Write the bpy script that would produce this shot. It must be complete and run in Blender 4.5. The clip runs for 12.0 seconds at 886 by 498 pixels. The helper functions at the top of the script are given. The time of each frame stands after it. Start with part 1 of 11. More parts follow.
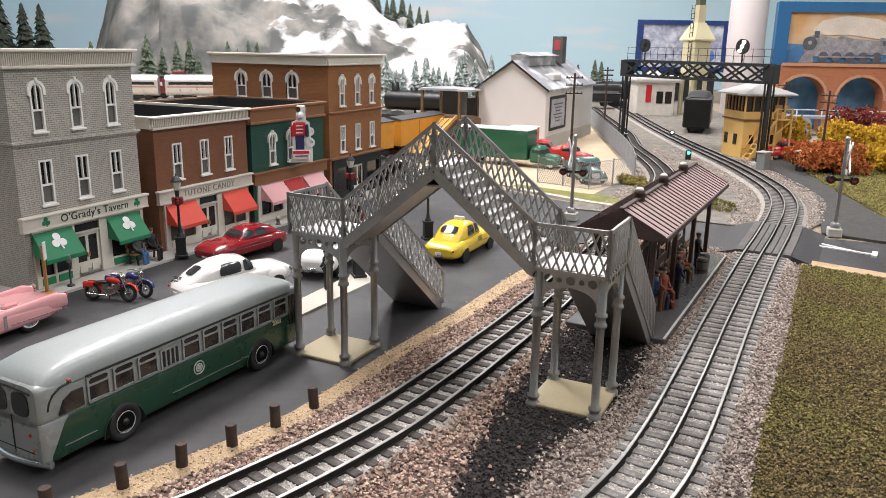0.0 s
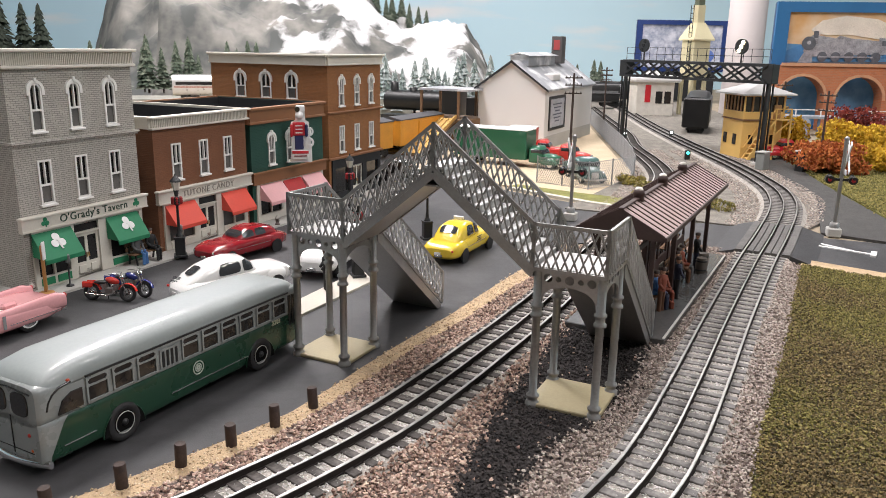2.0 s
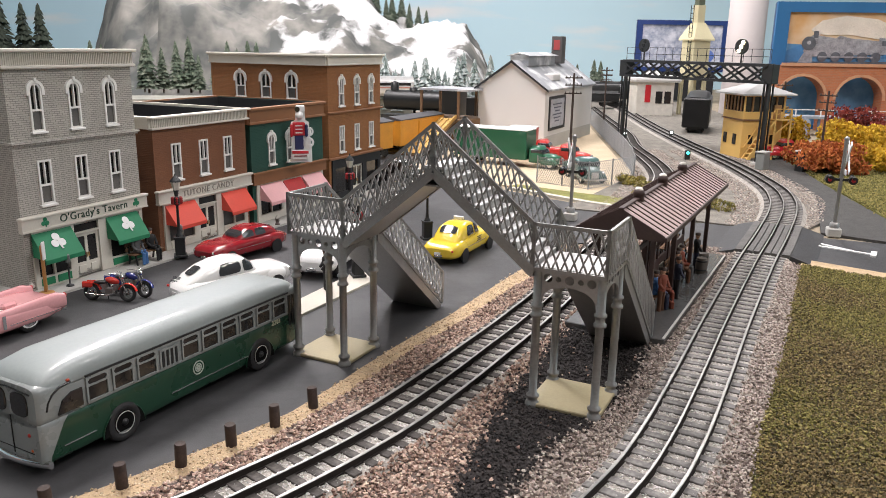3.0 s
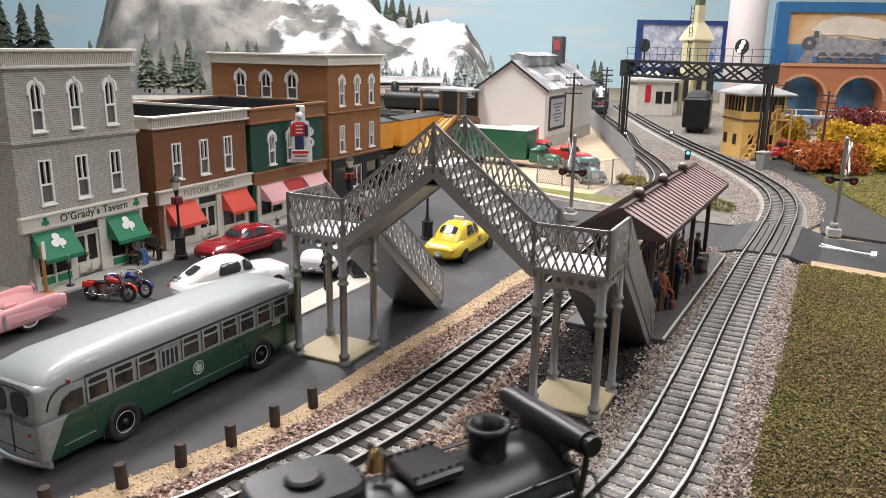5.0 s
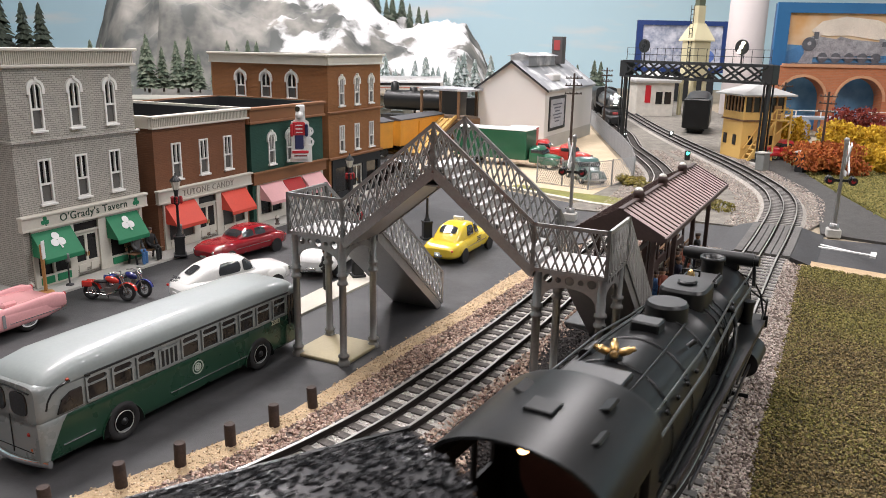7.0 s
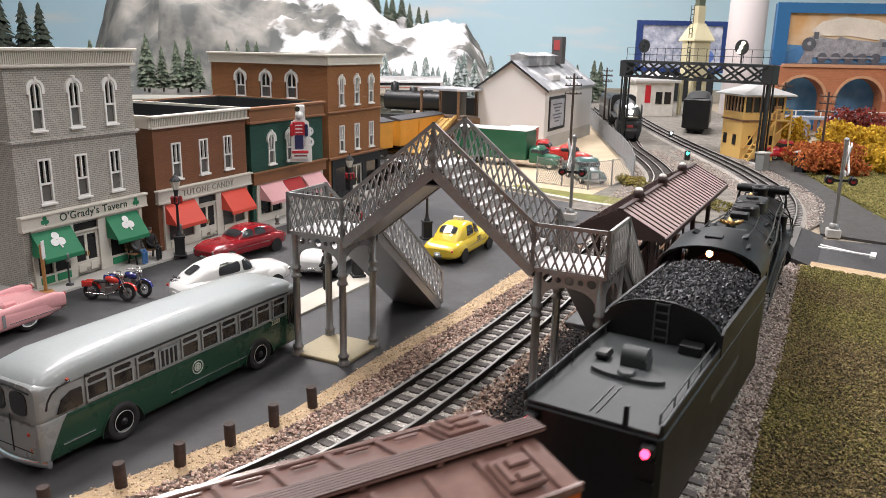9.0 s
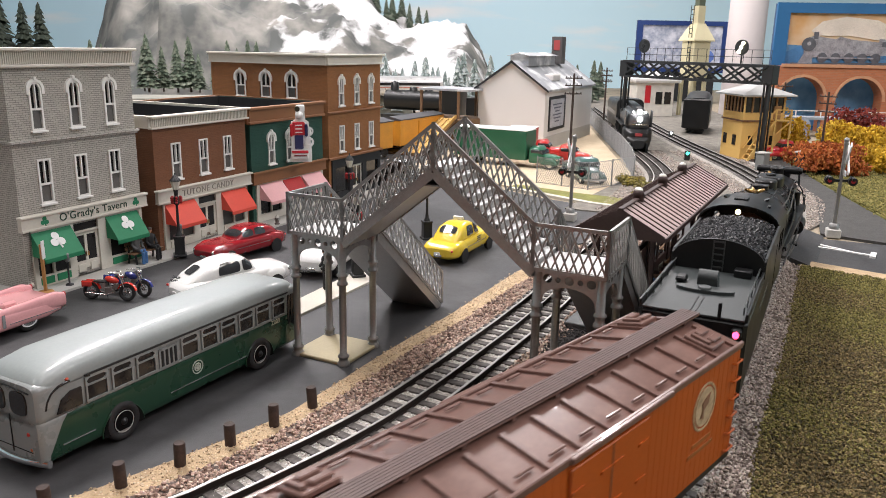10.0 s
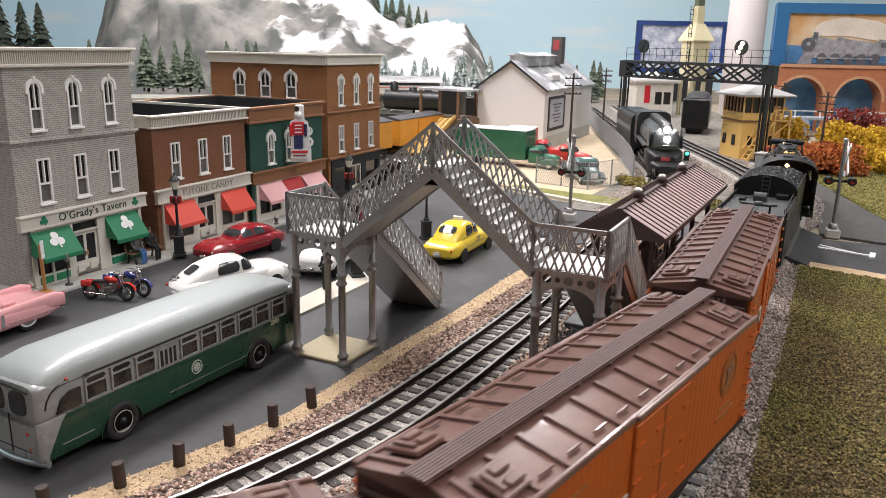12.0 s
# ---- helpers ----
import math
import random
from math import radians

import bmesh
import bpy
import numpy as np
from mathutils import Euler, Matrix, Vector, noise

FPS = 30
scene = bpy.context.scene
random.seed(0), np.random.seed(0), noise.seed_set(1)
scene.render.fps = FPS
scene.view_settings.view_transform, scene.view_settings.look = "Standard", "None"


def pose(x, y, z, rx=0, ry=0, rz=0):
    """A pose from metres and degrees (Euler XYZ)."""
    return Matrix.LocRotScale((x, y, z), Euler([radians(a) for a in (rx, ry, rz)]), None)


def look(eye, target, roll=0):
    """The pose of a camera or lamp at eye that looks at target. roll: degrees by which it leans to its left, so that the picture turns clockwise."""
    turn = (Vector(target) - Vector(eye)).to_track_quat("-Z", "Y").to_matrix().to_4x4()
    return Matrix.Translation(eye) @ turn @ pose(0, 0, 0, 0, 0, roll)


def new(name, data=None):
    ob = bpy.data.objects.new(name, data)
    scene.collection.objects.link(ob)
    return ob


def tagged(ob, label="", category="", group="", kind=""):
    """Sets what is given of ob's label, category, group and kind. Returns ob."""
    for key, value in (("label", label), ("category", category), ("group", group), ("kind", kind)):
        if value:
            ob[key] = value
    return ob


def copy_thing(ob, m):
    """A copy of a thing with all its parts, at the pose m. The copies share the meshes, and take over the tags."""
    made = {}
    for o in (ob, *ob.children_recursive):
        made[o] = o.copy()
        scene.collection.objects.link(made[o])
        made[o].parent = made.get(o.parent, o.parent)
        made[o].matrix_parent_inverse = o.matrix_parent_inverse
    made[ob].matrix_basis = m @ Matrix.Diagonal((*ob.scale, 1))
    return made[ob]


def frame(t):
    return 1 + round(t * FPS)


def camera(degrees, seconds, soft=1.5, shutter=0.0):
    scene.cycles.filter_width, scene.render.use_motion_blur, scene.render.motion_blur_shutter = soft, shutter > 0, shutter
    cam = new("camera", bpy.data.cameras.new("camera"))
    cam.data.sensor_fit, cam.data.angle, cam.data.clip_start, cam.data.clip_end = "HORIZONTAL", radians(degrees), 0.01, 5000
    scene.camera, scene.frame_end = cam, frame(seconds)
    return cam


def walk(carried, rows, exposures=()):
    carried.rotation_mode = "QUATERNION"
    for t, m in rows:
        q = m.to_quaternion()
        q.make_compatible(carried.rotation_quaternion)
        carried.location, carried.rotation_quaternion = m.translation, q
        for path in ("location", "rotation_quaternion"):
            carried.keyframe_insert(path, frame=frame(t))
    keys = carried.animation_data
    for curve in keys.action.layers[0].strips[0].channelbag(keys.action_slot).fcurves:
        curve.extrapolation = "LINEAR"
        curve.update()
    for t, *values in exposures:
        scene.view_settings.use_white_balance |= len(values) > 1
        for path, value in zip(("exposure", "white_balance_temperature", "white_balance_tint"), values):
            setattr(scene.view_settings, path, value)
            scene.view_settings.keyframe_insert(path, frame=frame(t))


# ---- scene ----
from mathutils.geometry import tessellate_polygon

# ---- camera ----
cam = camera(59.8, 12.0, soft=0.4, shutter=0.4)
EYE = (0.0, 0.0, 0.206)
PITCH = 14.815


def cam_pose(yaw, roll):
    p, a = radians(PITCH), radians(yaw)
    return look(EYE, (math.sin(a) * math.cos(p), math.cos(a) * math.cos(p), 0.206 - math.sin(p)), roll)


walk(cam, [(0, cam_pose(0, 0.92)), (1.5, cam_pose(0.05, 0.92)), (5.5, cam_pose(0.04, 0.95)), (6.5, cam_pose(0.06, 1.04)),
           (10.5, cam_pose(0.09, 1.08)), (12, cam_pose(0.13, 1.12))], [(0, 0.18), (12, 0.18)])
cam.data.dof.use_dof = True
cam.data.dof.focus_distance = 0.52
cam.data.dof.aperture_fstop = 70.0

# ---- light: a hobby room with unseen ceiling panels and added fill ----
world = bpy.data.worlds.new("room")
scene.world = world
world.use_nodes = True
world.node_tree.nodes["Background"].inputs[0].default_value = (1.0, 0.97, 0.93, 1)
world.node_tree.nodes["Background"].inputs[1].default_value = 0.004


def panel_lamp(x, y, z, sx, sy, watts, rz=0):
    d = bpy.data.lights.new("ceiling_lamp", "AREA")
    d.shape, d.size, d.size_y, d.energy, d.color = "RECTANGLE", sx, sy, watts, (1.0, 0.945, 0.955)
    ob = new("ceiling_lamp", d)
    ob.matrix_world = pose(x, y, z, 0, 0, rz)
    return ob


# The second and the last two are added to brighten the shop fronts.
LAMPS = [(-0.55, 1.3, 37), (1.35, 0.15, 27), (-0.9, 2.6, 30), (0.7, 2.6, 26), (-1.1, -0.3, 5), (0.1, 0.55, 6), (-0.2, -0.35, 4)]
for lx, ly, lw in LAMPS:
    panel_lamp(lx, ly, 1.47, 0.1, 1.2, lw)


# ---- mesh helpers ----
class Mb:
    """A list of vertices and faces that becomes one mesh."""

    def __init__(self):
        self.v, self.f, self.sm = [], [], []

    def add(self, verts, faces, m=None, smooth=False):
        n = len(self.v)
        self.v += [tuple(m @ Vector(p)) for p in verts] if m is not None else [tuple(p) for p in verts]
        self.f += [tuple(i + n for i in f) for f in faces]
        self.sm += [smooth] * len(faces)
        return self

    def box(self, cx, cy, cz, sx, sy, sz, m=None, b=0.0):
        """A box by centre and size, with chamfered edges where b is given."""
        x, y, z = sx / 2, sy / 2, sz / 2
        b = min(b, x * 0.8, y * 0.8, z * 0.8)
        if b <= 0:
            vs = [(cx + i * x, cy + j * y, cz + k * z) for i in (-1, 1) for j in (-1, 1) for k in (-1, 1)]
            return self.add(vs, [(0, 1, 3, 2), (4, 6, 7, 5), (0, 4, 5, 1), (2, 3, 7, 6), (0, 2, 6, 4), (1, 5, 7, 3)], m)
        vs, ix = [], {}
        for i in (-1, 1):
            for j in (-1, 1):
                for k in (-1, 1):
                    for a in range(3):
                        d = [b, b, b]
                        d[a] = 0
                        ix[i, j, k, a] = len(vs)
                        vs.append((cx + i * (x - d[0]), cy + j * (y - d[1]), cz + k * (z - d[2])))
        fs = []
        sg = (-1, 1)
        for s in sg:
            q = [(s, -1, -1), (s, 1, -1), (s, 1, 1), (s, -1, 1)]
            fs.append([ix[(*c, 0)] for c in (q if s > 0 else q[::-1])])
            q = [(-1, s, -1), (-1, s, 1), (1, s, 1), (1, s, -1)]
            fs.append([ix[(*c, 1)] for c in (q if s > 0 else q[::-1])])
            q = [(-1, -1, s), (1, -1, s), (1, 1, s), (-1, 1, s)]
            fs.append([ix[(*c, 2)] for c in (q if s > 0 else q[::-1])])
        for s in sg:
            for t in sg:
                fs.append([ix[-1, s, t, 1], ix[1, s, t, 1], ix[1, s, t, 2], ix[-1, s, t, 2]])
                fs.append([ix[s, -1, t, 0], ix[s, 1, t, 0], ix[s, 1, t, 2], ix[s, -1, t, 2]])
                fs.append([ix[s, t, -1, 0], ix[s, t, 1, 0], ix[s, t, 1, 1], ix[s, t, -1, 1]])
        for i in sg:
            for j in sg:
                for k in sg:
                    fs.append([ix[i, j, k, 0], ix[i, j, k, 1], ix[i, j, k, 2]])
        return self.add(vs, fs, m)

    def lathe(self, prof, n=16, m=None, smooth=True, caps=True):
        """Turned round z; prof is a list of (radius, z)."""
        vs = [(r * math.cos(6.283185 * i / n), r * math.sin(6.283185 * i / n), z) for r, z in prof for i in range(n)]
        fs = [(a * n + i, a * n + (i + 1) % n, (a + 1) * n + (i + 1) % n, (a + 1) * n + i) for a in range(len(prof) - 1) for i in range(n)]
        self.add(vs, fs, m, smooth)
        if caps:
            self.add(vs[:n], [tuple(range(n))[::-1]], m)
            self.add(vs[-n:], [tuple(range(n))], m)
        return self

    def rod(self, p, q, r, n=8, smooth=True, r2=None):
        p, q = Vector(p), Vector(q)
        m = Matrix.Translation(p) @ (q - p).to_track_quat("Z", "Y").to_matrix().to_4x4()
        return self.lathe([(r, 0), (r if r2 is None else r2, (q - p).length)], n, m, smooth)

    def bar(self, p, q, w, h):
        """A square bar from p to q, w wide and h thick."""
        p, q = Vector(p), Vector(q)
        m = Matrix.Translation(p) @ (q - p).to_track_quat("Z", "Y").to_matrix().to_4x4()
        d = (q - p).length
        return self.box(0, 0, d / 2, w, h, d, m)

    def tube(self, pts, r, n=6):
        for a, b in zip(pts, pts[1:]):
            self.rod(a, b, r, n)
        return self

    def ball(self, c, r, m=None, sz=1.0, n=12, k=7):
        prof = [(max(r * math.sin(math.pi * i / k), 1e-5), -r * sz * math.cos(math.pi * i / k)) for i in range(k + 1)]
        t = Matrix.Translation(c)
        return self.lathe(prof, n, (m @ t) if m is not None else t, True, False)

    def loft(self, rings, m=None, smooth=True, caps=True):
        """rings: lists of equally many 3D points."""
        n = len(rings[0])
        vs = [p for r in rings for p in r]
        fs = [(a * n + i, a * n + (i + 1) % n, (a + 1) * n + (i + 1) % n, (a + 1) * n + i) for a in range(len(rings) - 1) for i in range(n)]
        self.add(vs, fs, m, smooth)
        if caps:
            self.add(rings[0], [tuple(range(n))[::-1]], m)
            self.add(rings[-1], [tuple(range(n))], m)
        return self

    def plate(self, loops, t, m=None):
        """A flat plate in x and z with holes, from y = 0 to y = t; the first loop is its outline."""
        tri = tessellate_polygon([[Vector((x, z, 0)) for x, z in lp] for lp in loops])
        flat = [p for lp in loops for p in lp]
        n = len(flat)
        vs = [(x, 0, z) for x, z in flat] + [(x, t, z) for x, z in flat]
        fs = [tuple(f) for f in tri] + [tuple(i + n for i in f[::-1]) for f in tri]
        o = 0
        for lp in loops:
            k = len(lp)
            fs += [(o + i, o + (i + 1) % k, o + (i + 1) % k + n, o + i + n) for i in range(k)]
            o += k
        return self.add(vs, fs, m)

    def slab(self, poly, z0, z1, m=None):
        """A flat slab with the outline poly in x and y."""
        tri = tessellate_polygon([[Vector((x, y, 0)) for x, y in poly]])
        n = len(poly)
        vs = [(x, y, z0) for x, y in poly] + [(x, y, z1) for x, y in poly]
        fs = [tuple(f[::-1]) for f in tri] + [tuple(i + n for i in f) for f in tri]
        fs += [(i, (i + 1) % n, (i + 1) % n + n, i + n) for i in range(n)]
        return self.add(vs, fs, m)

    def mesh(self, name):
        me = bpy.data.meshes.new(name)
        me.from_pydata(self.v, [], self.f)
        me.polygons.foreach_set("use_smooth", self.sm)
        bm = bmesh.new()
        bm.from_mesh(me)
        if len(bm.verts) < 60000:
            bmesh.ops.recalc_face_normals(bm, faces=bm.faces)
        bm.to_mesh(me)
        bm.free()
        me.update()
        return me


def part(name, mb, material, parent=None, label="", m=None):
    """Links a mesh as one object, under a thing or a part where one is given."""
    me = mb.mesh(name) if isinstance(mb, Mb) else mb
    if material is not None and not me.materials:
        me.materials.append(material)
    ob = new(name, me)
    if parent is not None:
        ob.parent = parent
    if m is not None:
        ob.matrix_local = m
    if label:
        ob["label"] = label
    return ob


def thing(name, label, category, m=None, group="", kind=""):
    ob = new(name)
    ob.empty_display_size = 0.01
    if m is not None:
        ob.matrix_world = m
    return tagged(ob, label, category, group, kind)


def squash(t, ky, kz):
    """Scale the built parts of a thing, but for its wheels."""
    for o in t.children_recursive:
        if not any(k in o.name for k in ("wheel", "truck")):
            o.data.transform(Matrix.Diagonal((1, ky, kz, 1)))


def ring_pts(cx, cz, r, n=16):
    return [(cx + r * math.cos(6.283185 * i / n), cz + r * math.sin(6.283185 * i / n)) for i in range(n)]


def rect(x0, z0, x1, z1):
    return [(x0, z0), (x1, z0), (x1, z1), (x0, z1)]


def arch(x0, z0, x1, zs, n=10):
    """An opening with a round head that springs at zs."""
    r, c = (x1 - x0) / 2, (x0 + x1) / 2
    return [(x0, z0), (x1, z0)] + [(c + r * math.cos(math.pi * i / n), zs + r * math.sin(math.pi * i / n)) for i in range(n + 1)]


def sup(hw, z0, z1, p=4.0, n=20):
    """A rounded cross section: half width, bottom and top."""
    c, h, out = (z0 + z1) / 2, (z1 - z0) / 2, []
    for i in range(n):
        a = 6.283185 * (i + 0.5) / n
        s, k = math.sin(a), math.cos(a)
        out.append((hw * math.copysign(abs(k) ** (2 / p), k), c + h * math.copysign(abs(s) ** (2 / p), s)))
    return out


def arc_back(x, y, head, r, n, step):
    """Points along a curve behind (x, y), the farthest first, then the heading there."""
    out = []
    for i in range(n):
        head += step / r / 2
        x, y = x - math.sin(head) * step, y - math.cos(head) * step
        head += step / r / 2
        out.append((x, y))
    return out[::-1], head


def smooth_line(pts, step=0.004):
    out, q = [], [pts[0], *pts, pts[-1]]
    for i in range(1, len(q) - 2):
        n = max(2, int(math.dist(q[i], q[i + 1]) / step))
        for k in range(n):
            t = k / n
            out.append(tuple(0.5 * (2 * b + (c - a) * t + (2 * a - 5 * b + 4 * c - d) * t * t + (3 * b - a - 3 * c + d) * t ** 3)
                             for a, b, c, d in zip(*q[i - 1:i + 3])))
    return out + [pts[-1]]


class Line:
    """A track's middle line, by the way along it."""

    def __init__(self, pts):
        self.p = np.array(smooth_line(pts))
        self.s = np.concatenate([[0], np.cumsum(np.hypot(*np.diff(self.p, axis=0).T))])

    def at(self, s):
        return float(np.interp(s, self.s, self.p[:, 0])), float(np.interp(s, self.s, self.p[:, 1]))

    def near(self, x, y):
        return float(self.s[np.argmin(np.hypot(self.p[:, 0] - x, self.p[:, 1] - y))])

    def side(self, s, d):
        """d metres to the right of the line."""
        (x0, y0), (x1, y1) = self.at(s - 0.004), self.at(s + 0.004)
        k = math.hypot(x1 - x0, y1 - y0)
        return (x0 + x1) / 2 + (y1 - y0) / k * d, (y0 + y1) / 2 - (x1 - x0) / k * d

    def car(self, s, base, z):
        """The pose of a vehicle with two trucks base apart, whose middle is at s."""
        (x0, y0), (x1, y1) = self.at(s - base / 2), self.at(s + base / 2)
        return pose((x0 + x1) / 2, (y0 + y1) / 2, z, 0, 0, math.degrees(math.atan2(y1 - y0, x1 - x0)))


back, hb = arc_back(0.0865, 0.309, radians(34), 0.5, 5, 0.1)
back = [(back[0][0] - math.sin(hb) * d, back[0][1] - math.cos(hb) * d) for d in (2.0, 1.5, 1.0, 0.5)] + back
TRACK_RIGHT = Line(back + [(0.0865, 0.309), (0.1211, 0.3637), (0.1637, 0.4456), (0.2173, 0.5518), (0.3019, 0.7138), (0.3688, 0.8368), (0.432, 0.96),
                           (0.468, 1.05), (0.492, 1.145), (0.511, 1.31), (0.52, 1.49), (0.527, 1.696), (0.545, 2.0), (0.58, 2.4), (0.62, 2.8)])
back, hb = arc_back(-0.1066, 0.2878, radians(44.5), 0.45, 4, 0.1)
back = [(back[0][0] - math.sin(hb) * d, back[0][1] - math.cos(hb) * d) for d in (1.5, 1.0, 0.5)] + back
TRACK_LEFT = Line(back + [(-0.1066, 0.2878), (-0.0936, 0.3016), (-0.074, 0.3228), (-0.0508, 0.3501), (-0.0246, 0.3862), (0.0068, 0.4395), (0.0265, 0.4757), (0.0474, 0.514), (0.0675, 0.553), (0.0892, 0.597),
                          (0.17, 0.77), (0.27, 1.0), (0.338, 1.17), (0.3646, 1.2815), (0.379, 1.4167), (0.3923, 1.61), (0.43, 1.85), (0.46, 2.2), (0.5, 2.7)])
RAIL_Z = 0.011


# ---- materials ----
def mat(name, col, rough=0.6, metal=0.0, var=0.12, scale=60.0, fine=600.0, bump=0.0, bumpscale=900.0, col2=None, wear=None, spec=0.5, coat=0.0):
    """A surface with variation at two scales; wear is a second colour in worn patches."""
    m = bpy.data.materials.new(name)
    m.use_nodes = True
    nt = m.node_tree
    b = nt.nodes["Principled BSDF"]
    lk = nt.links.new
    tc = nt.nodes.new("ShaderNodeTexCoord")
    n1 = nt.nodes.new("ShaderNodeTexNoise")
    n1.inputs["Scale"].default_value, n1.inputs["Detail"].default_value = scale, 4
    n2 = nt.nodes.new("ShaderNodeTexNoise")
    n2.inputs["Scale"].default_value, n2.inputs["Detail"].default_value = fine, 3
    lk(tc.outputs["Object"], n1.inputs["Vector"])
    lk(tc.outputs["Object"], n2.inputs["Vector"])
    add = nt.nodes.new("ShaderNodeMath")
    add.operation = "ADD"
    lk(n1.outputs["Fac"], add.inputs[0])
    lk(n2.outputs["Fac"], add.inputs[1])
    rmp = nt.nodes.new("ShaderNodeValToRGB")
    half = nt.nodes.new("ShaderNodeMath")
    half.operation = "MULTIPLY"
    half.inputs[1].default_value = 0.5
    lk(add.outputs[0], half.inputs[0])
    lk(half.outputs[0], rmp.inputs[0])
    hi = col2 or tuple(min(1, c * (1 + var)) for c in col)
    lo = tuple(c * (1 - var) for c in col)
    rmp.color_ramp.elements[0].position, rmp.color_ramp.elements[1].position = 0.36, 0.64
    rmp.color_ramp.elements[0].color, rmp.color_ramp.elements[1].color = (*lo, 1), (*hi, 1)
    out = rmp.outputs[0]
    if wear:
        n3 = nt.nodes.new("ShaderNodeTexNoise")
        n3.inputs["Scale"].default_value, n3.inputs["Detail"].default_value = scale * 2.3, 8
        lk(tc.outputs["Object"], n3.inputs["Vector"])
        r3 = nt.nodes.new("ShaderNodeValToRGB")
        r3.color_ramp.elements[0].position, r3.color_ramp.elements[1].position = 0.52, 0.68
        lk(n3.outputs["Fac"], r3.inputs[0])
        mx = nt.nodes.new("ShaderNodeMix")
        mx.data_type = "RGBA"
        lk(r3.outputs[0], mx.inputs[0])
        lk(out, mx.inputs[6])
        mx.inputs[7].default_value = (*wear, 1)
        out = mx.outputs[2]
    lk(out, b.inputs["Base Color"])
    rr = nt.nodes.new("ShaderNodeMapRange")
    rr.inputs[3].default_value, rr.inputs[4].default_value = max(0.02, rough - 0.08), min(1, rough + 0.08)
    lk(n1.outputs["Fac"], rr.inputs[0])
    lk(rr.outputs[0], b.inputs["Roughness"])
    b.inputs["Metallic"].default_value = metal
    b.inputs["Specular IOR Level"].default_value = spec
    b.inputs["Coat Weight"].default_value = coat
    if bump:
        n4 = nt.nodes.new("ShaderNodeTexNoise")
        n4.inputs["Scale"].default_value, n4.inputs["Detail"].default_value = bumpscale, 5
        lk(tc.outputs["Object"], n4.inputs["Vector"])
        bp = nt.nodes.new("ShaderNodeBump")
        bp.inputs["Strength"].default_value, bp.inputs["Distance"].default_value = bump, 0.001
        lk(n4.outputs["Fac"], bp.inputs["Height"])
        lk(bp.outputs[0], b.inputs["Normal"])
    return m


def pick_mat(name, cols, rough=0.9, island=True):
    """Each loose piece takes one of the colours at random."""
    m = bpy.data.materials.new(name)
    m.use_nodes = True
    nt = m.node_tree
    b = nt.nodes["Principled BSDF"]
    if island:
        g = nt.nodes.new("ShaderNodeNewGeometry").outputs["Random Per Island"]
    else:
        g = nt.nodes.new("ShaderNodeObjectInfo").outputs["Random"]
    r = nt.nodes.new("ShaderNodeValToRGB")
    r.color_ramp.interpolation = "LINEAR"
    e = r.color_ramp.elements
    while len(e) < len(cols):
        e.new(0.5)
    for i, c in enumerate(cols):
        e[i].position = i / (len(cols) - 1)
        e[i].color = (*c, 1)
    n = nt.nodes.new("ShaderNodeTexNoise")
    n.inputs["Scale"].default_value = 900
    tc = nt.nodes.new("ShaderNodeTexCoord")
    nt.links.new(tc.outputs["Object"], n.inputs["Vector"])
    mx = nt.nodes.new("ShaderNodeMix")
    mx.data_type, mx.blend_type = "RGBA", "MULTIPLY"
    mx.inputs[0].default_value = 0.3
    nt.links.new(g, r.inputs[0])
    nt.links.new(r.outputs[0], mx.inputs[6])
    nt.links.new(n.outputs["Color"], mx.inputs[7])
    nt.links.new(mx.outputs[2], b.inputs["Base Color"])
    b.inputs["Roughness"].default_value = rough
    return m


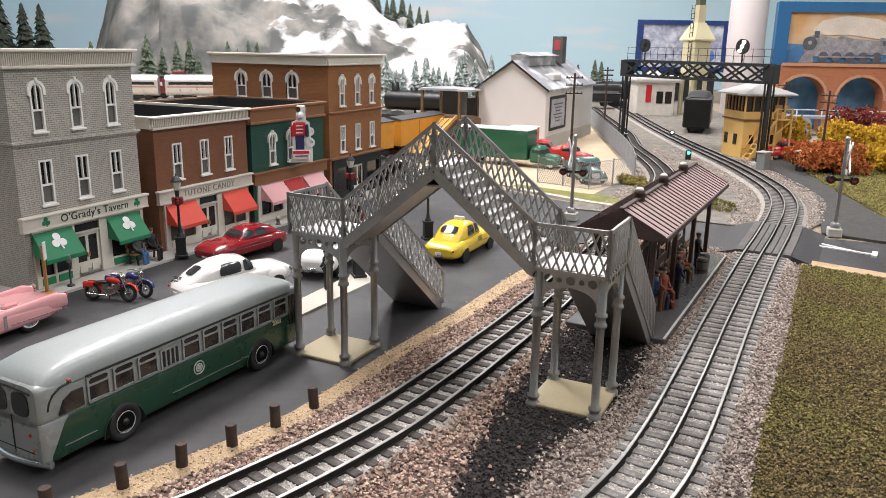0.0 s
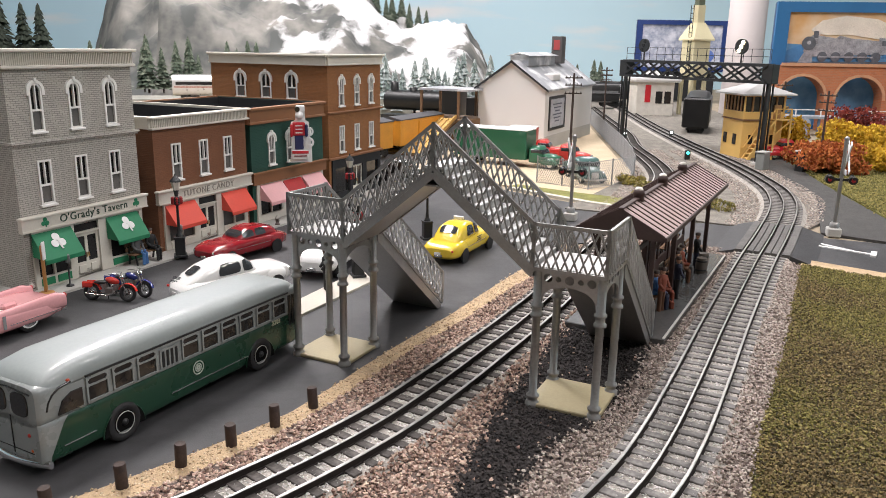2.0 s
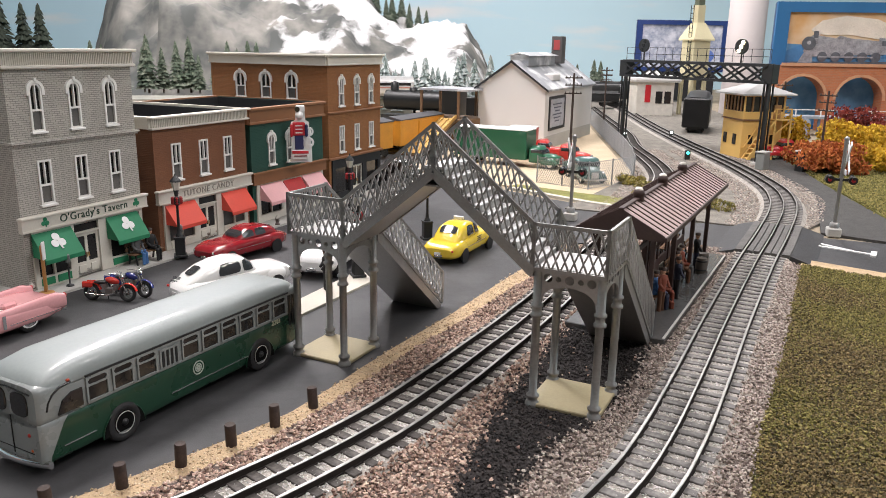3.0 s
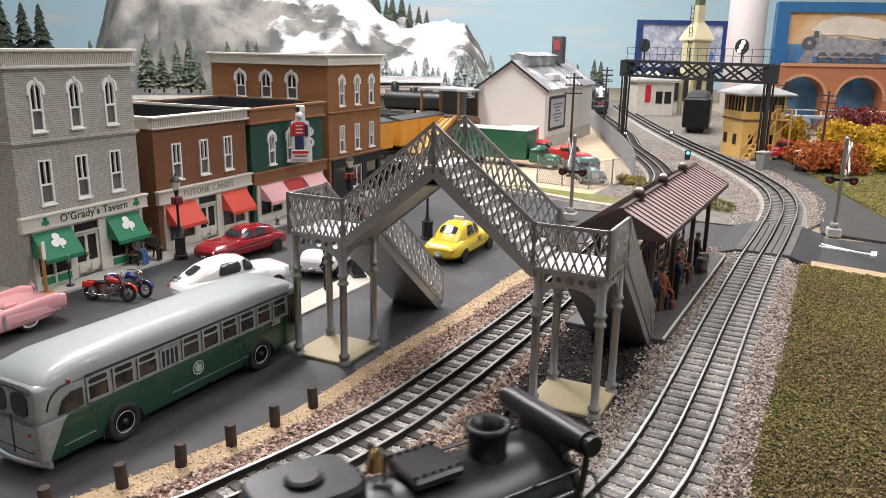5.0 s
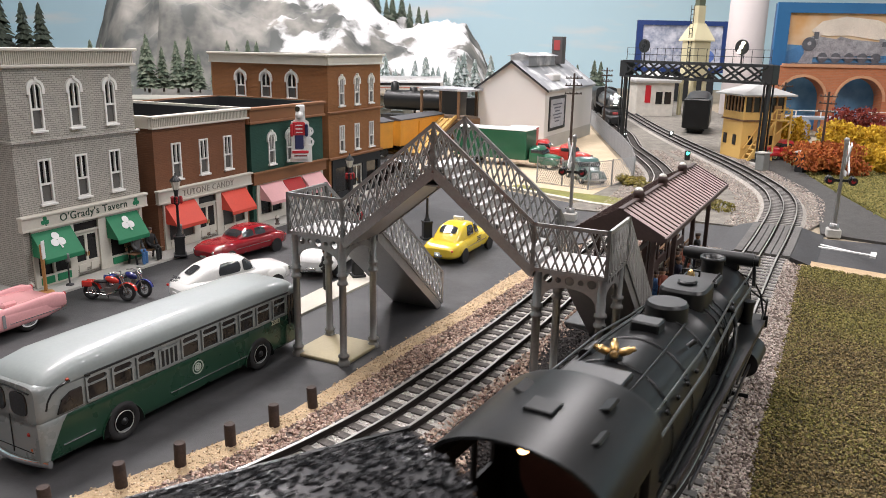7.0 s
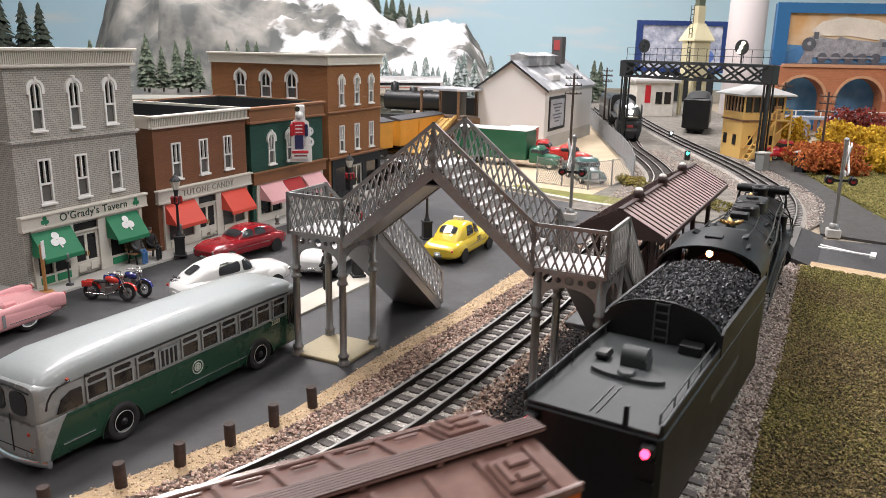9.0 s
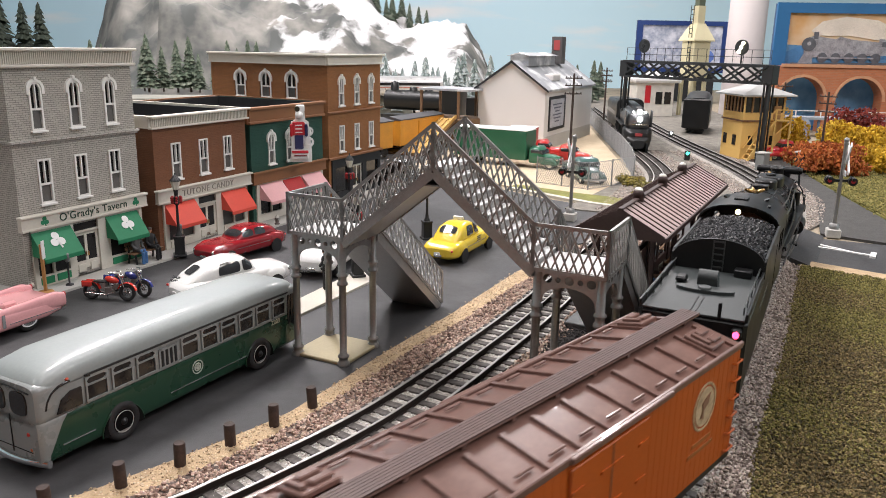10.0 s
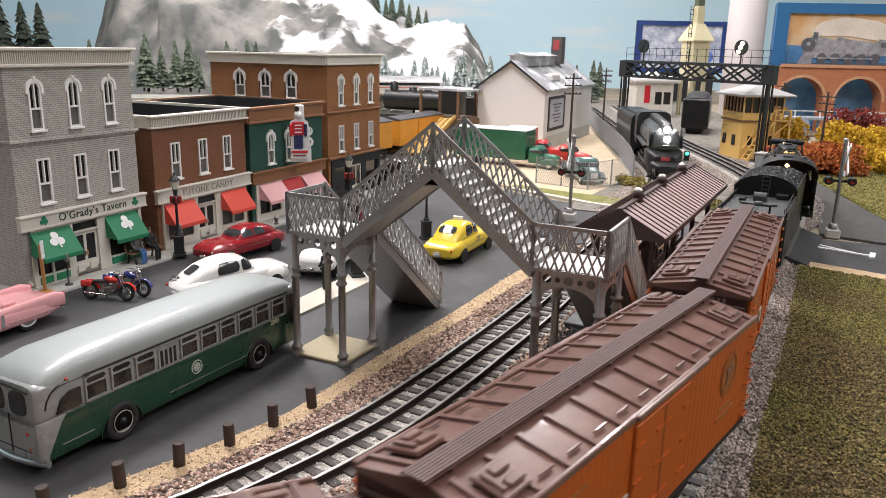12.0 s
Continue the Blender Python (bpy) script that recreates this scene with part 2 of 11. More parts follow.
def brick_mat(name, brick, mortar, bw=0.0048, bh=0.0017, rough=0.7):
    m = bpy.data.materials.new(name)
    m.use_nodes = True
    nt = m.node_tree
    b = nt.nodes["Principled BSDF"]
    lk = nt.links.new
    tc = nt.nodes.new("ShaderNodeTexCoord")
    sp = nt.nodes.new("ShaderNodeSeparateXYZ")
    lk(tc.outputs["Object"], sp.inputs[0])
    ad = nt.nodes.new("ShaderNodeMath")
    lk(sp.outputs[0], ad.inputs[0])
    lk(sp.outputs[1], ad.inputs[1])
    cb = nt.nodes.new("ShaderNodeCombineXYZ")
    lk(ad.outputs[0], cb.inputs[0])
    lk(sp.outputs[2], cb.inputs[1])
    t = nt.nodes.new("ShaderNodeTexBrick")
    lk(cb.outputs[0], t.inputs["Vector"])
    t.inputs["Scale"].default_value = 1.0
    t.inputs["Brick Width"].default_value, t.inputs["Row Height"].default_value = bw, bh
    t.inputs["Mortar Size"].default_value, t.inputs["Mortar Smooth"].default_value = bh * 0.14, 0.3
    t.inputs["Color1"].default_value = (*brick, 1)
    t.inputs["Color2"].default_value = (*[c * 0.86 for c in brick], 1)
    t.inputs["Mortar"].default_value = (*mortar, 1)
    n = nt.nodes.new("ShaderNodeTexNoise")
    n.inputs["Scale"].default_value = 45
    lk(tc.outputs["Object"], n.inputs["Vector"])
    hs = nt.nodes.new("ShaderNodeHueSaturation")
    mr = nt.nodes.new("ShaderNodeMapRange")
    mr.inputs[3].default_value, mr.inputs[4].default_value = 0.85, 1.15
    lk(n.outputs["Fac"], mr.inputs[0])
    lk(mr.outputs[0], hs.inputs["Value"])
    lk(t.outputs["Color"], hs.inputs["Color"])
    lk(hs.outputs[0], b.inputs["Base Color"])
    bp = nt.nodes.new("ShaderNodeBump")
    bp.inputs["Strength"].default_value, bp.inputs["Distance"].default_value, bp.invert = 0.6, 0.0003, True
    lk(t.outputs["Fac"], bp.inputs["Height"])
    lk(bp.outputs[0], b.inputs["Normal"])
    b.inputs["Roughness"].default_value = rough
    return m


def glow_mat(name, col, strength):
    m = bpy.data.materials.new(name)
    m.use_nodes = True
    b = m.node_tree.nodes["Principled BSDF"]
    b.inputs["Base Color"].default_value = (*col, 1)
    b.inputs["Emission Color"].default_value = (*col, 1)
    b.inputs["Emission Strength"].default_value = strength
    return m


ASPHALT = mat("asphalt", (0.037, 0.037, 0.039), 0.62, var=0.2, scale=9, fine=160, bump=0.15, bumpscale=1500, wear=(0.06, 0.06, 0.063))
CONCRETE = mat("concrete", (0.46, 0.45, 0.42), 0.8, var=0.1, scale=20, bump=0.1)
KERB = mat("cream_paving", (0.48, 0.45, 0.385), 0.8, var=0.08, scale=25, bump=0.1)
PLATFORM = mat("platform_grey", (0.085, 0.085, 0.083), 0.22, var=0.15, scale=30)
SAND = mat("sand", (0.45, 0.33, 0.2), 0.95, var=0.25, scale=80, fine=1400, bump=0.7, bumpscale=1200)
YARD = mat("tan_yard", (0.52, 0.42, 0.29), 0.95, var=0.15, scale=14, fine=300, bump=0.3)
EARTH = mat("earth", (0.3, 0.25, 0.18), 0.95, var=0.3, scale=12, fine=300, bump=0.5)
# Darkened bed: the shade in the gaps between stones is in its colour.
BALLAST_BED = mat("ballast_bed", (0.11, 0.083, 0.07), 0.95, var=0.35, scale=120, fine=1200, bump=0.8, bumpscale=900)
BALLAST_FAR = mat("grey_ballast", (0.35, 0.325, 0.29), 0.95, var=0.35, scale=160, fine=1100, bump=0.8, bumpscale=700)
FAR_BED = mat("far_gravel", (0.19, 0.175, 0.15), 0.95, var=0.4, scale=60, fine=700, bump=0.8, bumpscale=700)
# Dark cinders, with part of the footbridge's shadow put into the colour.
SHADED_CINDER = mat("cinder", (0.024, 0.019, 0.018), 0.95, var=0.4, scale=120, fine=1200, bump=1.0, bumpscale=800)
# Dark base that paints the shaded gaps between the turf clumps.
GRASS_BED = mat("turf_bed", (0.05, 0.042, 0.014), 0.95, var=0.4, scale=30, fine=500, bump=0.9, bumpscale=600)
TIE = mat("tie_brown", (0.062, 0.055, 0.05), 0.85, var=0.3, scale=90, bump=0.3, wear=(0.12, 0.108, 0.098))
TIE_GREY = mat("tie_grey", (0.16, 0.152, 0.145), 0.8, var=0.25, scale=90, bump=0.2, wear=(0.25, 0.24, 0.225))
SILVER = mat("silver_paint", (0.35, 0.345, 0.335), 0.36, 0.72, var=0.1, scale=90)
SILVER_TREAD = mat("pale_tread", (0.58, 0.58, 0.575), 0.6, 0.0, var=0.05)
BASE_TAN = mat("tan_base", (0.37, 0.315, 0.19), 0.55, var=0.07)
BRICK_GREY = brick_mat("grey_brick", (0.45, 0.425, 0.38), (0.2, 0.19, 0.17))
BROWN = brick_mat("brown_brick", (0.3, 0.125, 0.042), (0.24, 0.1, 0.034))
BROWN_DARK = brick_mat("dark_brown_brick", (0.2, 0.08, 0.036), (0.16, 0.064, 0.029))
GREEN_WALL = brick_mat("green_brick", (0.014, 0.07, 0.05), (0.01, 0.055, 0.04))
CREAM = mat("cream_trim", (0.6, 0.57, 0.5), 0.6, var=0.05)
WHITE_TRIM = mat("white_trim", (0.76, 0.75, 0.72), 0.55, var=0.04)
BROWN_TRIM = mat("brown_trim", (0.24, 0.105, 0.045), 0.6, var=0.06)
ROOF_BLACK = mat("roof_black", (0.015, 0.016, 0.018), 0.8, var=0.3)
GLASS = mat("dark_glass", (0.022, 0.021, 0.021), 0.12, var=0.3, scale=40)
PANE_GREY = mat("grey_blind", (0.11, 0.105, 0.1), 0.35, var=0.15)
GREEN = mat("awning_green", (0.016, 0.2, 0.09), 0.55, var=0.06)
RED_AWN = mat("awning_red", (0.72, 0.085, 0.055), 0.6, var=0.05)
PINK_AWN = mat("awning_pink", (0.78, 0.42, 0.43), 0.6, var=0.05)
BLACK = mat("black_paint", (0.014, 0.015, 0.016), 0.42, var=0.2, scale=50)
LOCO_BLACK = mat("engine_black", (0.0065, 0.007, 0.0075), 0.37, 0.0, var=0.3, scale=40, fine=400, bump=0.03, spec=0.4)
LOCO_GREY = mat("deck_grey_black", (0.036, 0.042, 0.042), 0.5, var=0.15, scale=40)
# Handrails and pipes: their catch of light is put into a paler colour.
LOCO_RAIL = mat("worn_rail_steel", (0.11, 0.115, 0.115), 0.3, 0.7, var=0.2)
BRASS = mat("brass", (0.62, 0.4, 0.17), 0.28, 1.0, var=0.1)
COAL = mat("coal", (0.012, 0.012, 0.014), 0.42, var=0.3, scale=200)
ORANGE = mat("car_orange", (0.45, 0.09, 0.009), 0.42, var=0.07, scale=30)
ROOF_BROWN = mat("car_roof_brown", (0.15, 0.08, 0.064), 0.3, var=0.14, scale=40, wear=(0.19, 0.11, 0.09), coat=0.3)
END_BROWN = mat("car_end_brown", (0.05, 0.02, 0.016), 0.55, var=0.15)
CHROME = mat("chrome", (0.8, 0.8, 0.8), 0.12, 1.0, var=0.05)
RUBBER = mat("rubber", (0.018, 0.018, 0.019), 0.75, var=0.2)
STATION_BROWN = mat("station_brown", (0.4, 0.315, 0.295), 0.42, var=0.1)
STATION_DARK = mat("station_dark", (0.045, 0.024, 0.02), 0.6, var=0.15)
WOOD = mat("wood", (0.16, 0.09, 0.045), 0.7, var=0.25, scale=120)
POST_WOOD = mat("post_brown", (0.045, 0.028, 0.022), 0.75, var=0.3, scale=150, bump=0.3)
WHITE = mat("white_paint", (0.78, 0.78, 0.77), 0.45, var=0.04)
BUS_GREY = mat("bus_grey", (0.25, 0.27, 0.265), 0.28, var=0.05, coat=0.3)
BUS_ROOF = mat("bus_roof", (0.26, 0.29, 0.285), 0.5, var=0.04, coat=0.35)
BUS_GREEN = mat("bus_green", (0.01, 0.05, 0.026), 0.28, var=0.08, coat=0.3)


def paint(name, col, rough=0.22):
    return mat(name, col, rough, 0.0, var=0.05, scale=40, coat=0.5)


# ---- room and ground ----
ROOM = (-2.6, 2.6, -1.6, 4.2, 1.5)


def room():
    x0, x1, y0, y1, h = ROOM
    sky = bpy.data.materials.new("painted_sky")
    sky.use_nodes = True
    nt = sky.node_tree
    b = nt.nodes["Principled BSDF"]
    tc = nt.nodes.new("ShaderNodeTexCoord")
    mp = nt.nodes.new("ShaderNodeMapping")
    mp.inputs["Scale"].default_value = (0.7, 0.7, 3.4)
    n = nt.nodes.new("ShaderNodeTexNoise")
    n.inputs["Scale"].default_value, n.inputs["Detail"].default_value = 2.2, 6
    r = nt.nodes.new("ShaderNodeValToRGB")
    r.color_ramp.elements[0].position, r.color_ramp.elements[1].position = 0.55, 0.72
    r.color_ramp.elements[0].color, r.color_ramp.elements[1].color = (0.55, 0.75, 0.84, 1), (0.76, 0.78, 0.79, 1)
    nt.links.new(tc.outputs["Object"], mp.inputs[0])
    nt.links.new(mp.outputs[0], n.inputs["Vector"])
    nt.links.new(n.outputs["Fac"], r.inputs[0])
    nt.links.new(r.outputs[0], b.inputs["Base Color"])
    b.inputs["Roughness"].default_value = 0.9
    wallm = mat("room_wall", (0.2, 0.19, 0.175), 0.85, var=0.04, scale=3)
    t = 0.05
    tagged(part("wall_north", Mb().box((x0 + x1) / 2, y1 + t / 2, h / 2 - 0.1, x1 - x0, t, h + 0.2), sky), "room wall painted as a pale blue sky", "wall", kind="structure")
    tagged(part("wall_west", Mb().box(x0 - t / 2, (y0 + y1) / 2, h / 2 - 0.1, t, y1 - y0, h + 0.2), sky), "side room wall painted as a pale blue sky", "wall", kind="structure")
    tagged(part("wall_east", Mb().box(x1 + t / 2, (y0 + y1) / 2, h / 2 - 0.1, t, y1 - y0, h + 0.2), sky), "side room wall painted pale blue", "wall", kind="structure")
    tagged(part("wall_south", Mb().box((x0 + x1) / 2, y0 - t / 2, h / 2 - 0.1, x1 - x0, t, h + 0.2), wallm), "plain grey-brown room wall behind the layout", "wall", kind="structure")
    tagged(part("ceiling", Mb().box((x0 + x1) / 2, (y0 + y1) / 2, h + t / 2, x1 - x0, y1 - y0, t), mat("ceiling_grey", (0.22, 0.217, 0.21), 0.9, var=0.03, scale=4)), "dull grey room ceiling above the layout", "ceiling", kind="structure")
    tagged(part("ground", Mb().box((x0 + x1) / 2, (y0 + y1) / 2, -0.02, x1 - x0, y1 - y0, 0.04), EARTH), "brown earth scenery base of the layout", "ground", kind="structure")


room()


def ground_slab(name, poly, z0, z1, material, label, category):
    return tagged(part(name, Mb().slab(poly, z0, z1), material), label, category, kind="structure")


SAND_LINE = [(-0.30, 0.20), (-0.19, 0.29), (-0.1429, 0.3356), (-0.1271, 0.3517), (-0.0989, 0.3824), (-0.085, 0.4), (-0.0631, 0.4403), (-0.051, 0.4651), (-0.0319, 0.5009), (0.0079, 0.5704),
             (0.0325, 0.6182), (0.0601, 0.6721), (0.0861, 0.7178), (0.13, 0.80)]
BALLAST_LINE = [(-0.28, 0.18), (-0.17, 0.285), (-0.1271, 0.3263), (-0.0961, 0.3585), (-0.0705, 0.3995), (-0.0461, 0.4425), (-0.0163, 0.4997), (0.021, 0.5627), (0.0571, 0.6318), (0.098, 0.702), (0.14, 0.78)]
GRASS_LINE = [(0.02, 0.16), (0.105, 0.25), (0.1467, 0.3206), (0.1598, 0.3487), (0.1787, 0.3879), (0.206, 0.4389), (0.253, 0.5282), (0.3075, 0.6386), (0.352, 0.727)]
# Outline of the cinders together with the shadow painted over them.
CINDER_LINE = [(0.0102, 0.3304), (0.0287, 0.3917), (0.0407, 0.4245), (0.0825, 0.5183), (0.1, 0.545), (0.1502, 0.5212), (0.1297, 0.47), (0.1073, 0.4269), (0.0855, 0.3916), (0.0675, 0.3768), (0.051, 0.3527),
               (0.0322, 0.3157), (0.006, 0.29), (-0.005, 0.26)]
ground_slab("street", [(-1.6, -0.4), (-0.9, -0.1), (-0.42, 0.1)] + SAND_LINE + [(0.2, 0.83), (0.255, 0.79), (0.40, 0.725), (0.56, 0.60), (0.75, 0.45), (0.83, 0.56), (0.53, 0.81),
             (0.411, 0.858), (0.354, 0.9), (0.30, 0.925), (0.1935, 1.017), (0.139, 1.065), (0.02, 1.2), (-0.1, 1.25), (0.1, 1.75), (-0.03, 1.8), (-0.55, 0.9), (-1.3, 0.1)], -0.002, 0.0012, ASPHALT,
            "dark grey asphalt street with faint cracks and wear", "street")
ground_slab("sand_strip", SAND_LINE + BALLAST_LINE[::-1], -0.002, 0.0026, SAND, "golden sand verge beside the railway", "sand")
ground_slab("ballast_bed", BALLAST_LINE + [(0.2, 0.81), (0.29, 0.79), (0.352, 0.727)] + GRASS_LINE[::-1][1:] + [(-0.1, 0.02)], -0.002, 0.0030, BALLAST_BED, "stony railway ballast bed", "ballast")
ground_slab("far_ballast", [(0.16, 0.99), (0.3, 0.93), (0.411, 0.865), (0.47, 0.93), (0.53, 1.05), (0.575, 1.2), (0.60, 1.5), (0.68, 1.9), (0.9, 2.5), (1.0, 3.2), (0.5, 3.2), (0.42, 2.3),
             (0.355, 1.6), (0.33, 1.3)], -0.002, 0.0028, FAR_BED, "pale grey ballast round the far junction", "ballast")
ground_slab("cinder_patch", CINDER_LINE, 0.0, 0.0036, SHADED_CINDER, "black cinder ground under the footbridge, its black partly painted shade", "cinder")
ground_slab("lawn", GRASS_LINE + [(0.43, 0.665), (0.56, 0.55), (0.78, 0.38), (1.2, 0.1), (0.6, -0.3)], -0.002, 0.0034, GRASS_BED, "mown olive green turf lawn", "lawn")
ground_slab("sand_border", [(0.352, 0.727), (0.362, 0.752), (0.44, 0.69), (0.57, 0.59), (0.8, 0.41), (0.78, 0.38), (0.56, 0.55), (0.43, 0.665)], -0.002, 0.003, SAND, "sandy strip along the road edge", "sand")
ground_slab("yard", [(0.02, 1.22), (0.12, 1.13), (0.26, 1.06), (0.315, 1.25), (0.335, 1.5), (0.40, 2.2), (0.43, 2.7), (0.1, 2.7), (0.0, 1.7)], -0.002, 0.0022, YARD, "tan gravel truck yard by a white shed", "yard")
LAWN_FAR = mat("far_turf", (0.17, 0.17, 0.045), 0.95, var=0.3, scale=50, fine=700, bump=0.8, bumpscale=700)
ground_slab("yard_verge", [(0.10, 1.135), (0.2, 1.03), (0.265, 0.99), (0.272, 1.05), (0.19, 1.1), (0.11, 1.16)], -0.002, 0.0034, LAWN_FAR, "green grass verge at the yard edge", "grass")
ground_slab("dark_lane", [(0.438, 0.868), (0.456, 0.856), (0.5, 0.822), (0.55, 0.9), (0.57, 1.02), (0.6, 1.2), (0.66, 1.5), (0.9, 1.9), (0.7, 1.9), (0.6, 1.6), (0.565, 1.3), (0.54, 1.1)], -0.002, 0.0032,
            mat("dark_gravel", (0.06, 0.058, 0.055), 0.9, var=0.3, scale=80, bump=0.5), "dark gravel lane beside the curve", "lane")
ground_slab("far_lawn", [(0.512, 0.818), (0.54, 0.795), (0.83, 0.57), (1.6, 0.4), (2.4, 1.6), (0.92, 1.9), (0.665, 1.5), (0.605, 1.2), (0.575, 1.02), (0.555, 0.9)], -0.002, 0.003, LAWN_FAR, "yellow-green turf beyond the road", "lawn")
F_AZ = 0.4468
FRONT = Matrix.Translation((-0.3381, 0.6116, 0.0)) @ pose(0, 0, 0, 0, 0, 90 - math.degrees(F_AZ))


def on_front(u, d=0.0, z=0.0, rz=0.0):
    """A place along the shop fronts: u along them, d out into the street."""
    return FRONT @ pose(u, -d, z, 0, 0, rz)


def front_xy(u, d):
    v = FRONT @ Vector((u, -d, 0))
    return v.x, v.y


ground_slab("pavement", [front_xy(-0.16, 0.022), front_xy(0.62, 0.032), front_xy(0.62, -0.1), front_xy(-0.16, -0.1)], 0.0, 0.0034, CONCRETE, "pale concrete pavement before the shops", "pavement")
ground_slab("traffic_island", [(-0.148, 0.53), (-0.129, 0.522), (-0.052, 0.672), (-0.06, 0.69), (-0.075, 0.69)], 0.0, 0.0032, KERB, "cream paved island in the street", "pavement")
ground_slab("yard_kerb", [(0.099, 1.125), (0.198, 1.022), (0.262, 0.98), (0.266, 0.99), (0.203, 1.031), (0.104, 1.135)], 0.0, 0.004, KERB, "cream kerb along the yard verge", "kerb")


# ---- tracks ----
def rail_mesh(line, s0, s1, d, step=0.01):
    w = 0.0007 if d == 0 else 0.0009
    prof = [(-0.0012, 0.0067), (-0.0012, 0.0072), (-0.0004, 0.0075), (-0.0004, 0.0096), (-w, 0.0100), (-w, 0.0108), (-w * 0.7, 0.0112), (w * 0.7, 0.0112),
            (w, 0.0108), (w, 0.0100), (0.0004, 0.0096), (0.0004, 0.0075), (0.0012, 0.0072), (0.0012, 0.0067)]
    rings = []
    for i in range(int((s1 - s0) / step) + 1):
        s = s0 + i * step
        rings.append([(*line.side(s, d + a), z) for a, z in prof])
    mb = Mb()
    mb.loft(rings, smooth=False)
    return mb


def rail_material():
    m = mat("railhead", (0.46, 0.45, 0.43), 0.42, 0.8, var=0.15)
    nt = m.node_tree
    b = nt.nodes["Principled BSDF"]
    g = nt.nodes.new("ShaderNodeNewGeometry")
    s = nt.nodes.new("ShaderNodeSeparateXYZ")
    nt.links.new(g.outputs["Position"], s.inputs[0])
    r = nt.nodes.new("ShaderNodeMapRange")
    r.inputs[1].default_value, r.inputs[2].default_value = 0.0107, 0.01095
    nt.links.new(s.outputs[2], r.inputs[0])
    mx = nt.nodes.new("ShaderNodeMix")
    mx.data_type = "RGBA"
    old = b.inputs["Base Color"].links[0].from_socket
    nt.links.new(r.outputs[0], mx.inputs[0])
    mx.inputs[6].default_value = (0.022, 0.018, 0.016, 1)
    nt.links.new(old, mx.inputs[7])
    nt.links.new(mx.outputs[2], b.inputs["Base Color"])
    nt.links.new(r.outputs[0], b.inputs["Metallic"])
    q = nt.nodes.new("ShaderNodeMapRange")
    q.inputs[3].default_value, q.inputs[4].default_value = 0.9, 0.45
    nt.links.new(r.outputs[0], q.inputs[0])
    nt.links.new(q.outputs[0], b.inputs["Roughness"])
    b.inputs["Specular IOR Level"].default_value = 0.2
    return m


RAILHEAD = rail_material()
TIE_MESH = Mb().box(0, 0, 0.0046, 0.0056, 0.047, 0.0050, b=0.0003).mesh("tie")
TIE_MESH.materials.append(TIE)
TIE_MESH_GREY = Mb().box(0, 0, 0.0046, 0.0052, 0.047, 0.0050, b=0.0003).mesh("tie")
TIE_MESH_GREY.materials.append(TIE_GREY)


def track(name, line, s0, s1, tie_mesh, label, n_parts):
    t = thing(name, label, "railway track", kind="structure")
    for d in (-0.016, 0.0, 0.016):
        part("rail", rail_mesh(line, s0, s1, d), RAILHEAD, t)
    bed, n = [], int((s1 - s0) / 0.02)
    for i in range(n + 1):
        s = s0 + (s1 - s0 - 0.02) * i / n
        bed.append([(*line.side(s, d), z) for d, z in ((-0.031, 0.001), (-0.0238, 0.0063), (0.0238, 0.0063), (0.031, 0.001))])
    part("stone_bed", Mb().loft(bed, smooth=False), BALLAST_FAR, t, "fine pale grey stone bed")
    k, far = 0, Mb()
    s = s0
    while s < s1:
        (x0, y0), (x1, y1) = line.at(s - 0.01), line.at(s + 0.01)
        m = pose((x0 + x1) / 2, (y0 + y1) / 2, 0.0004 * random.random(), 0, 0, math.degrees(math.atan2(y1 - y0, x1 - x0)) + random.uniform(-1, 1))
        if k < n_parts:
            part("tie", tie_mesh, None, t, m=m)
        else:
            far.box(0, 0, 0.0045, 0.0056, 0.047, 0.0052, m)
        k += 1
        s += 0.0112
    if far.v:
        tagged(part("far_ties", far, tie_mesh.materials[0], t), kind="stuff")
    return t


sL0, sR0 = TRACK_LEFT.near(-0.25, 0.22), TRACK_RIGHT.near(-0.2, 0.12)
track("railway_track", TRACK_LEFT, sL0, TRACK_LEFT.s[-1], TIE_MESH, "three-rail model track with dark brown ties", 110)
track("railway_track", TRACK_RIGHT, sR0, TRACK_RIGHT.s[-1], TIE_MESH_GREY, "three-rail model track with dusty grey ties", 190)


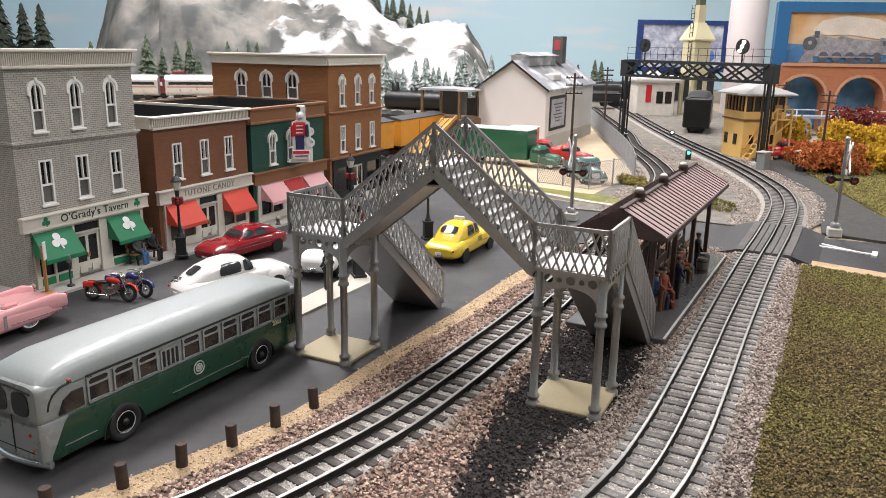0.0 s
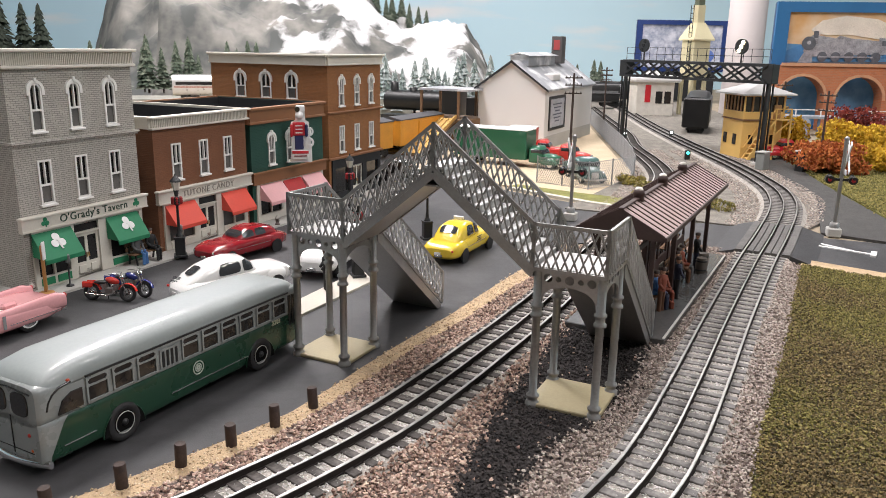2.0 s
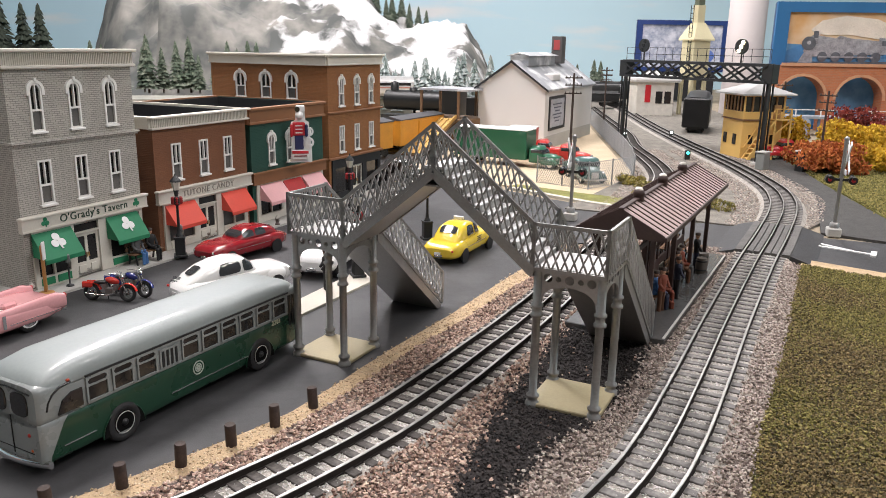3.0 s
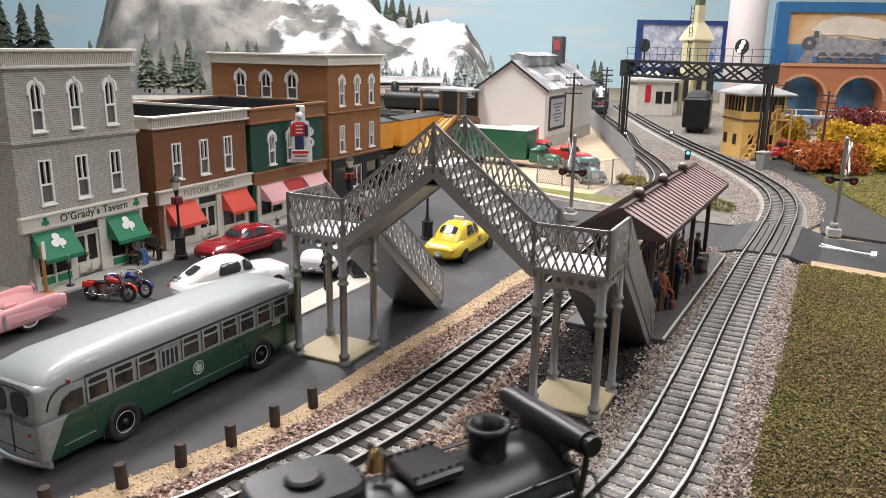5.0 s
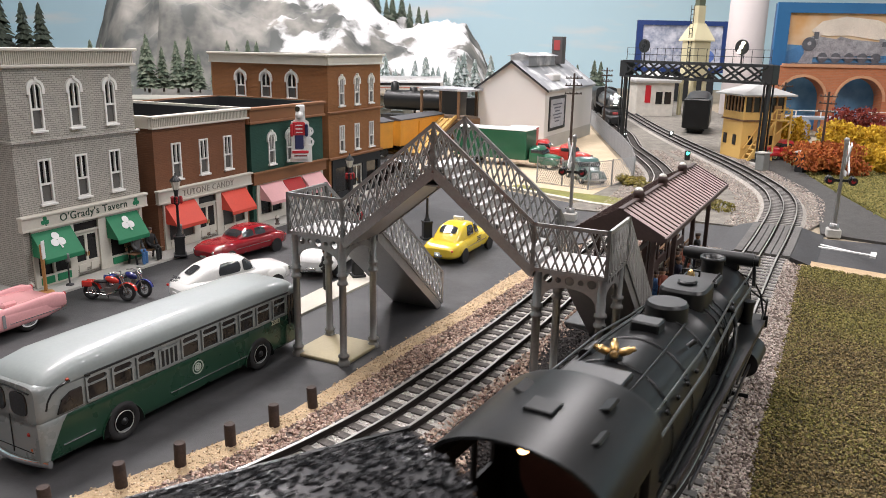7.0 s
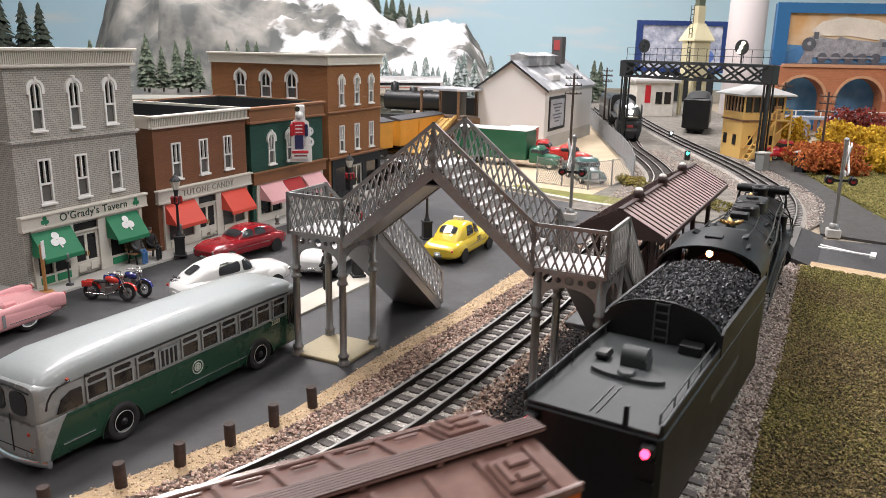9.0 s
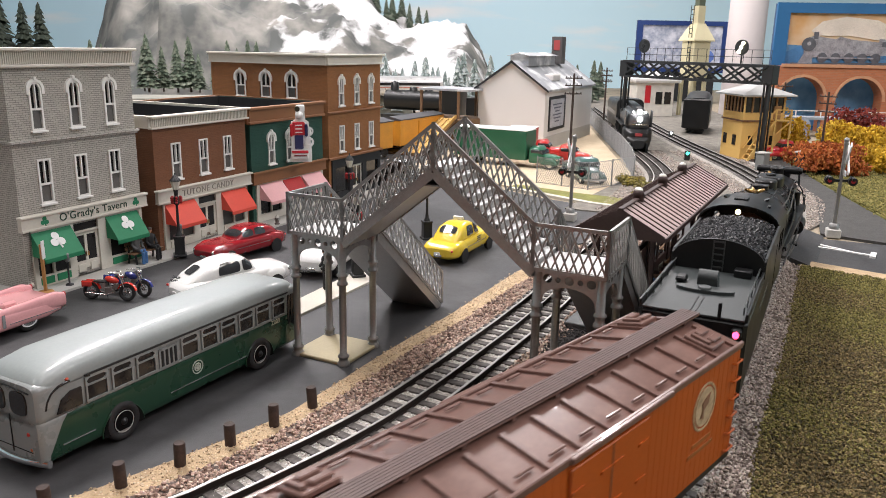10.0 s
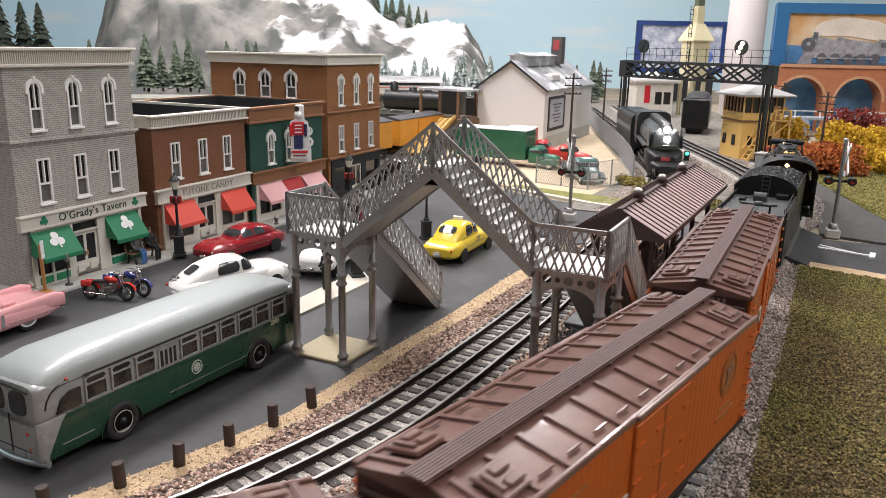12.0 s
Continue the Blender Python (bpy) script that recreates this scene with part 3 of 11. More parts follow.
# ---- shop buildings ----
def window_part(parent, name, x, z0, w, h, arched, wallm, y=0.0, m=None, trim=None):
    """A sash window at x (its middle) and z0 (its sill) in a wall plane y = 0 that looks to -y."""
    trim = trim or WHITE_TRIM
    zs = z0 + h - (w / 2 if arched else 0)
    fr = Mb()
    o = 0.0016
    mm = m or Matrix()
    outer = arch(x - w / 2, z0, x + w / 2, zs) if arched else rect(x - w / 2, z0, x + w / 2, z0 + h)
    iw = w / 2 - o
    zm = z0 + (h * 0.44)
    # upper light is split in two, lower light is one pane
    low = rect(x - iw, z0 + o, x + iw, zm - o * 0.5)
    if arched:
        upl = [(x - iw, zm + o * 0.5), (x - o * 0.35, zm + o * 0.5), (x - o * 0.35, zs + iw * 0.94), (x - iw * 0.6, zs + iw * 0.8), (x - iw, zs)]
        upr = [(2 * x - a, b) for a, b in upl][::-1]
    else:
        upl = rect(x - iw, zm + o * 0.5, x - o * 0.35, z0 + h - o)
        upr = rect(x + o * 0.35, zm + o * 0.5, x + iw, z0 + h - o)
    fr.plate([outer, low, upl, upr], 0.0022, mm @ Matrix.Translation((0, y - 0.0012, 0)))
    fr.box(x, y - 0.0014, z0 - 0.0008, w + 0.0028, 0.0034, 0.0018, mm, b=0.0003)
    if arched:
        r0, r1 = w / 2 - 0.0002, w / 2 + 0.0022
        n = 10
        outer2 = [(x + r1 * math.cos(math.pi * i / n), zs + r1 * math.sin(math.pi * i / n)) for i in range(n + 1)]
        inner2 = [(x + r0 * math.cos(math.pi * i / n), zs + r0 * math.sin(math.pi * i / n)) for i in range(n + 1)]
        lp = [(x + r1, zs - 0.004), *outer2, (x - r1, zs - 0.004), (x - r0, zs - 0.004), *inner2[::-1], (x + r0, zs - 0.004)]
        fr.plate([lp], 0.003, mm @ Matrix.Translation((0, y - 0.0022, 0)))
        fr.box(x, y - 0.0014, zs + r1 + 0.0002, 0.0026, 0.0036, 0.003, mm, b=0.0004)
    win = part(name, fr, trim, parent)
    pu, pl = Mb(), Mb()
    pu.box(x, y + 0.0022, (zm + zs + (iw * 0.9 if arched else 0)) / 2 + (0 if arched else 0), w - 0.0006, 0.0008, (zs - zm) + (iw * 1.0 if arched else -0.0004), mm)
    pl.box(x, y + 0.0016, (z0 + zm) / 2, w - 0.0006, 0.0008, zm - z0 - 0.0004, mm)
    part("pane", pu, GLASS, win)
    part("pane", pl, PANE_GREY, win)
    return win


def cornice(mb, x0, x1, z0, z1, out, dentils=0, depth=0.0):
    """A moulded cornice along the front, from x0 to x1, with its return along the side."""
    h = z1 - z0
    mb.box((x0 + x1) / 2, -out * 0.25, z0 + h * 0.08, x1 - x0 + out, out * 1.2, h * 0.16, b=0.0005)
    mb.box((x0 + x1) / 2, -out * 0.1, z0 + h * 0.5, x1 - x0 + out * 0.3, out * 0.7, h * 0.72)
    mb.box((x0 + x1) / 2, -out * 0.4, z1 - h * 0.09, x1 - x0 + out * 1.4, out * 1.6, h * 0.18, b=0.0006)
    for i in range(dentils):
        u = x0 + (i + 0.5) * (x1 - x0) / dentils
        mb.box(u, -out * 0.5, z0 + h * 0.5, (x1 - x0) / dentils * 0.5, out * 0.35, h * 0.66)


def shop_body(parent, x0, x1, depth, h, wallm, holes, sideholes=(), thick=0.003, roof_z=None, z0=0.0034, lining=0.0):
    """Front, sides, back and a sunken roof; the front faces -y."""
    front = Mb().plate([rect(x0, z0, x1, h)] + holes, thick)
    part("front_wall", front, wallm, parent)
    ms = Matrix.Translation((x0, thick, 0)) @ pose(0, 0, 0, 0, 0, 90)
    side = Mb().plate([rect(0, z0, depth - 2 * thick, h)] + list(sideholes), -thick, ms)
    part("side_wall", side, wallm, parent)
    part("side_wall", Mb().box(x1 - thick / 2, depth / 2, (h + z0) / 2, thick, depth - 2 * thick - 0.0004, h - z0), wallm, parent)
    part("back_wall", Mb().box((x0 + x1) / 2, depth - thick / 2, (h + z0) / 2, x1 - x0, thick - 0.0004, h - z0), wallm, parent)
    rz = roof_z if roof_z else h - 0.012
    part("roof", Mb().box((x0 + x1) / 2, depth / 2, rz, x1 - x0 - 2 * thick - 0.0004, depth - 2 * thick - 0.0004, 0.002), ROOF_BLACK, parent, "flat black roof behind the parapet")
    if lining:
        ln = Mb()
        ln.box(x0 + 0.0048, depth / 2, (rz + lining) / 2, 0.002, depth - 0.012, lining - rz)
        ln.box(x1 - 0.0048, depth / 2, (rz + lining) / 2, 0.002, depth - 0.012, lining - rz)
        ln.box((x0 + x1) / 2, 0.0052, (rz + lining) / 2, x1 - x0 - 0.0076, 0.002, lining - rz)
        ln.box((x0 + x1) / 2, depth - 0.0062, (rz + lining) / 2, x1 - x0 - 0.0076, 0.002, lining - rz)
        part("parapet_lining", ln, ROOF_BLACK, parent, "black parapet lining")
    # A solid dark block stands in for the unlit rooms.
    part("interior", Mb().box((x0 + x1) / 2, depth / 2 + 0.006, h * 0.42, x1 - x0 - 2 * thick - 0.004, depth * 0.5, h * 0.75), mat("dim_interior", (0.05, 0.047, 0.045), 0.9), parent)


def awning(parent, x0, x1, z0, z1, out, material, label):
    t = 0.0009
    mb = Mb()
    vs = [(x0, 0, z1), (x1, 0, z1), (x1, -out, z0), (x0, -out, z0), (x1, -out, z0 - 0.003), (x0, -out, z0 - 0.003), (x0, 0, z0 + 0.001), (x1, 0, z0 + 0.001)]
    inn = [(x, y + (0 if y == 0 else t), z - t) for x, y, z in vs]
    mb.add(vs, [(0, 3, 2, 1), (3, 5, 4, 2), (0, 6, 3), (1, 2, 7)])
    mb.add(inn, [(0, 1, 2, 3), (3, 2, 4, 5)])
    mb.box((x0 + x1) / 2, -out + t * 0.5, z0 - 0.003, x1 - x0, t, t)
    return part("awning", mb, material, parent, label)


def shamrock(mb, cx, cz, r, m):
    for a in (90, 210, 330):
        x, z = cx + r * 0.62 * math.cos(radians(a)), cz + r * 0.62 * math.sin(radians(a))
        mb.plate([ring_pts(x, z, r * 0.56, 14)], 0.0003, m)
    mb.plate([[(cx - r * 0.1, cz), (cx + r * 0.12, cz), (cx + r * 0.35, cz - r * 1.25), (cx + r * 0.1, cz - r * 1.3)]], 0.0003, m)


def text_part(parent, words, size, m, material, depth=0.0003, spacing=1.0):
    cu = bpy.data.curves.new("lettering", "FONT")
    cu.body, cu.size, cu.extrude, cu.align_x, cu.align_y, cu.space_character = words, size, depth, "CENTER", "CENTER", spacing
    tmp = new("lettering", cu)
    me = bpy.data.meshes.new_from_object(tmp.evaluated_get(bpy.context.evaluated_depsgraph_get()))
    bpy.data.objects.remove(tmp)
    me.materials.clear()
    me.materials.append(material)
    ob = new("lettering", me)
    ob.parent = parent
    ob.matrix_local = m
    return ob


def shop_front(parent, x0, x1, zt, openings, trim):
    """The ground-floor frame with its openings (x0, z0, x1, z1)."""
    holes = [rect(*o) for o in openings]
    part("shop_front", Mb().plate([rect(x0, 0.0036, x1, zt)] + holes, 0.002, Matrix.Translation((0, -0.002, 0))), trim, parent)


def door_leaf(parent, x0, x1, z0, z1, trim, y=0.0):
    c = (x0 + x1) / 2
    w = (x1 - x0) / 2
    d = Mb()
    holes = [rect(x0 + 0.0022, z0 + 0.012, c - 0.0014, z1 - 0.003), rect(c + 0.0014, z0 + 0.012, x1 - 0.0022, z1 - 0.003)]
    d.plate([rect(x0, z0, x1, z1)] + holes, 0.0014, Matrix.Translation((0, y, 0)))
    leaf = part("door", d, trim, parent, "white double door with glazed leaves")
    for a in (-1, 1):
        part("pane", Mb().box(c + a * w / 2, y + 0.0009, (z0 + z1) / 2 + 0.004, w * 0.75, 0.0006, (z1 - z0) * 0.75), GLASS, leaf)
        part("panel", Mb().box(c + a * w / 2, y - 0.0004, z0 + 0.006, w * 0.6, 0.001, 0.007, b=0.0002), trim, leaf)
        part("handle", Mb().box(c + a * 0.0012, y - 0.0008, (z0 + z1) / 2 - 0.001, 0.0006, 0.0012, 0.004), BRASS, leaf)
    return leaf


def tavern():
    t = thing("tavern_building", "three-storey grey brick tavern with green awnings and cream cornice", "building", FRONT)
    x0, x1, h = -0.006, 0.1185, 0.1865
    w3 = [(0.0193, 0.133), (0.0556, 0.133), (0.0922, 0.133)]
    w2 = [(0.0203, 0.0728), (0.0561, 0.0728), (0.0919, 0.0728)]
    holes = [arch(x - 0.0055, z, x + 0.0055, z + 0.0325) for x, z in w3] + [rect(x - 0.006, z, x + 0.006, z + 0.037) for x, z in w2]
    holes += [rect(0.002, 0.009, 0.1145, 0.05)]
    shop_body(t, x0, x1, 0.17, h, BRICK_GREY, holes)
    for x, z in w3:
        window_part(t, "window", x, z, 0.0118, 0.039, True, BRICK_GREY)
    for x, z in w2:
        window_part(t, "window", x, z, 0.0128, 0.037, False, BRICK_GREY)
    c = Mb()
    cornice(c, x0 - 0.001, x1 + 0.001, 0.183, 0.1985, 0.005, 70)
    c.box(x0 - 0.0015, 0.085, 0.19, 0.004, 0.17, 0.013)
    c.box(x0 - 0.002, 0.085, 0.1965, 0.006, 0.17, 0.003)
    c.box(x1 + 0.0008, 0.085, 0.19, 0.003, 0.168, 0.013)
    part("cornice", c, CREAM, t, "cream moulded cornice")
    l = Mb()
    l.box((x0 + x1) / 2, -0.0016, 0.125, x1 - x0 + 0.005, 0.004, 0.0022, b=0.0005)
    l.box((x0 + x1) / 2, -0.0008, 0.1232, x1 - x0 + 0.003, 0.002, 0.0016)
    l.box(x0 - 0.001, 0.085, 0.125, 0.003, 0.17, 0.0022)
    part("string_course", l, BRICK_GREY, t)
    s = Mb()
    s.box((x0 + x1) / 2, -0.0022, 0.0592, x1 - x0 + 0.006, 0.0046, 0.0095)
    s.box((x0 + x1) / 2, -0.003, 0.0648, x1 - x0 + 0.008, 0.0066, 0.0022, b=0.0005)
    s.box((x0 + x1) / 2, -0.0026, 0.054, x1 - x0 + 0.006, 0.0054, 0.0016)
    sign = part("sign_board", s, CREAM, t, "cream fascia board lettered in dark green")
    dark = mat("sign_green_black", (0.02, 0.05, 0.03), 0.6)
    text_part(sign, "O'Grady's Tavern", 0.0092, Matrix.Translation((0.062, -0.0047, 0.0594)) @ pose(0, 0, 0, 90), dark, spacing=1.08)
    for x in (0.012, 0.108):
        k = Mb()
        shamrock(k, x, 0.0596, 0.0034, Matrix.Translation((0, -0.0049, 0)))
        part("shamrock", k, GREEN, sign)
    shop_front(t, x0 + 0.006, 0.1165, 0.0535, [(0.004, 0.013, 0.0175, 0.05), (0.0195, 0.013, 0.034, 0.05), (0.0405, 0.0036, 0.066, 0.042), (0.0405, 0.0436, 0.066, 0.0515), (0.078, 0.013, 0.096, 0.05), (0.098, 0.013, 0.113, 0.05)], CREAM)
    for a, b in ((0.004, 0.0175), (0.0195, 0.034), (0.078, 0.096), (0.098, 0.113)):
        part("shop_window", Mb().box((a + b) / 2, 0.0012, 0.0315, b - a + 0.001, 0.001, 0.038), GLASS, t)
        part("green_panel", Mb().box((a + b) / 2, -0.0024, 0.0085, b - a - 0.001, 0.001, 0.0062, b=0.0002), GREEN, t)
    part("fanlight", Mb().box(0.0533, 0.001, 0.0475, 0.026, 0.001, 0.009), GLASS, t)
    door_leaf(t, 0.0405, 0.066, 0.0038, 0.0418, CREAM)
    for a, b in ((0.0, 0.0375), (0.0745, 0.1105)):
        aw = awning(t, a, b, 0.0305, 0.0535, 0.0165, GREEN, "green canvas awning with a white shamrock")
        k = Mb()
        m = Matrix.Translation(((a + b) / 2, -0.0165, 0.0308)) @ pose(0, 0, 0, -35.6)
        shamrock(k, 0, 0.0145, 0.0062, m @ Matrix.Translation((0, -0.0005, 0)))
        part("shamrock", k, WHITE, aw)
    return t


def candy_shop():
    t = thing("candy_shop", "two-storey brown brick shop with red awnings", "building", FRONT)
    x0, x1, h, z2 = 0.1385, 0.2725, 0.126, 0.0722
    ws = [0.167, 0.2055, 0.242]
    holes = [rect(x - 0.0058, z2, x + 0.0058, z2 + 0.036) for x in ws] + [rect(0.147, 0.009, 0.265, 0.048)]
    shop_body(t, x0, x1, 0.17, h, BROWN_DARK, holes, roof_z=0.112, lining=0.1335)
    for x in ws:
        window_part(t, "window", x, z2, 0.0126, 0.036, False, BROWN_DARK)
    c = Mb()
    cornice(c, x0 - 0.001, x1 + 0.001, 0.1235, 0.1362, 0.005, 60)
    c.box(x0 - 0.0015, 0.085, 0.13, 0.004, 0.17, 0.0115)
    c.box(x0 - 0.002, 0.085, 0.1348, 0.006, 0.17, 0.0026)
    c.box(x1 - 0.001, 0.085, 0.13, 0.004, 0.17, 0.0122)
    c.box((x0 + x1) / 2, 0.168, 0.13, x1 - x0, 0.004, 0.012)
    part("cornice", c, CREAM, t, "cream moulded cornice")
    s = Mb()
    s.box((x0 + x1) / 2, -0.002, 0.0572, x1 - x0 + 0.004, 0.004, 0.0115)
    s.box((x0 + x1) / 2, -0.003, 0.0635, x1 - x0 + 0.007, 0.006, 0.002, b=0.0004)
    s.box((x0 + x1) / 2, -0.0026, 0.0515, x1 - x0 + 0.005, 0.005, 0.0014)
    sign = part("sign_board", s, CREAM, t, "cream fascia with raised letters")
    text_part(sign, "TUTONE CANDY", 0.0088, Matrix.Translation((0.2065, -0.0043, 0.0572)) @ pose(0, 0, 0, 90), mat("sign_grey", (0.3, 0.28, 0.24), 0.6), spacing=1.15)
    shop_front(t, 0.144, 0.268, 0.0512, [(0.150, 0.012, 0.166, 0.047), (0.168, 0.012, 0.184, 0.047), (0.1925, 0.0036, 0.2185, 0.040), (0.1925, 0.0416, 0.2185, 0.0488), (0.228, 0.012, 0.245, 0.047), (0.247, 0.012, 0.263, 0.047)], CREAM)
    for a, b in ((0.150, 0.166), (0.168, 0.184), (0.228, 0.245), (0.247, 0.263)):
        part("shop_window", Mb().box((a + b) / 2, 0.0012, 0.0295, b - a + 0.001, 0.001, 0.036), PANE_GREY, t)
        part("base_panel", Mb().box((a + b) / 2, -0.0024, 0.0078, b - a - 0.001, 0.001, 0.006, b=0.0002), CREAM, t)
    part("fanlight", Mb().box(0.2055, 0.001, 0.0452, 0.026, 0.001, 0.008), GLASS, t)
    door_leaf(t, 0.1925, 0.2185, 0.0038, 0.0398, CREAM)
    for a, b in ((0.146, 0.1865), (0.2265, 0.266)):
        awning(t, a, b, 0.029, 0.0512, 0.017, RED_AWN, "red canvas awning")
    return t


def toy_shop():
    t = thing("toy_shop", "two-storey dark green brick shop with pink awnings", "building", FRONT)
    x0, x1, h = 0.2805, 0.4215, 0.1345
    ws = [0.317, 0.3515, 0.386]
    holes = [arch(x - 0.0055, 0.068, x + 0.0055, 0.0975) for x in ws] + [rect(0.289, 0.009, 0.414, 0.046)]
    shop_body(t, x0, x1, 0.17, h, GREEN_WALL, holes, roof_z=0.112, lining=0.1338)
    for x in ws:
        window_part(t, "window", x, 0.068, 0.0118, 0.036, True, GREEN_WALL)
    c = Mb()
    cornice(c, x0 - 0.001, x1 + 0.001, 0.1165, 0.1352, 0.004)
    c.box(x0 - 0.0012, 0.085, 0.126, 0.004, 0.17, 0.018)
    c.box(x1 - 0.0006, 0.085, 0.1285, 0.004, 0.17, 0.014)
    c.box((x0 + x1) / 2, 0.169, 0.129, x1 - x0, 0.004, 0.0125)
    part("cornice", c, BROWN_TRIM, t, "brown cornice band")
    s = Mb()
    s.box((x0 + x1) / 2, -0.002, 0.0545, x1 - x0 + 0.003, 0.004, 0.0125)
    s.box((x0 + x1) / 2, -0.003, 0.061, x1 - x0 + 0.006, 0.006, 0.0018)
    part("sign_board", s, BROWN_TRIM, t, "brown fascia board")
    shop_front(t, 0.286, 0.418, 0.0482, [(0.292, 0.012, 0.311, 0.045), (0.313, 0.012, 0.331, 0.045), (0.3385, 0.0036, 0.3645, 0.043), (0.372, 0.012, 0.39, 0.045), (0.392, 0.012, 0.411, 0.045)], CREAM)
    for a, b in ((0.292, 0.311), (0.313, 0.331), (0.372, 0.39), (0.392, 0.411)):
        part("shop_window", Mb().box((a + b) / 2, 0.0012, 0.0285, b - a + 0.001, 0.001, 0.034), GLASS, t)
    door_leaf(t, 0.3385, 0.3645, 0.0038, 0.0428, CREAM)
    awning(t, 0.291, 0.3315, 0.0285, 0.0492, 0.0185, PINK_AWN, "pale pink canvas awning")
    awning(t, 0.334, 0.369, 0.032, 0.0492, 0.012, mat("awning_deep_red", (0.42, 0.02, 0.02), 0.6), "deep red canvas awning")
    awning(t, 0.3715, 0.412, 0.0285, 0.0492, 0.0185, PINK_AWN, "pale pink canvas awning")
    return t


def corner_building():
    t = thing("corner_building", "three-storey brown brick corner building with cream cornice", "building", FRONT)
    x0, x1, h, dep = 0.4355, 0.568, 0.18, 0.191
    w3, w2 = [0.4665, 0.5045, 0.5415], [0.4665, 0.504, 0.542]
    holes = [arch(x - 0.0055, 0.1262, x + 0.0055, 0.1565) for x in w3] + [rect(x - 0.0055, 0.0655, x + 0.0055, 0.1005) for x in w2]
    holes += [rect(0.444, 0.009, 0.56, 0.045)]
    dd = [0.0555, 0.0975, 0.140]
    shop_body(t, x0, x1, dep, h, BROWN, holes, [arch(d - 0.008, 0.1345, d + 0.008, 0.158) for d in dd])
    for x in w3:
        window_part(t, "window", x, 0.1262, 0.0118, 0.037, True, BROWN)
    for x in w2:
        window_part(t, "window", x, 0.0655, 0.012, 0.035, False, BROWN)
    ms = Matrix.Translation((x0, 0, 0)) @ pose(0, 0, 0, 0, 0, -90)
    for d in dd:
        window_part(t, "side_window", -d, 0.1345, 0.0168, 0.0335, True, BROWN, m=ms)
    c = Mb()
    cornice(c, x0 - 0.001, x1 + 0.001, 0.1785, 0.1925, 0.005)
    c.box(x0 - 0.0015, dep / 2, 0.185, 0.004, dep, 0.011)
    c.box(x0 - 0.003, dep / 2, 0.191, 0.007, dep + 0.004, 0.003, b=0.0006)
    c.box(x0 - 0.002, dep / 2, 0.1795, 0.005, dep, 0.002)
    c.box(x1, dep / 2, 0.185, 0.004, dep, 0.013)
    part("cornice", c, CREAM, t, "cream moulded cornice")
    l = Mb()
    l.box((x0 + x1) / 2, -0.0014, 0.1185, x1 - x0 + 0.004, 0.004, 0.0022, b=0.0004)
    l.box((x0 + x1) / 2, -0.0014, 0.0585, x1 - x0 + 0.004, 0.004, 0.003, b=0.0004)
    part("string_course", l, BROWN_TRIM, t)
    shop_front(t, 0.4405, 0.565, 0.0565, [(0.448, 0.012, 0.479, 0.045), (0.4895, 0.0036, 0.5155, 0.045), (0.526, 0.012, 0.558, 0.045)], ROOF_BLACK)
    for a, b in ((0.448, 0.479), (0.526, 0.558)):
        part("shop_window", Mb().box((a + b) / 2, 0.0012, 0.0285, b - a + 0.001, 0.001, 0.034), GLASS, t)
    door_leaf(t, 0.4895, 0.5155, 0.0038, 0.0448, CREAM)
    return t


tavern(), candy_shop(), toy_shop(), corner_building()


# ---- footbridge ----
def lattice(parent, p0, p1, h, n, w=0.0011, t=0.0009, rail=0.0017):
    """A railing from p0 to p1 at its foot, with crossing strips."""
    p0, p1 = Vector(p0), Vector(p1)
    up, d = Vector((0, 0, h)), (p1 - p0) / n
    fr = Mb()
    fr.bar(p0 + up, p1 + up, rail, rail * 1.2)
    fr.bar(p0, p1, rail, rail * 1.2)
    for p in (p0, p1):
        fr.bar(p - Vector((0, 0, 0.001)), p + up + Vector((0, 0, 0.0012)), rail * 1.15, rail * 1.15)
    rl = part("railing", fr, SILVER, parent)
    nrm = Vector((-(p1 - p0).y, (p1 - p0).x, 0)).normalized() * t * 0.5
    for i in range(-1, n):
        for sg, o in ((1, nrm), (-1, -nrm)):
            a, b = (i, i + 2) if sg > 0 else (i + 2, i)
            ca, cb = min(max(a, 0), n), min(max(b, 0), n)
            fa, fb = (ca - a) / (b - a), (cb - a) / (b - a)
            part("strip", Mb().bar(p0 + d * ca + up * fa + o, p0 + d * cb + up * fb + o, w, t), SILVER, rl)


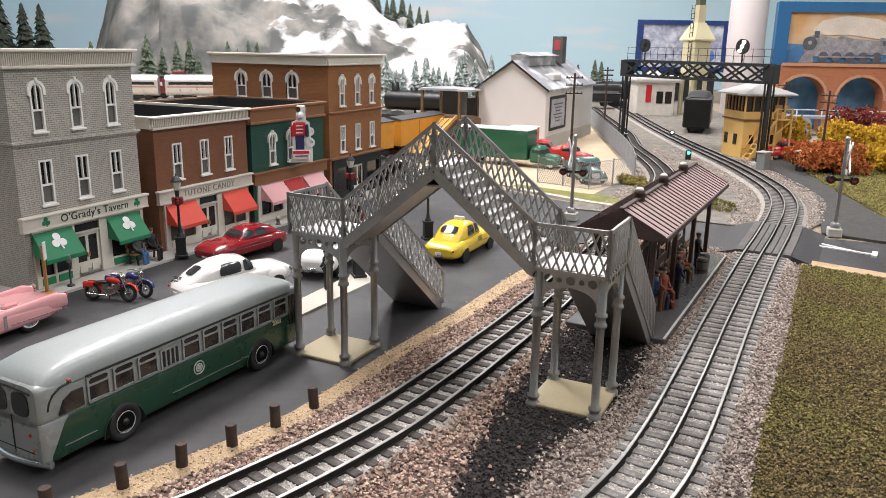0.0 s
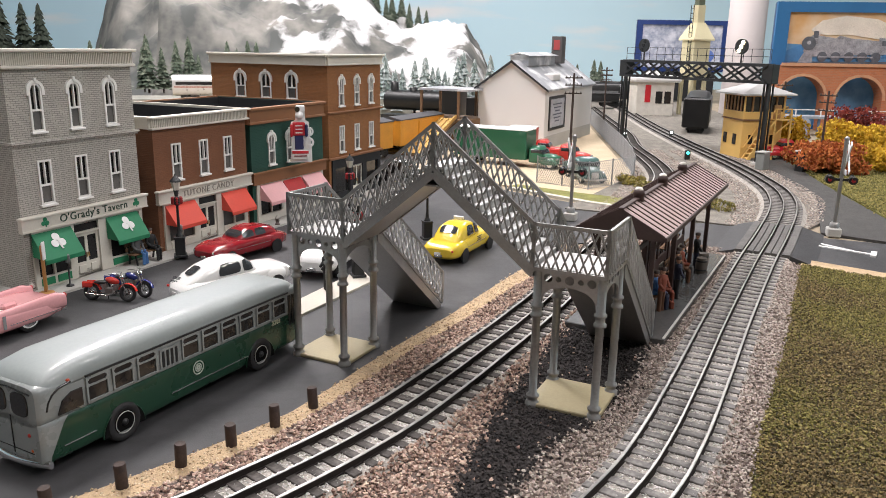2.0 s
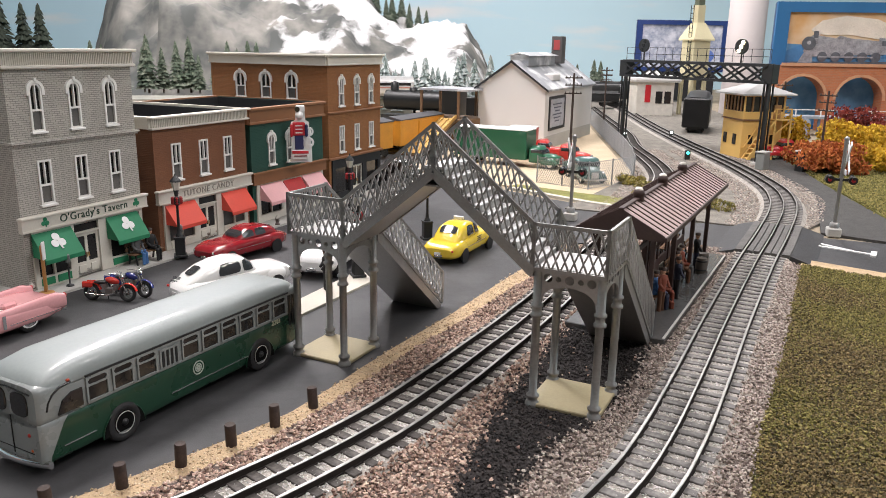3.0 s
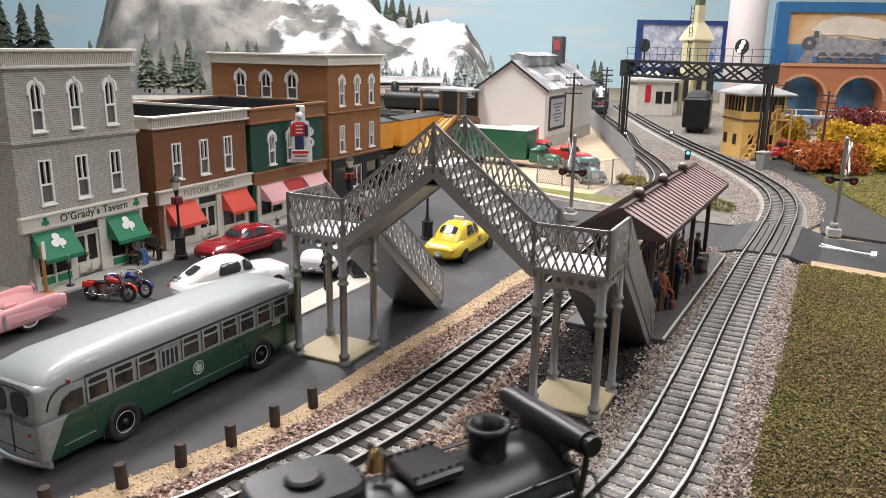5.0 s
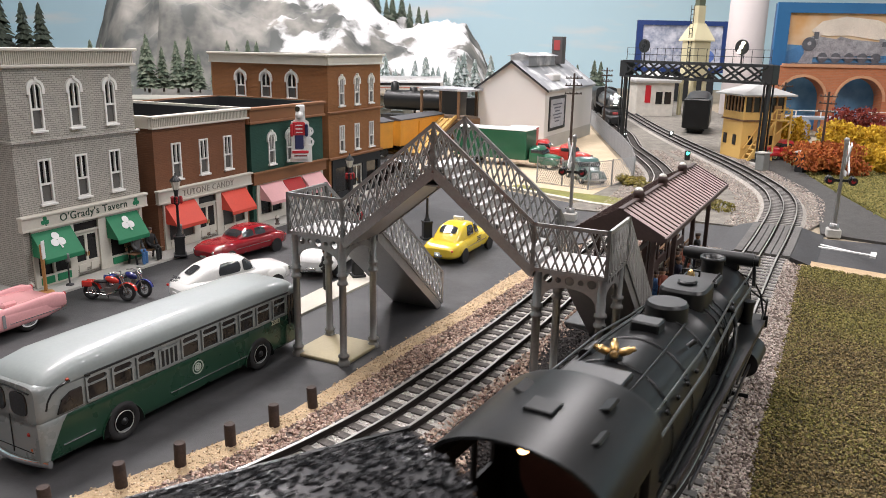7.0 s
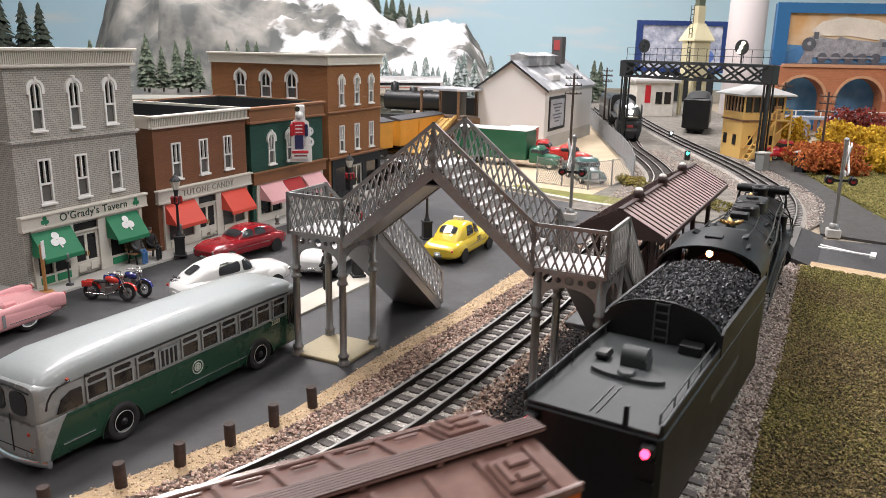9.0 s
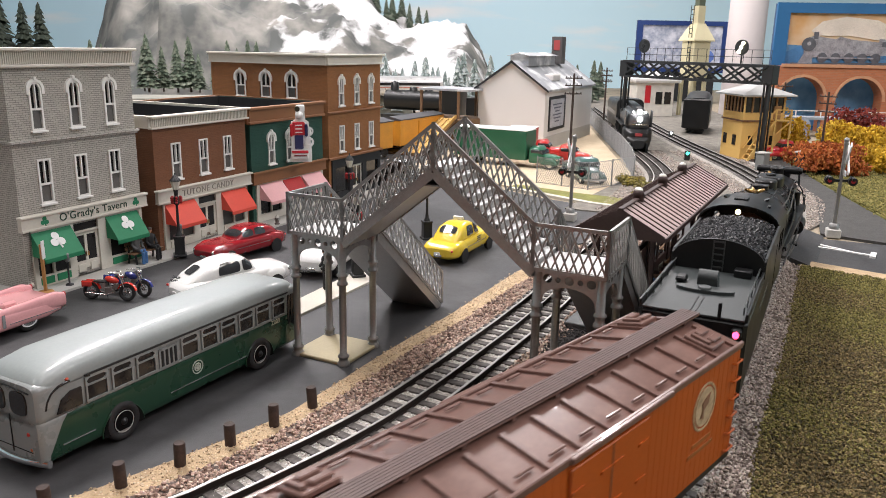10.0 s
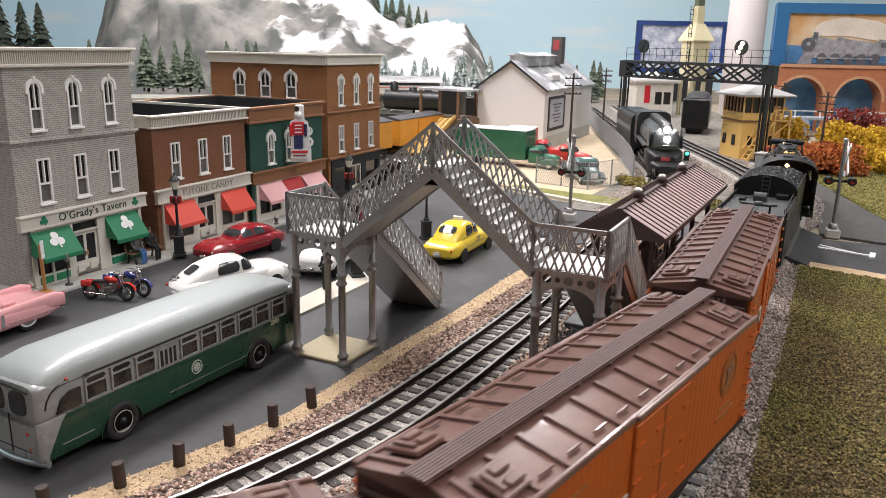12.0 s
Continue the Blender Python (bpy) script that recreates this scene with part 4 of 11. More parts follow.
def footbridge():
    A = 26.6
    t = thing("footbridge", "silver painted footbridge with lattice railings over the track", "footbridge", pose(0.0035, 0.4583, 0.0, 0, 0, -A))
    U, R, DZ, RH, PZ = 0.0839, 0.0183, 0.086, 0.0252, 0.1376
    for sgn, z0 in ((-1, 0.0012), (1, 0.0036)):
        cx = sgn * U
        tw = part("base_plate", Mb().box(cx, 0, z0 + 0.0012, 0.043, 0.042, 0.0024, b=0.0005), BASE_TAN, t, "tan base plate")
        for a in (-1, 1):
            for b in (-1, 1):
                col = Mb()
                m = Matrix.Translation((cx + a * R, b * R, z0))
                r = 0.0024
                col.lathe([(0.0042, 0), (0.0042, 0.0022), (0.003, 0.003), (0.003, 0.005), (0.0038, 0.0056), (0.0038, 0.0068), (r, 0.0078), (r, 0.0545), (0.0036, 0.0552), (0.0036, 0.0566),
                           (0.0027, 0.0574), (0.0027, 0.0604), (0.0036, 0.061), (0.0036, 0.0622), (0.0026, 0.063), (0.0024, DZ - z0)], 14, m)
                part("column", col, SILVER, t)
        # arched panels with round holes on four sides
        def panel():
            n = 12
            wid = R
            top, spring, crown = 0.0145, 0.0, 0.0085
            out = [(-wid, top), (-wid, -0.004), (-wid + 0.003, -0.004)]
            out += [((-wid + 0.003) * math.cos(math.pi * i / n), -0.002 + crown * math.sin(math.pi * i / n)) for i in range(n + 1)]
            out += [(wid - 0.003, -0.004), (wid, -0.004), (wid, top)]
            hl = [ring_pts(x, 0.0104, r, 14) for x, r in ((-0.0125, 0.0026), (-0.0064, 0.0016), (0, 0.0026), (0.0064, 0.0016), (0.0125, 0.0026))]
            return Mb().plate([out[::-1]] + hl, 0.0012, Matrix.Translation((0, -0.0006, 0)))
        pm = panel().mesh("arch_panel")
        for k in range(4):
            part("arch_panel", pm, SILVER, t, m=Matrix.Translation((cx, 0, DZ - 0.0145)) @ pose(0, 0, 0, 0, 0, 90 * k) @ Matrix.Translation((0, -R, 0)))
        dk = Mb()
        dk.box(cx, 0, DZ + 0.0006, 2 * R + 0.006, 2 * R + 0.006, 0.0016, b=0.0004)
        part("deck", dk, SILVER, t)
        part("deck_tread", Mb().box(cx, 0, DZ + 0.0016, 2 * R + 0.001, 2 * R + 0.001, 0.0008), SILVER_TREAD, t, "pale deck surface")
        e = R + 0.0026
        lattice(t, (cx - e, -e, DZ + 0.001), (cx + e, -e, DZ + 0.001), RH, 8)
        lattice(t, (cx + sgn * e, -e, DZ + 0.001), (cx + sgn * e, e, DZ + 0.001), RH, 8)
        # flight up to the crown
        xa = cx - sgn * e
        for y in (-e, e):
            lattice(t, (xa, y, DZ + 0.001), (0, y, PZ), RH, 14)
            st = Mb()
            st.bar((xa, y, DZ - 0.002), (0, y, PZ - 0.003), 0.0012, 0.005)
            part("stringer", st, SILVER, t)
        soff = Mb()
        soff.add([(xa, -e, DZ - 0.003), (xa, e, DZ - 0.003), (0, e, PZ - 0.004), (0, -e, PZ - 0.004), (xa, -e, DZ - 0.0042), (xa, e, DZ - 0.0042), (0, e, PZ - 0.0052), (0, -e, PZ - 0.0052)],
                 [(0, 1, 2, 3), (7, 6, 5, 4), (0, 4, 5, 1), (3, 2, 6, 7), (0, 3, 7, 4), (1, 5, 6, 2)])
        part("soffit", soff, SILVER, t)
        n = 11
        for i in range(n):
            f = (i + 0.5) / n
            x, z = xa + (0 - xa) * f, DZ + (PZ - DZ) * (i + 1) / n
            part("tread", Mb().box(x, 0, z - 0.0008, abs(xa) / n * 1.05, 2 * R + 0.001, 0.0009, b=0.0002), SILVER_TREAD, t)
            part("riser", Mb().box(x - abs(xa) / n * 0.5 * (-1 if xa > 0 else 1) * 1.0, 0, z - 0.0032, 0.0006, 2 * R, 0.0044), SILVER, t)
        # flight down to the ground, away from the crown's line
        ye, yb, zb = e, 0.1185, 0.0015
        for x in (cx - e, cx + e):
            lattice(t, (x, ye, DZ + 0.001), (x, yb, zb + 0.0035), RH, 14)
        so = Mb()
        ring = [(ye, DZ + 0.0006), (yb, zb + 0.001), (yb - 0.006, zb - 0.001), (ye, DZ - 0.009)]
        so.loft([[(cx - e, y, z) for y, z in ring], [(cx + e, y, z) for y, z in ring]], smooth=False)
        part("flight", so, SILVER, t)
        n = 15
        for i in range(n):
            f = (i + 0.5) / n
            y, z = ye + (yb - ye) * f, DZ + (zb - DZ) * (i / n)
            part("tread", Mb().box(cx, y, z - 0.0012, 2 * R + 0.001, 0.0064, 0.001, b=0.0002), SILVER_TREAD, t)
    cr = Mb()
    cr.box(0, 0, PZ + 0.0004, 0.012, 2 * R + 0.004, 0.0014)
    part("crown_tread", cr, SILVER_TREAD, t)
    un = Mb()
    un.box(0, 0, PZ - 0.0105, 0.036, 2 * R + 0.004, 0.0012, b=0.0003)
    part("crown_plate", un, SILVER, t)
    return t


footbridge()


# ---- vehicles in the street ----
def wheel_meshes(r, w, whitewall=False):
    ty = Mb().lathe([(r * 0.62, -w / 2), (r * 0.92, -w / 2), (r, -w / 2 + w * 0.2), (r, w / 2 - w * 0.2), (r * 0.92, w / 2), (r * 0.62, w / 2), (r * 0.62, -w / 2)], 20, pose(0, 0, 0, 90), caps=False)
    hub = Mb().lathe([(r * 0.64, -w * 0.42), (r * 0.5, -w * 0.36), (r * 0.42, -w * 0.46), (0.0002, -w * 0.5)], 16, pose(0, 0, 0, 90))
    hub.lathe([(0.0002, w * 0.5), (r * 0.42, w * 0.46), (r * 0.5, w * 0.36), (r * 0.64, w * 0.42)], 16, pose(0, 0, 0, 90))
    ww = Mb()
    if whitewall:
        for s in (-1, 1):
            ww.lathe([(r * 0.64, s * w * 0.52), (r * 0.86, s * w * 0.52)], 20, pose(0, 0, 0, 90), caps=False)
    return ty, hub, ww


def add_wheels(t, xs, y, r, w, rim, whitewall=False):
    ty, hub, ww = wheel_meshes(r, w, whitewall)
    tm, hm, wm = ty.mesh("tyre"), hub.mesh("rim"), ww.mesh("whitewall")
    for x in xs:
        for s in (-1, 1):
            wh = part("wheel", tm, RUBBER, t, m=Matrix.Translation((x, s * y, r)))
            part("rim", hm, rim, wh)
            if whitewall:
                part("whitewall", wm, WHITE, wh)


CAR_GLASS = mat("car_glass", (0.03, 0.032, 0.035), 0.08, var=0.2, coat=0.3)


def saloon(name, label, m, col, body, cabin, axles, wr=0.0078, hw=0.0205, whitewall=True, trim=CHROME, rough=0.22, rear_w=0.6, side_from=0.3):
    """A rounded model car. body: (x, half width, bottom, top); cabin: (x, half width at its foot, foot, top)."""
    t = thing(name, label, "car", m)
    pm = paint(name + "_paint", col, rough)
    bd = Mb()
    bd.loft([[(x, y, z) for y, z in sup(w, b, tp, 4.5, 24)] for x, w, b, tp in body])
    shell = part("body", bd, pm, t)
    cb = Mb()
    cb.loft([[(x, y * (1 - 0.18 * max(0, (z - zf) / max(1e-5, tp - zf))), z) for y, z in sup(w, zf - 0.004, tp, 3.4, 28)] for x, w, zf, tp in cabin])
    part("cabin", cb, pm, t)
    top = max(c[3] for c in cabin)
    xs = [c[0] for c in cabin]
    itp = max(range(len(cabin)), key=lambda i: cabin[i][3])

    def at(x):
        return [float(np.interp(x, xs, [c[k] for c in cabin])) for k in (1, 2, 3)]

    def grid_part(name, fn, label="dark tinted glass"):
        mb, n = Mb(), 8
        vs = []
        for j in range(n + 1):
            for i in range(n + 1):
                u, v = 2 * i / n - 1, 2 * j / n - 1
                vs.append(fn(u * math.sqrt(1 - 0.22 * v * v), v * math.sqrt(1 - 0.22 * u * u)))
        mb.add(vs, [(j * (n + 1) + i, j * (n + 1) + i + 1, (j + 1) * (n + 1) + i + 1, (j + 1) * (n + 1) + i) for j in range(n) for i in range(n)], None, True)
        part(name, mb, CAR_GLASS, t, label)

    def side_pt(x, h, s):
        w, zf, tp = at(x)
        z = min(zf + h * (top - zf), tp - 0.0012)
        c, hh = (zf - 0.004 + tp) / 2, (tp - zf + 0.004) / 2
        y = w * (1 - min(1, abs((z - c) / hh)) ** 3.4) ** (1 / 3.4) * (1 - 0.18 * max(0, (z - zf) / max(1e-5, tp - zf)))
        return (x, s * (y + 0.0005), z)

    def end_pt(x, u, out, wide):
        w, zf, tp = at(x)
        c, hh = (zf - 0.004 + tp) / 2, (tp - zf + 0.004) / 2
        y = u * w * wide
        return (x + out * 0.0004, y, c + hh * (1 - min(1, abs(y) / (w * 0.86)) ** 3.4) ** (1 / 3.4) + 0.0005)

    xa, xb = cabin[1][0], cabin[-2][0]
    mid = (cabin[itp][0] + xb) / 2 - 0.004
    for s in (-1, 1):
        for x0, x1, tilt in ((xa + (xb - xa) * side_from, mid - 0.0012, 0.0035), (mid + 0.0012, xb - 0.001, -0.0025)):
            grid_part("side_window", lambda u, v: side_pt((x0 + x1) / 2 + u * (x1 - x0) / 2 + tilt * (v + 1) / 2 * (1 if (tilt > 0) == (u < 0) else 0), 0.47 + 0.33 * v, s))
    x0, x1 = cabin[-3][0] + 0.0012, cabin[-1][0] - 0.0018
    grid_part("windscreen", lambda u, v: end_pt((x0 + x1) / 2 - v * (x1 - x0) / 2, u, 1, 0.74))
    r0, r1 = cabin[0][0] + (cabin[2][0] - cabin[0][0]) * 0.42, cabin[2][0] - 0.001
    grid_part("rear_window", lambda u, v: end_pt((r0 + r1) / 2 + v * (r1 - r0) / 2, u, -1, rear_w), "dark rear window")
    for s in (-1, 1):
        for ax in axles:
            part("wing", Mb().ball((0, 0, 0), 0.01, Matrix.Translation((ax, s * (hw - 0.0042), wr + 0.0062)) @ Matrix.Diagonal((1.5, 0.6, 0.82, 1)), n=20, k=12), pm, t)
    xf, xr = body[-1][0], body[0][0]
    for x, s in ((xf + 0.0005, 1), (xr - 0.0005, -1)):
        b = Mb()
        b.loft([[(x + s * (0.0012 - abs(y) * 2.2 * abs(y) / 0.02) + s * 0.0012 * math.cos(a), y, 0.0098 + 0.0016 * math.sin(a)) for a in [0.785 * k for k in range(8)]] for y in [hw * (k / 5 - 1) for k in range(11)]])
        part("bumper", b, CHROME, t, "chrome bumper")
    for s in (-1, 1):
        part("headlight", Mb().ball((xf - 0.002, s * hw * 0.72, body[-2][3] - 0.0035), 0.0021), CHROME, t, "round chrome headlight")
        part("tail_light", Mb().ball((xr + 0.001, s * hw * 0.8, body[1][3] - 0.004), 0.0013), mat("tail_red", (0.5, 0.02, 0.015), 0.3), t, "red tail light")
        sp = Mb()
        sp.box((xf + xr) / 2, s * (hw + 0.0002), 0.0145, (xf - xr) * 0.62, 0.0006, 0.0006)
        part("side_trim", sp, trim, t, "chrome side strip")
        for ax in axles:
            # A black disc paints the shaded hollow behind each wheel.
            part("wheel_arch", Mb().lathe([(wr * 1.05, -0.0006), (wr * 1.05, 0.0006)], 20, Matrix.Translation((ax, s * (hw + 0.0012), wr * 0.9)) @ pose(0, 0, 0, 90)), BLACK, t)
    pb = Mb()
    pb.box(xr - 0.0016, 0, 0.0122, 0.0006, 0.007, 0.0028)
    part("number_plate", pb, WHITE, t, "plain pale plate")
    add_wheels(t, axles, hw - 0.0006, wr, 0.0045, CHROME, whitewall)
    return t


BODY = [(-0.0575, 0.015, 0.009, 0.0165), (-0.055, 0.0185, 0.0065, 0.0195), (-0.046, 0.0205, 0.0055, 0.0215), (-0.02, 0.021, 0.0052, 0.0225), (0.01, 0.021, 0.0052, 0.0228),
        (0.035, 0.0205, 0.0052, 0.0225), (0.05, 0.0195, 0.0058, 0.0208), (0.056, 0.0175, 0.007, 0.0185), (0.0575, 0.0145, 0.009, 0.0155)]
CAB = [(-0.043, 0.0135, 0.0205, 0.0215), (-0.036, 0.0165, 0.0212, 0.0285), (-0.026, 0.0175, 0.0218, 0.0352), (-0.012, 0.018, 0.0222, 0.0372), (0.0, 0.018, 0.0224, 0.0368), (0.008, 0.0175, 0.0224, 0.0345),
       (0.0145, 0.0165, 0.0222, 0.0275), (0.019, 0.014, 0.022, 0.0226)]
saloon("taxi", "bright yellow taxi saloon with roof sign", pose(0.0185, 0.76, 0.0012, 0, 0, 64) @ Matrix.Diagonal((0.9, 0.9, 0.96, 1)), (0.72, 0.52, 0.04), BODY, CAB, (-0.034, 0.034))
tx = [o for o in scene.objects if o.name == "taxi"][0]
part("roof_sign", Mb().box(-0.006, 0, 0.0395, 0.003, 0.012, 0.0034, b=0.0006), WHITE, tx, "white roof sign")
k = Mb()
for i, (w, z) in enumerate(((0.011, 0.0205), (0.0085, 0.0185), (0.01, 0.0165))):
    k.box(0.004, -0.0213, z, w, 0.0004, 0.0008)
part("door_lettering", k, BLACK, tx, "small black bars of writing")
LOWCAB = [(x * 1.05 - 0.002, w, zf, tp - 0.0035 if tp > 0.03 else tp) for x, w, zf, tp in CAB]
saloon("coupe", "deep red chopped coupe with whitewall tyres", pose(-0.199, 0.739, 0.0012, 0, 0, -122) @ Matrix.Diagonal((0.84, 0.84, 0.88, 1)), (0.23, 0.008, 0.014), BODY, LOWCAB, (-0.036, 0.036), rough=0.15)
FASTBACK = [(-0.056, 0.012, 0.018, 0.0195), (-0.046, 0.0165, 0.02, 0.0275), (-0.034, 0.0178, 0.0212, 0.0335), (-0.02, 0.0182, 0.022, 0.0372), (-0.006, 0.0182, 0.0224, 0.0382), (0.006, 0.0178, 0.0224, 0.0368),
            (0.0145, 0.0165, 0.0222, 0.0295), (0.02, 0.014, 0.022, 0.0228)]
FATBODY = [(-0.059, 0.012, 0.008, 0.0155), (-0.056, 0.0175, 0.006, 0.02), (-0.047, 0.0205, 0.0055, 0.0228), (-0.02, 0.021, 0.0052, 0.0235), (0.01, 0.021, 0.0052, 0.0235),
           (0.035, 0.0195, 0.0052, 0.024), (0.05, 0.0175, 0.0058, 0.0228), (0.056, 0.0155, 0.007, 0.02), (0.0575, 0.0125, 0.009, 0.016)]


def police_car():
    t = saloon("police_car", "white rounded police car with dark oval rear windows", pose(-0.176, 0.62, 0.0012, 0, 0, 47) @ Matrix.Diagonal((0.87, 0.87, 0.88, 1)), (0.74, 0.74, 0.72), FATBODY, FASTBACK, (-0.034, 0.036), rough=0.18, rear_w=0.36, side_from=0.34)
    mt = Matrix.Translation((-0.0535, 0.009, 0.0212)) @ pose(0, 0, 0, 0, 0, -76) @ pose(0, 0, 0, 52)
    dk = mat("police_lettering", (0.03, 0.03, 0.035), 0.5)
    text_part(t, "STATE", 0.0036, mt @ Matrix.Translation((0, 0.0022, 0.0004)), dk)
    text_part(t, "POLICE", 0.0036, mt @ Matrix.Translation((0, -0.0016, 0.0006)), dk)
    return t


police_car()
BEETLE = [(x * 0.82, w * 0.95, zf, tp - 0.001) for x, w, zf, tp in FASTBACK]
saloon("rounded_saloon", "small glossy white rounded saloon", pose(-0.105, 0.706, 0.0012, 0, 0, -104), (0.74, 0.74, 0.73), [(x * 0.85, w * 0.97, b, tp) for x, w, b, tp in FATBODY], BEETLE, (-0.03, 0.031), hw=0.0198)
PINK_BODY = [(-0.066, 0.0165, 0.009, 0.019), (-0.063, 0.0195, 0.0068, 0.0212), (-0.05, 0.0215, 0.0055, 0.0225), (-0.02, 0.022, 0.0052, 0.0228), (0.01, 0.022, 0.0052, 0.0228),
             (0.04, 0.0212, 0.0055, 0.0222), (0.058, 0.0195, 0.006, 0.0205), (0.064, 0.017, 0.008, 0.018)]


def pink_convertible():
    t = thing("convertible", "pastel pink open-top convertible with chrome trim", "car", pose(-0.3295, 0.4975, 0.0012, 0, 0, -115.6))
    pm = paint("pastel_pink", (0.73, 0.36, 0.37))
    part("body", Mb().loft([[(x, y, z) for y, z in sup(w, b, tp, 4.5, 24)] for x, w, b, tp in PINK_BODY]), pm, t)
    for s in (-1, 1):
        fn = Mb()
        fn.loft([[(x, s * 0.0185 + y, z) for y, z in sup(0.0028, 0.012, tp, 2.5, 12)] for x, tp in ((-0.067, 0.0235), (-0.06, 0.0262), (-0.045, 0.0258), (-0.02, 0.0245), (0.0, 0.023))])
        part("rear_wing", fn, pm, t)
        part("tail_light", Mb().ball((-0.0675, s * 0.0185, 0.0215), 0.0016, sz=1.5), mat("tail_red", (0.4, 0.015, 0.012), 0.3), t, "red tail light")
        part("side_vent", Mb().box(-0.016, s * 0.0222, 0.0155, 0.0026, 0.001, 0.011, b=0.0003), CHROME, t, "chrome side vent")
        part("side_trim", Mb().box(-0.04, s * 0.0219, 0.012, 0.04, 0.0006, 0.0006), CHROME, t)
        part("bumper_end", Mb().box(-0.067, s * 0.013, 0.0098, 0.004, 0.012, 0.004, b=0.001), CHROME, t, "chrome bumper end")
    part("seat_well", Mb().box(0.002, 0, 0.0231, 0.045, 0.034, 0.0012, b=0.0003), mat("cream_leather", (0.6, 0.56, 0.5), 0.6), t, "cream interior")
    part("seat", Mb().box(-0.012, 0, 0.0255, 0.006, 0.032, 0.006, b=0.001), mat("pink_leather", (0.7, 0.45, 0.44), 0.6), t)
    part("folded_roof", Mb().box(-0.026, 0, 0.0252, 0.012, 0.033, 0.0055, b=0.0018), pm, t, "folded pink roof cover")
    part("windscreen", Mb().box(0.026, 0, 0.0275, 0.0012, 0.034, 0.009, b=0.0003), CAR_GLASS, t)
    part("number_plate", Mb().box(-0.0695, 0, 0.0125, 0.0008, 0.008, 0.0032), WHITE, t, "plain pale plate")
    add_wheels(t, (-0.036, 0.038), 0.0182, 0.0074, 0.0045, CHROME, True)
    return t


squash(pink_convertible(), 1.0, 0.88)


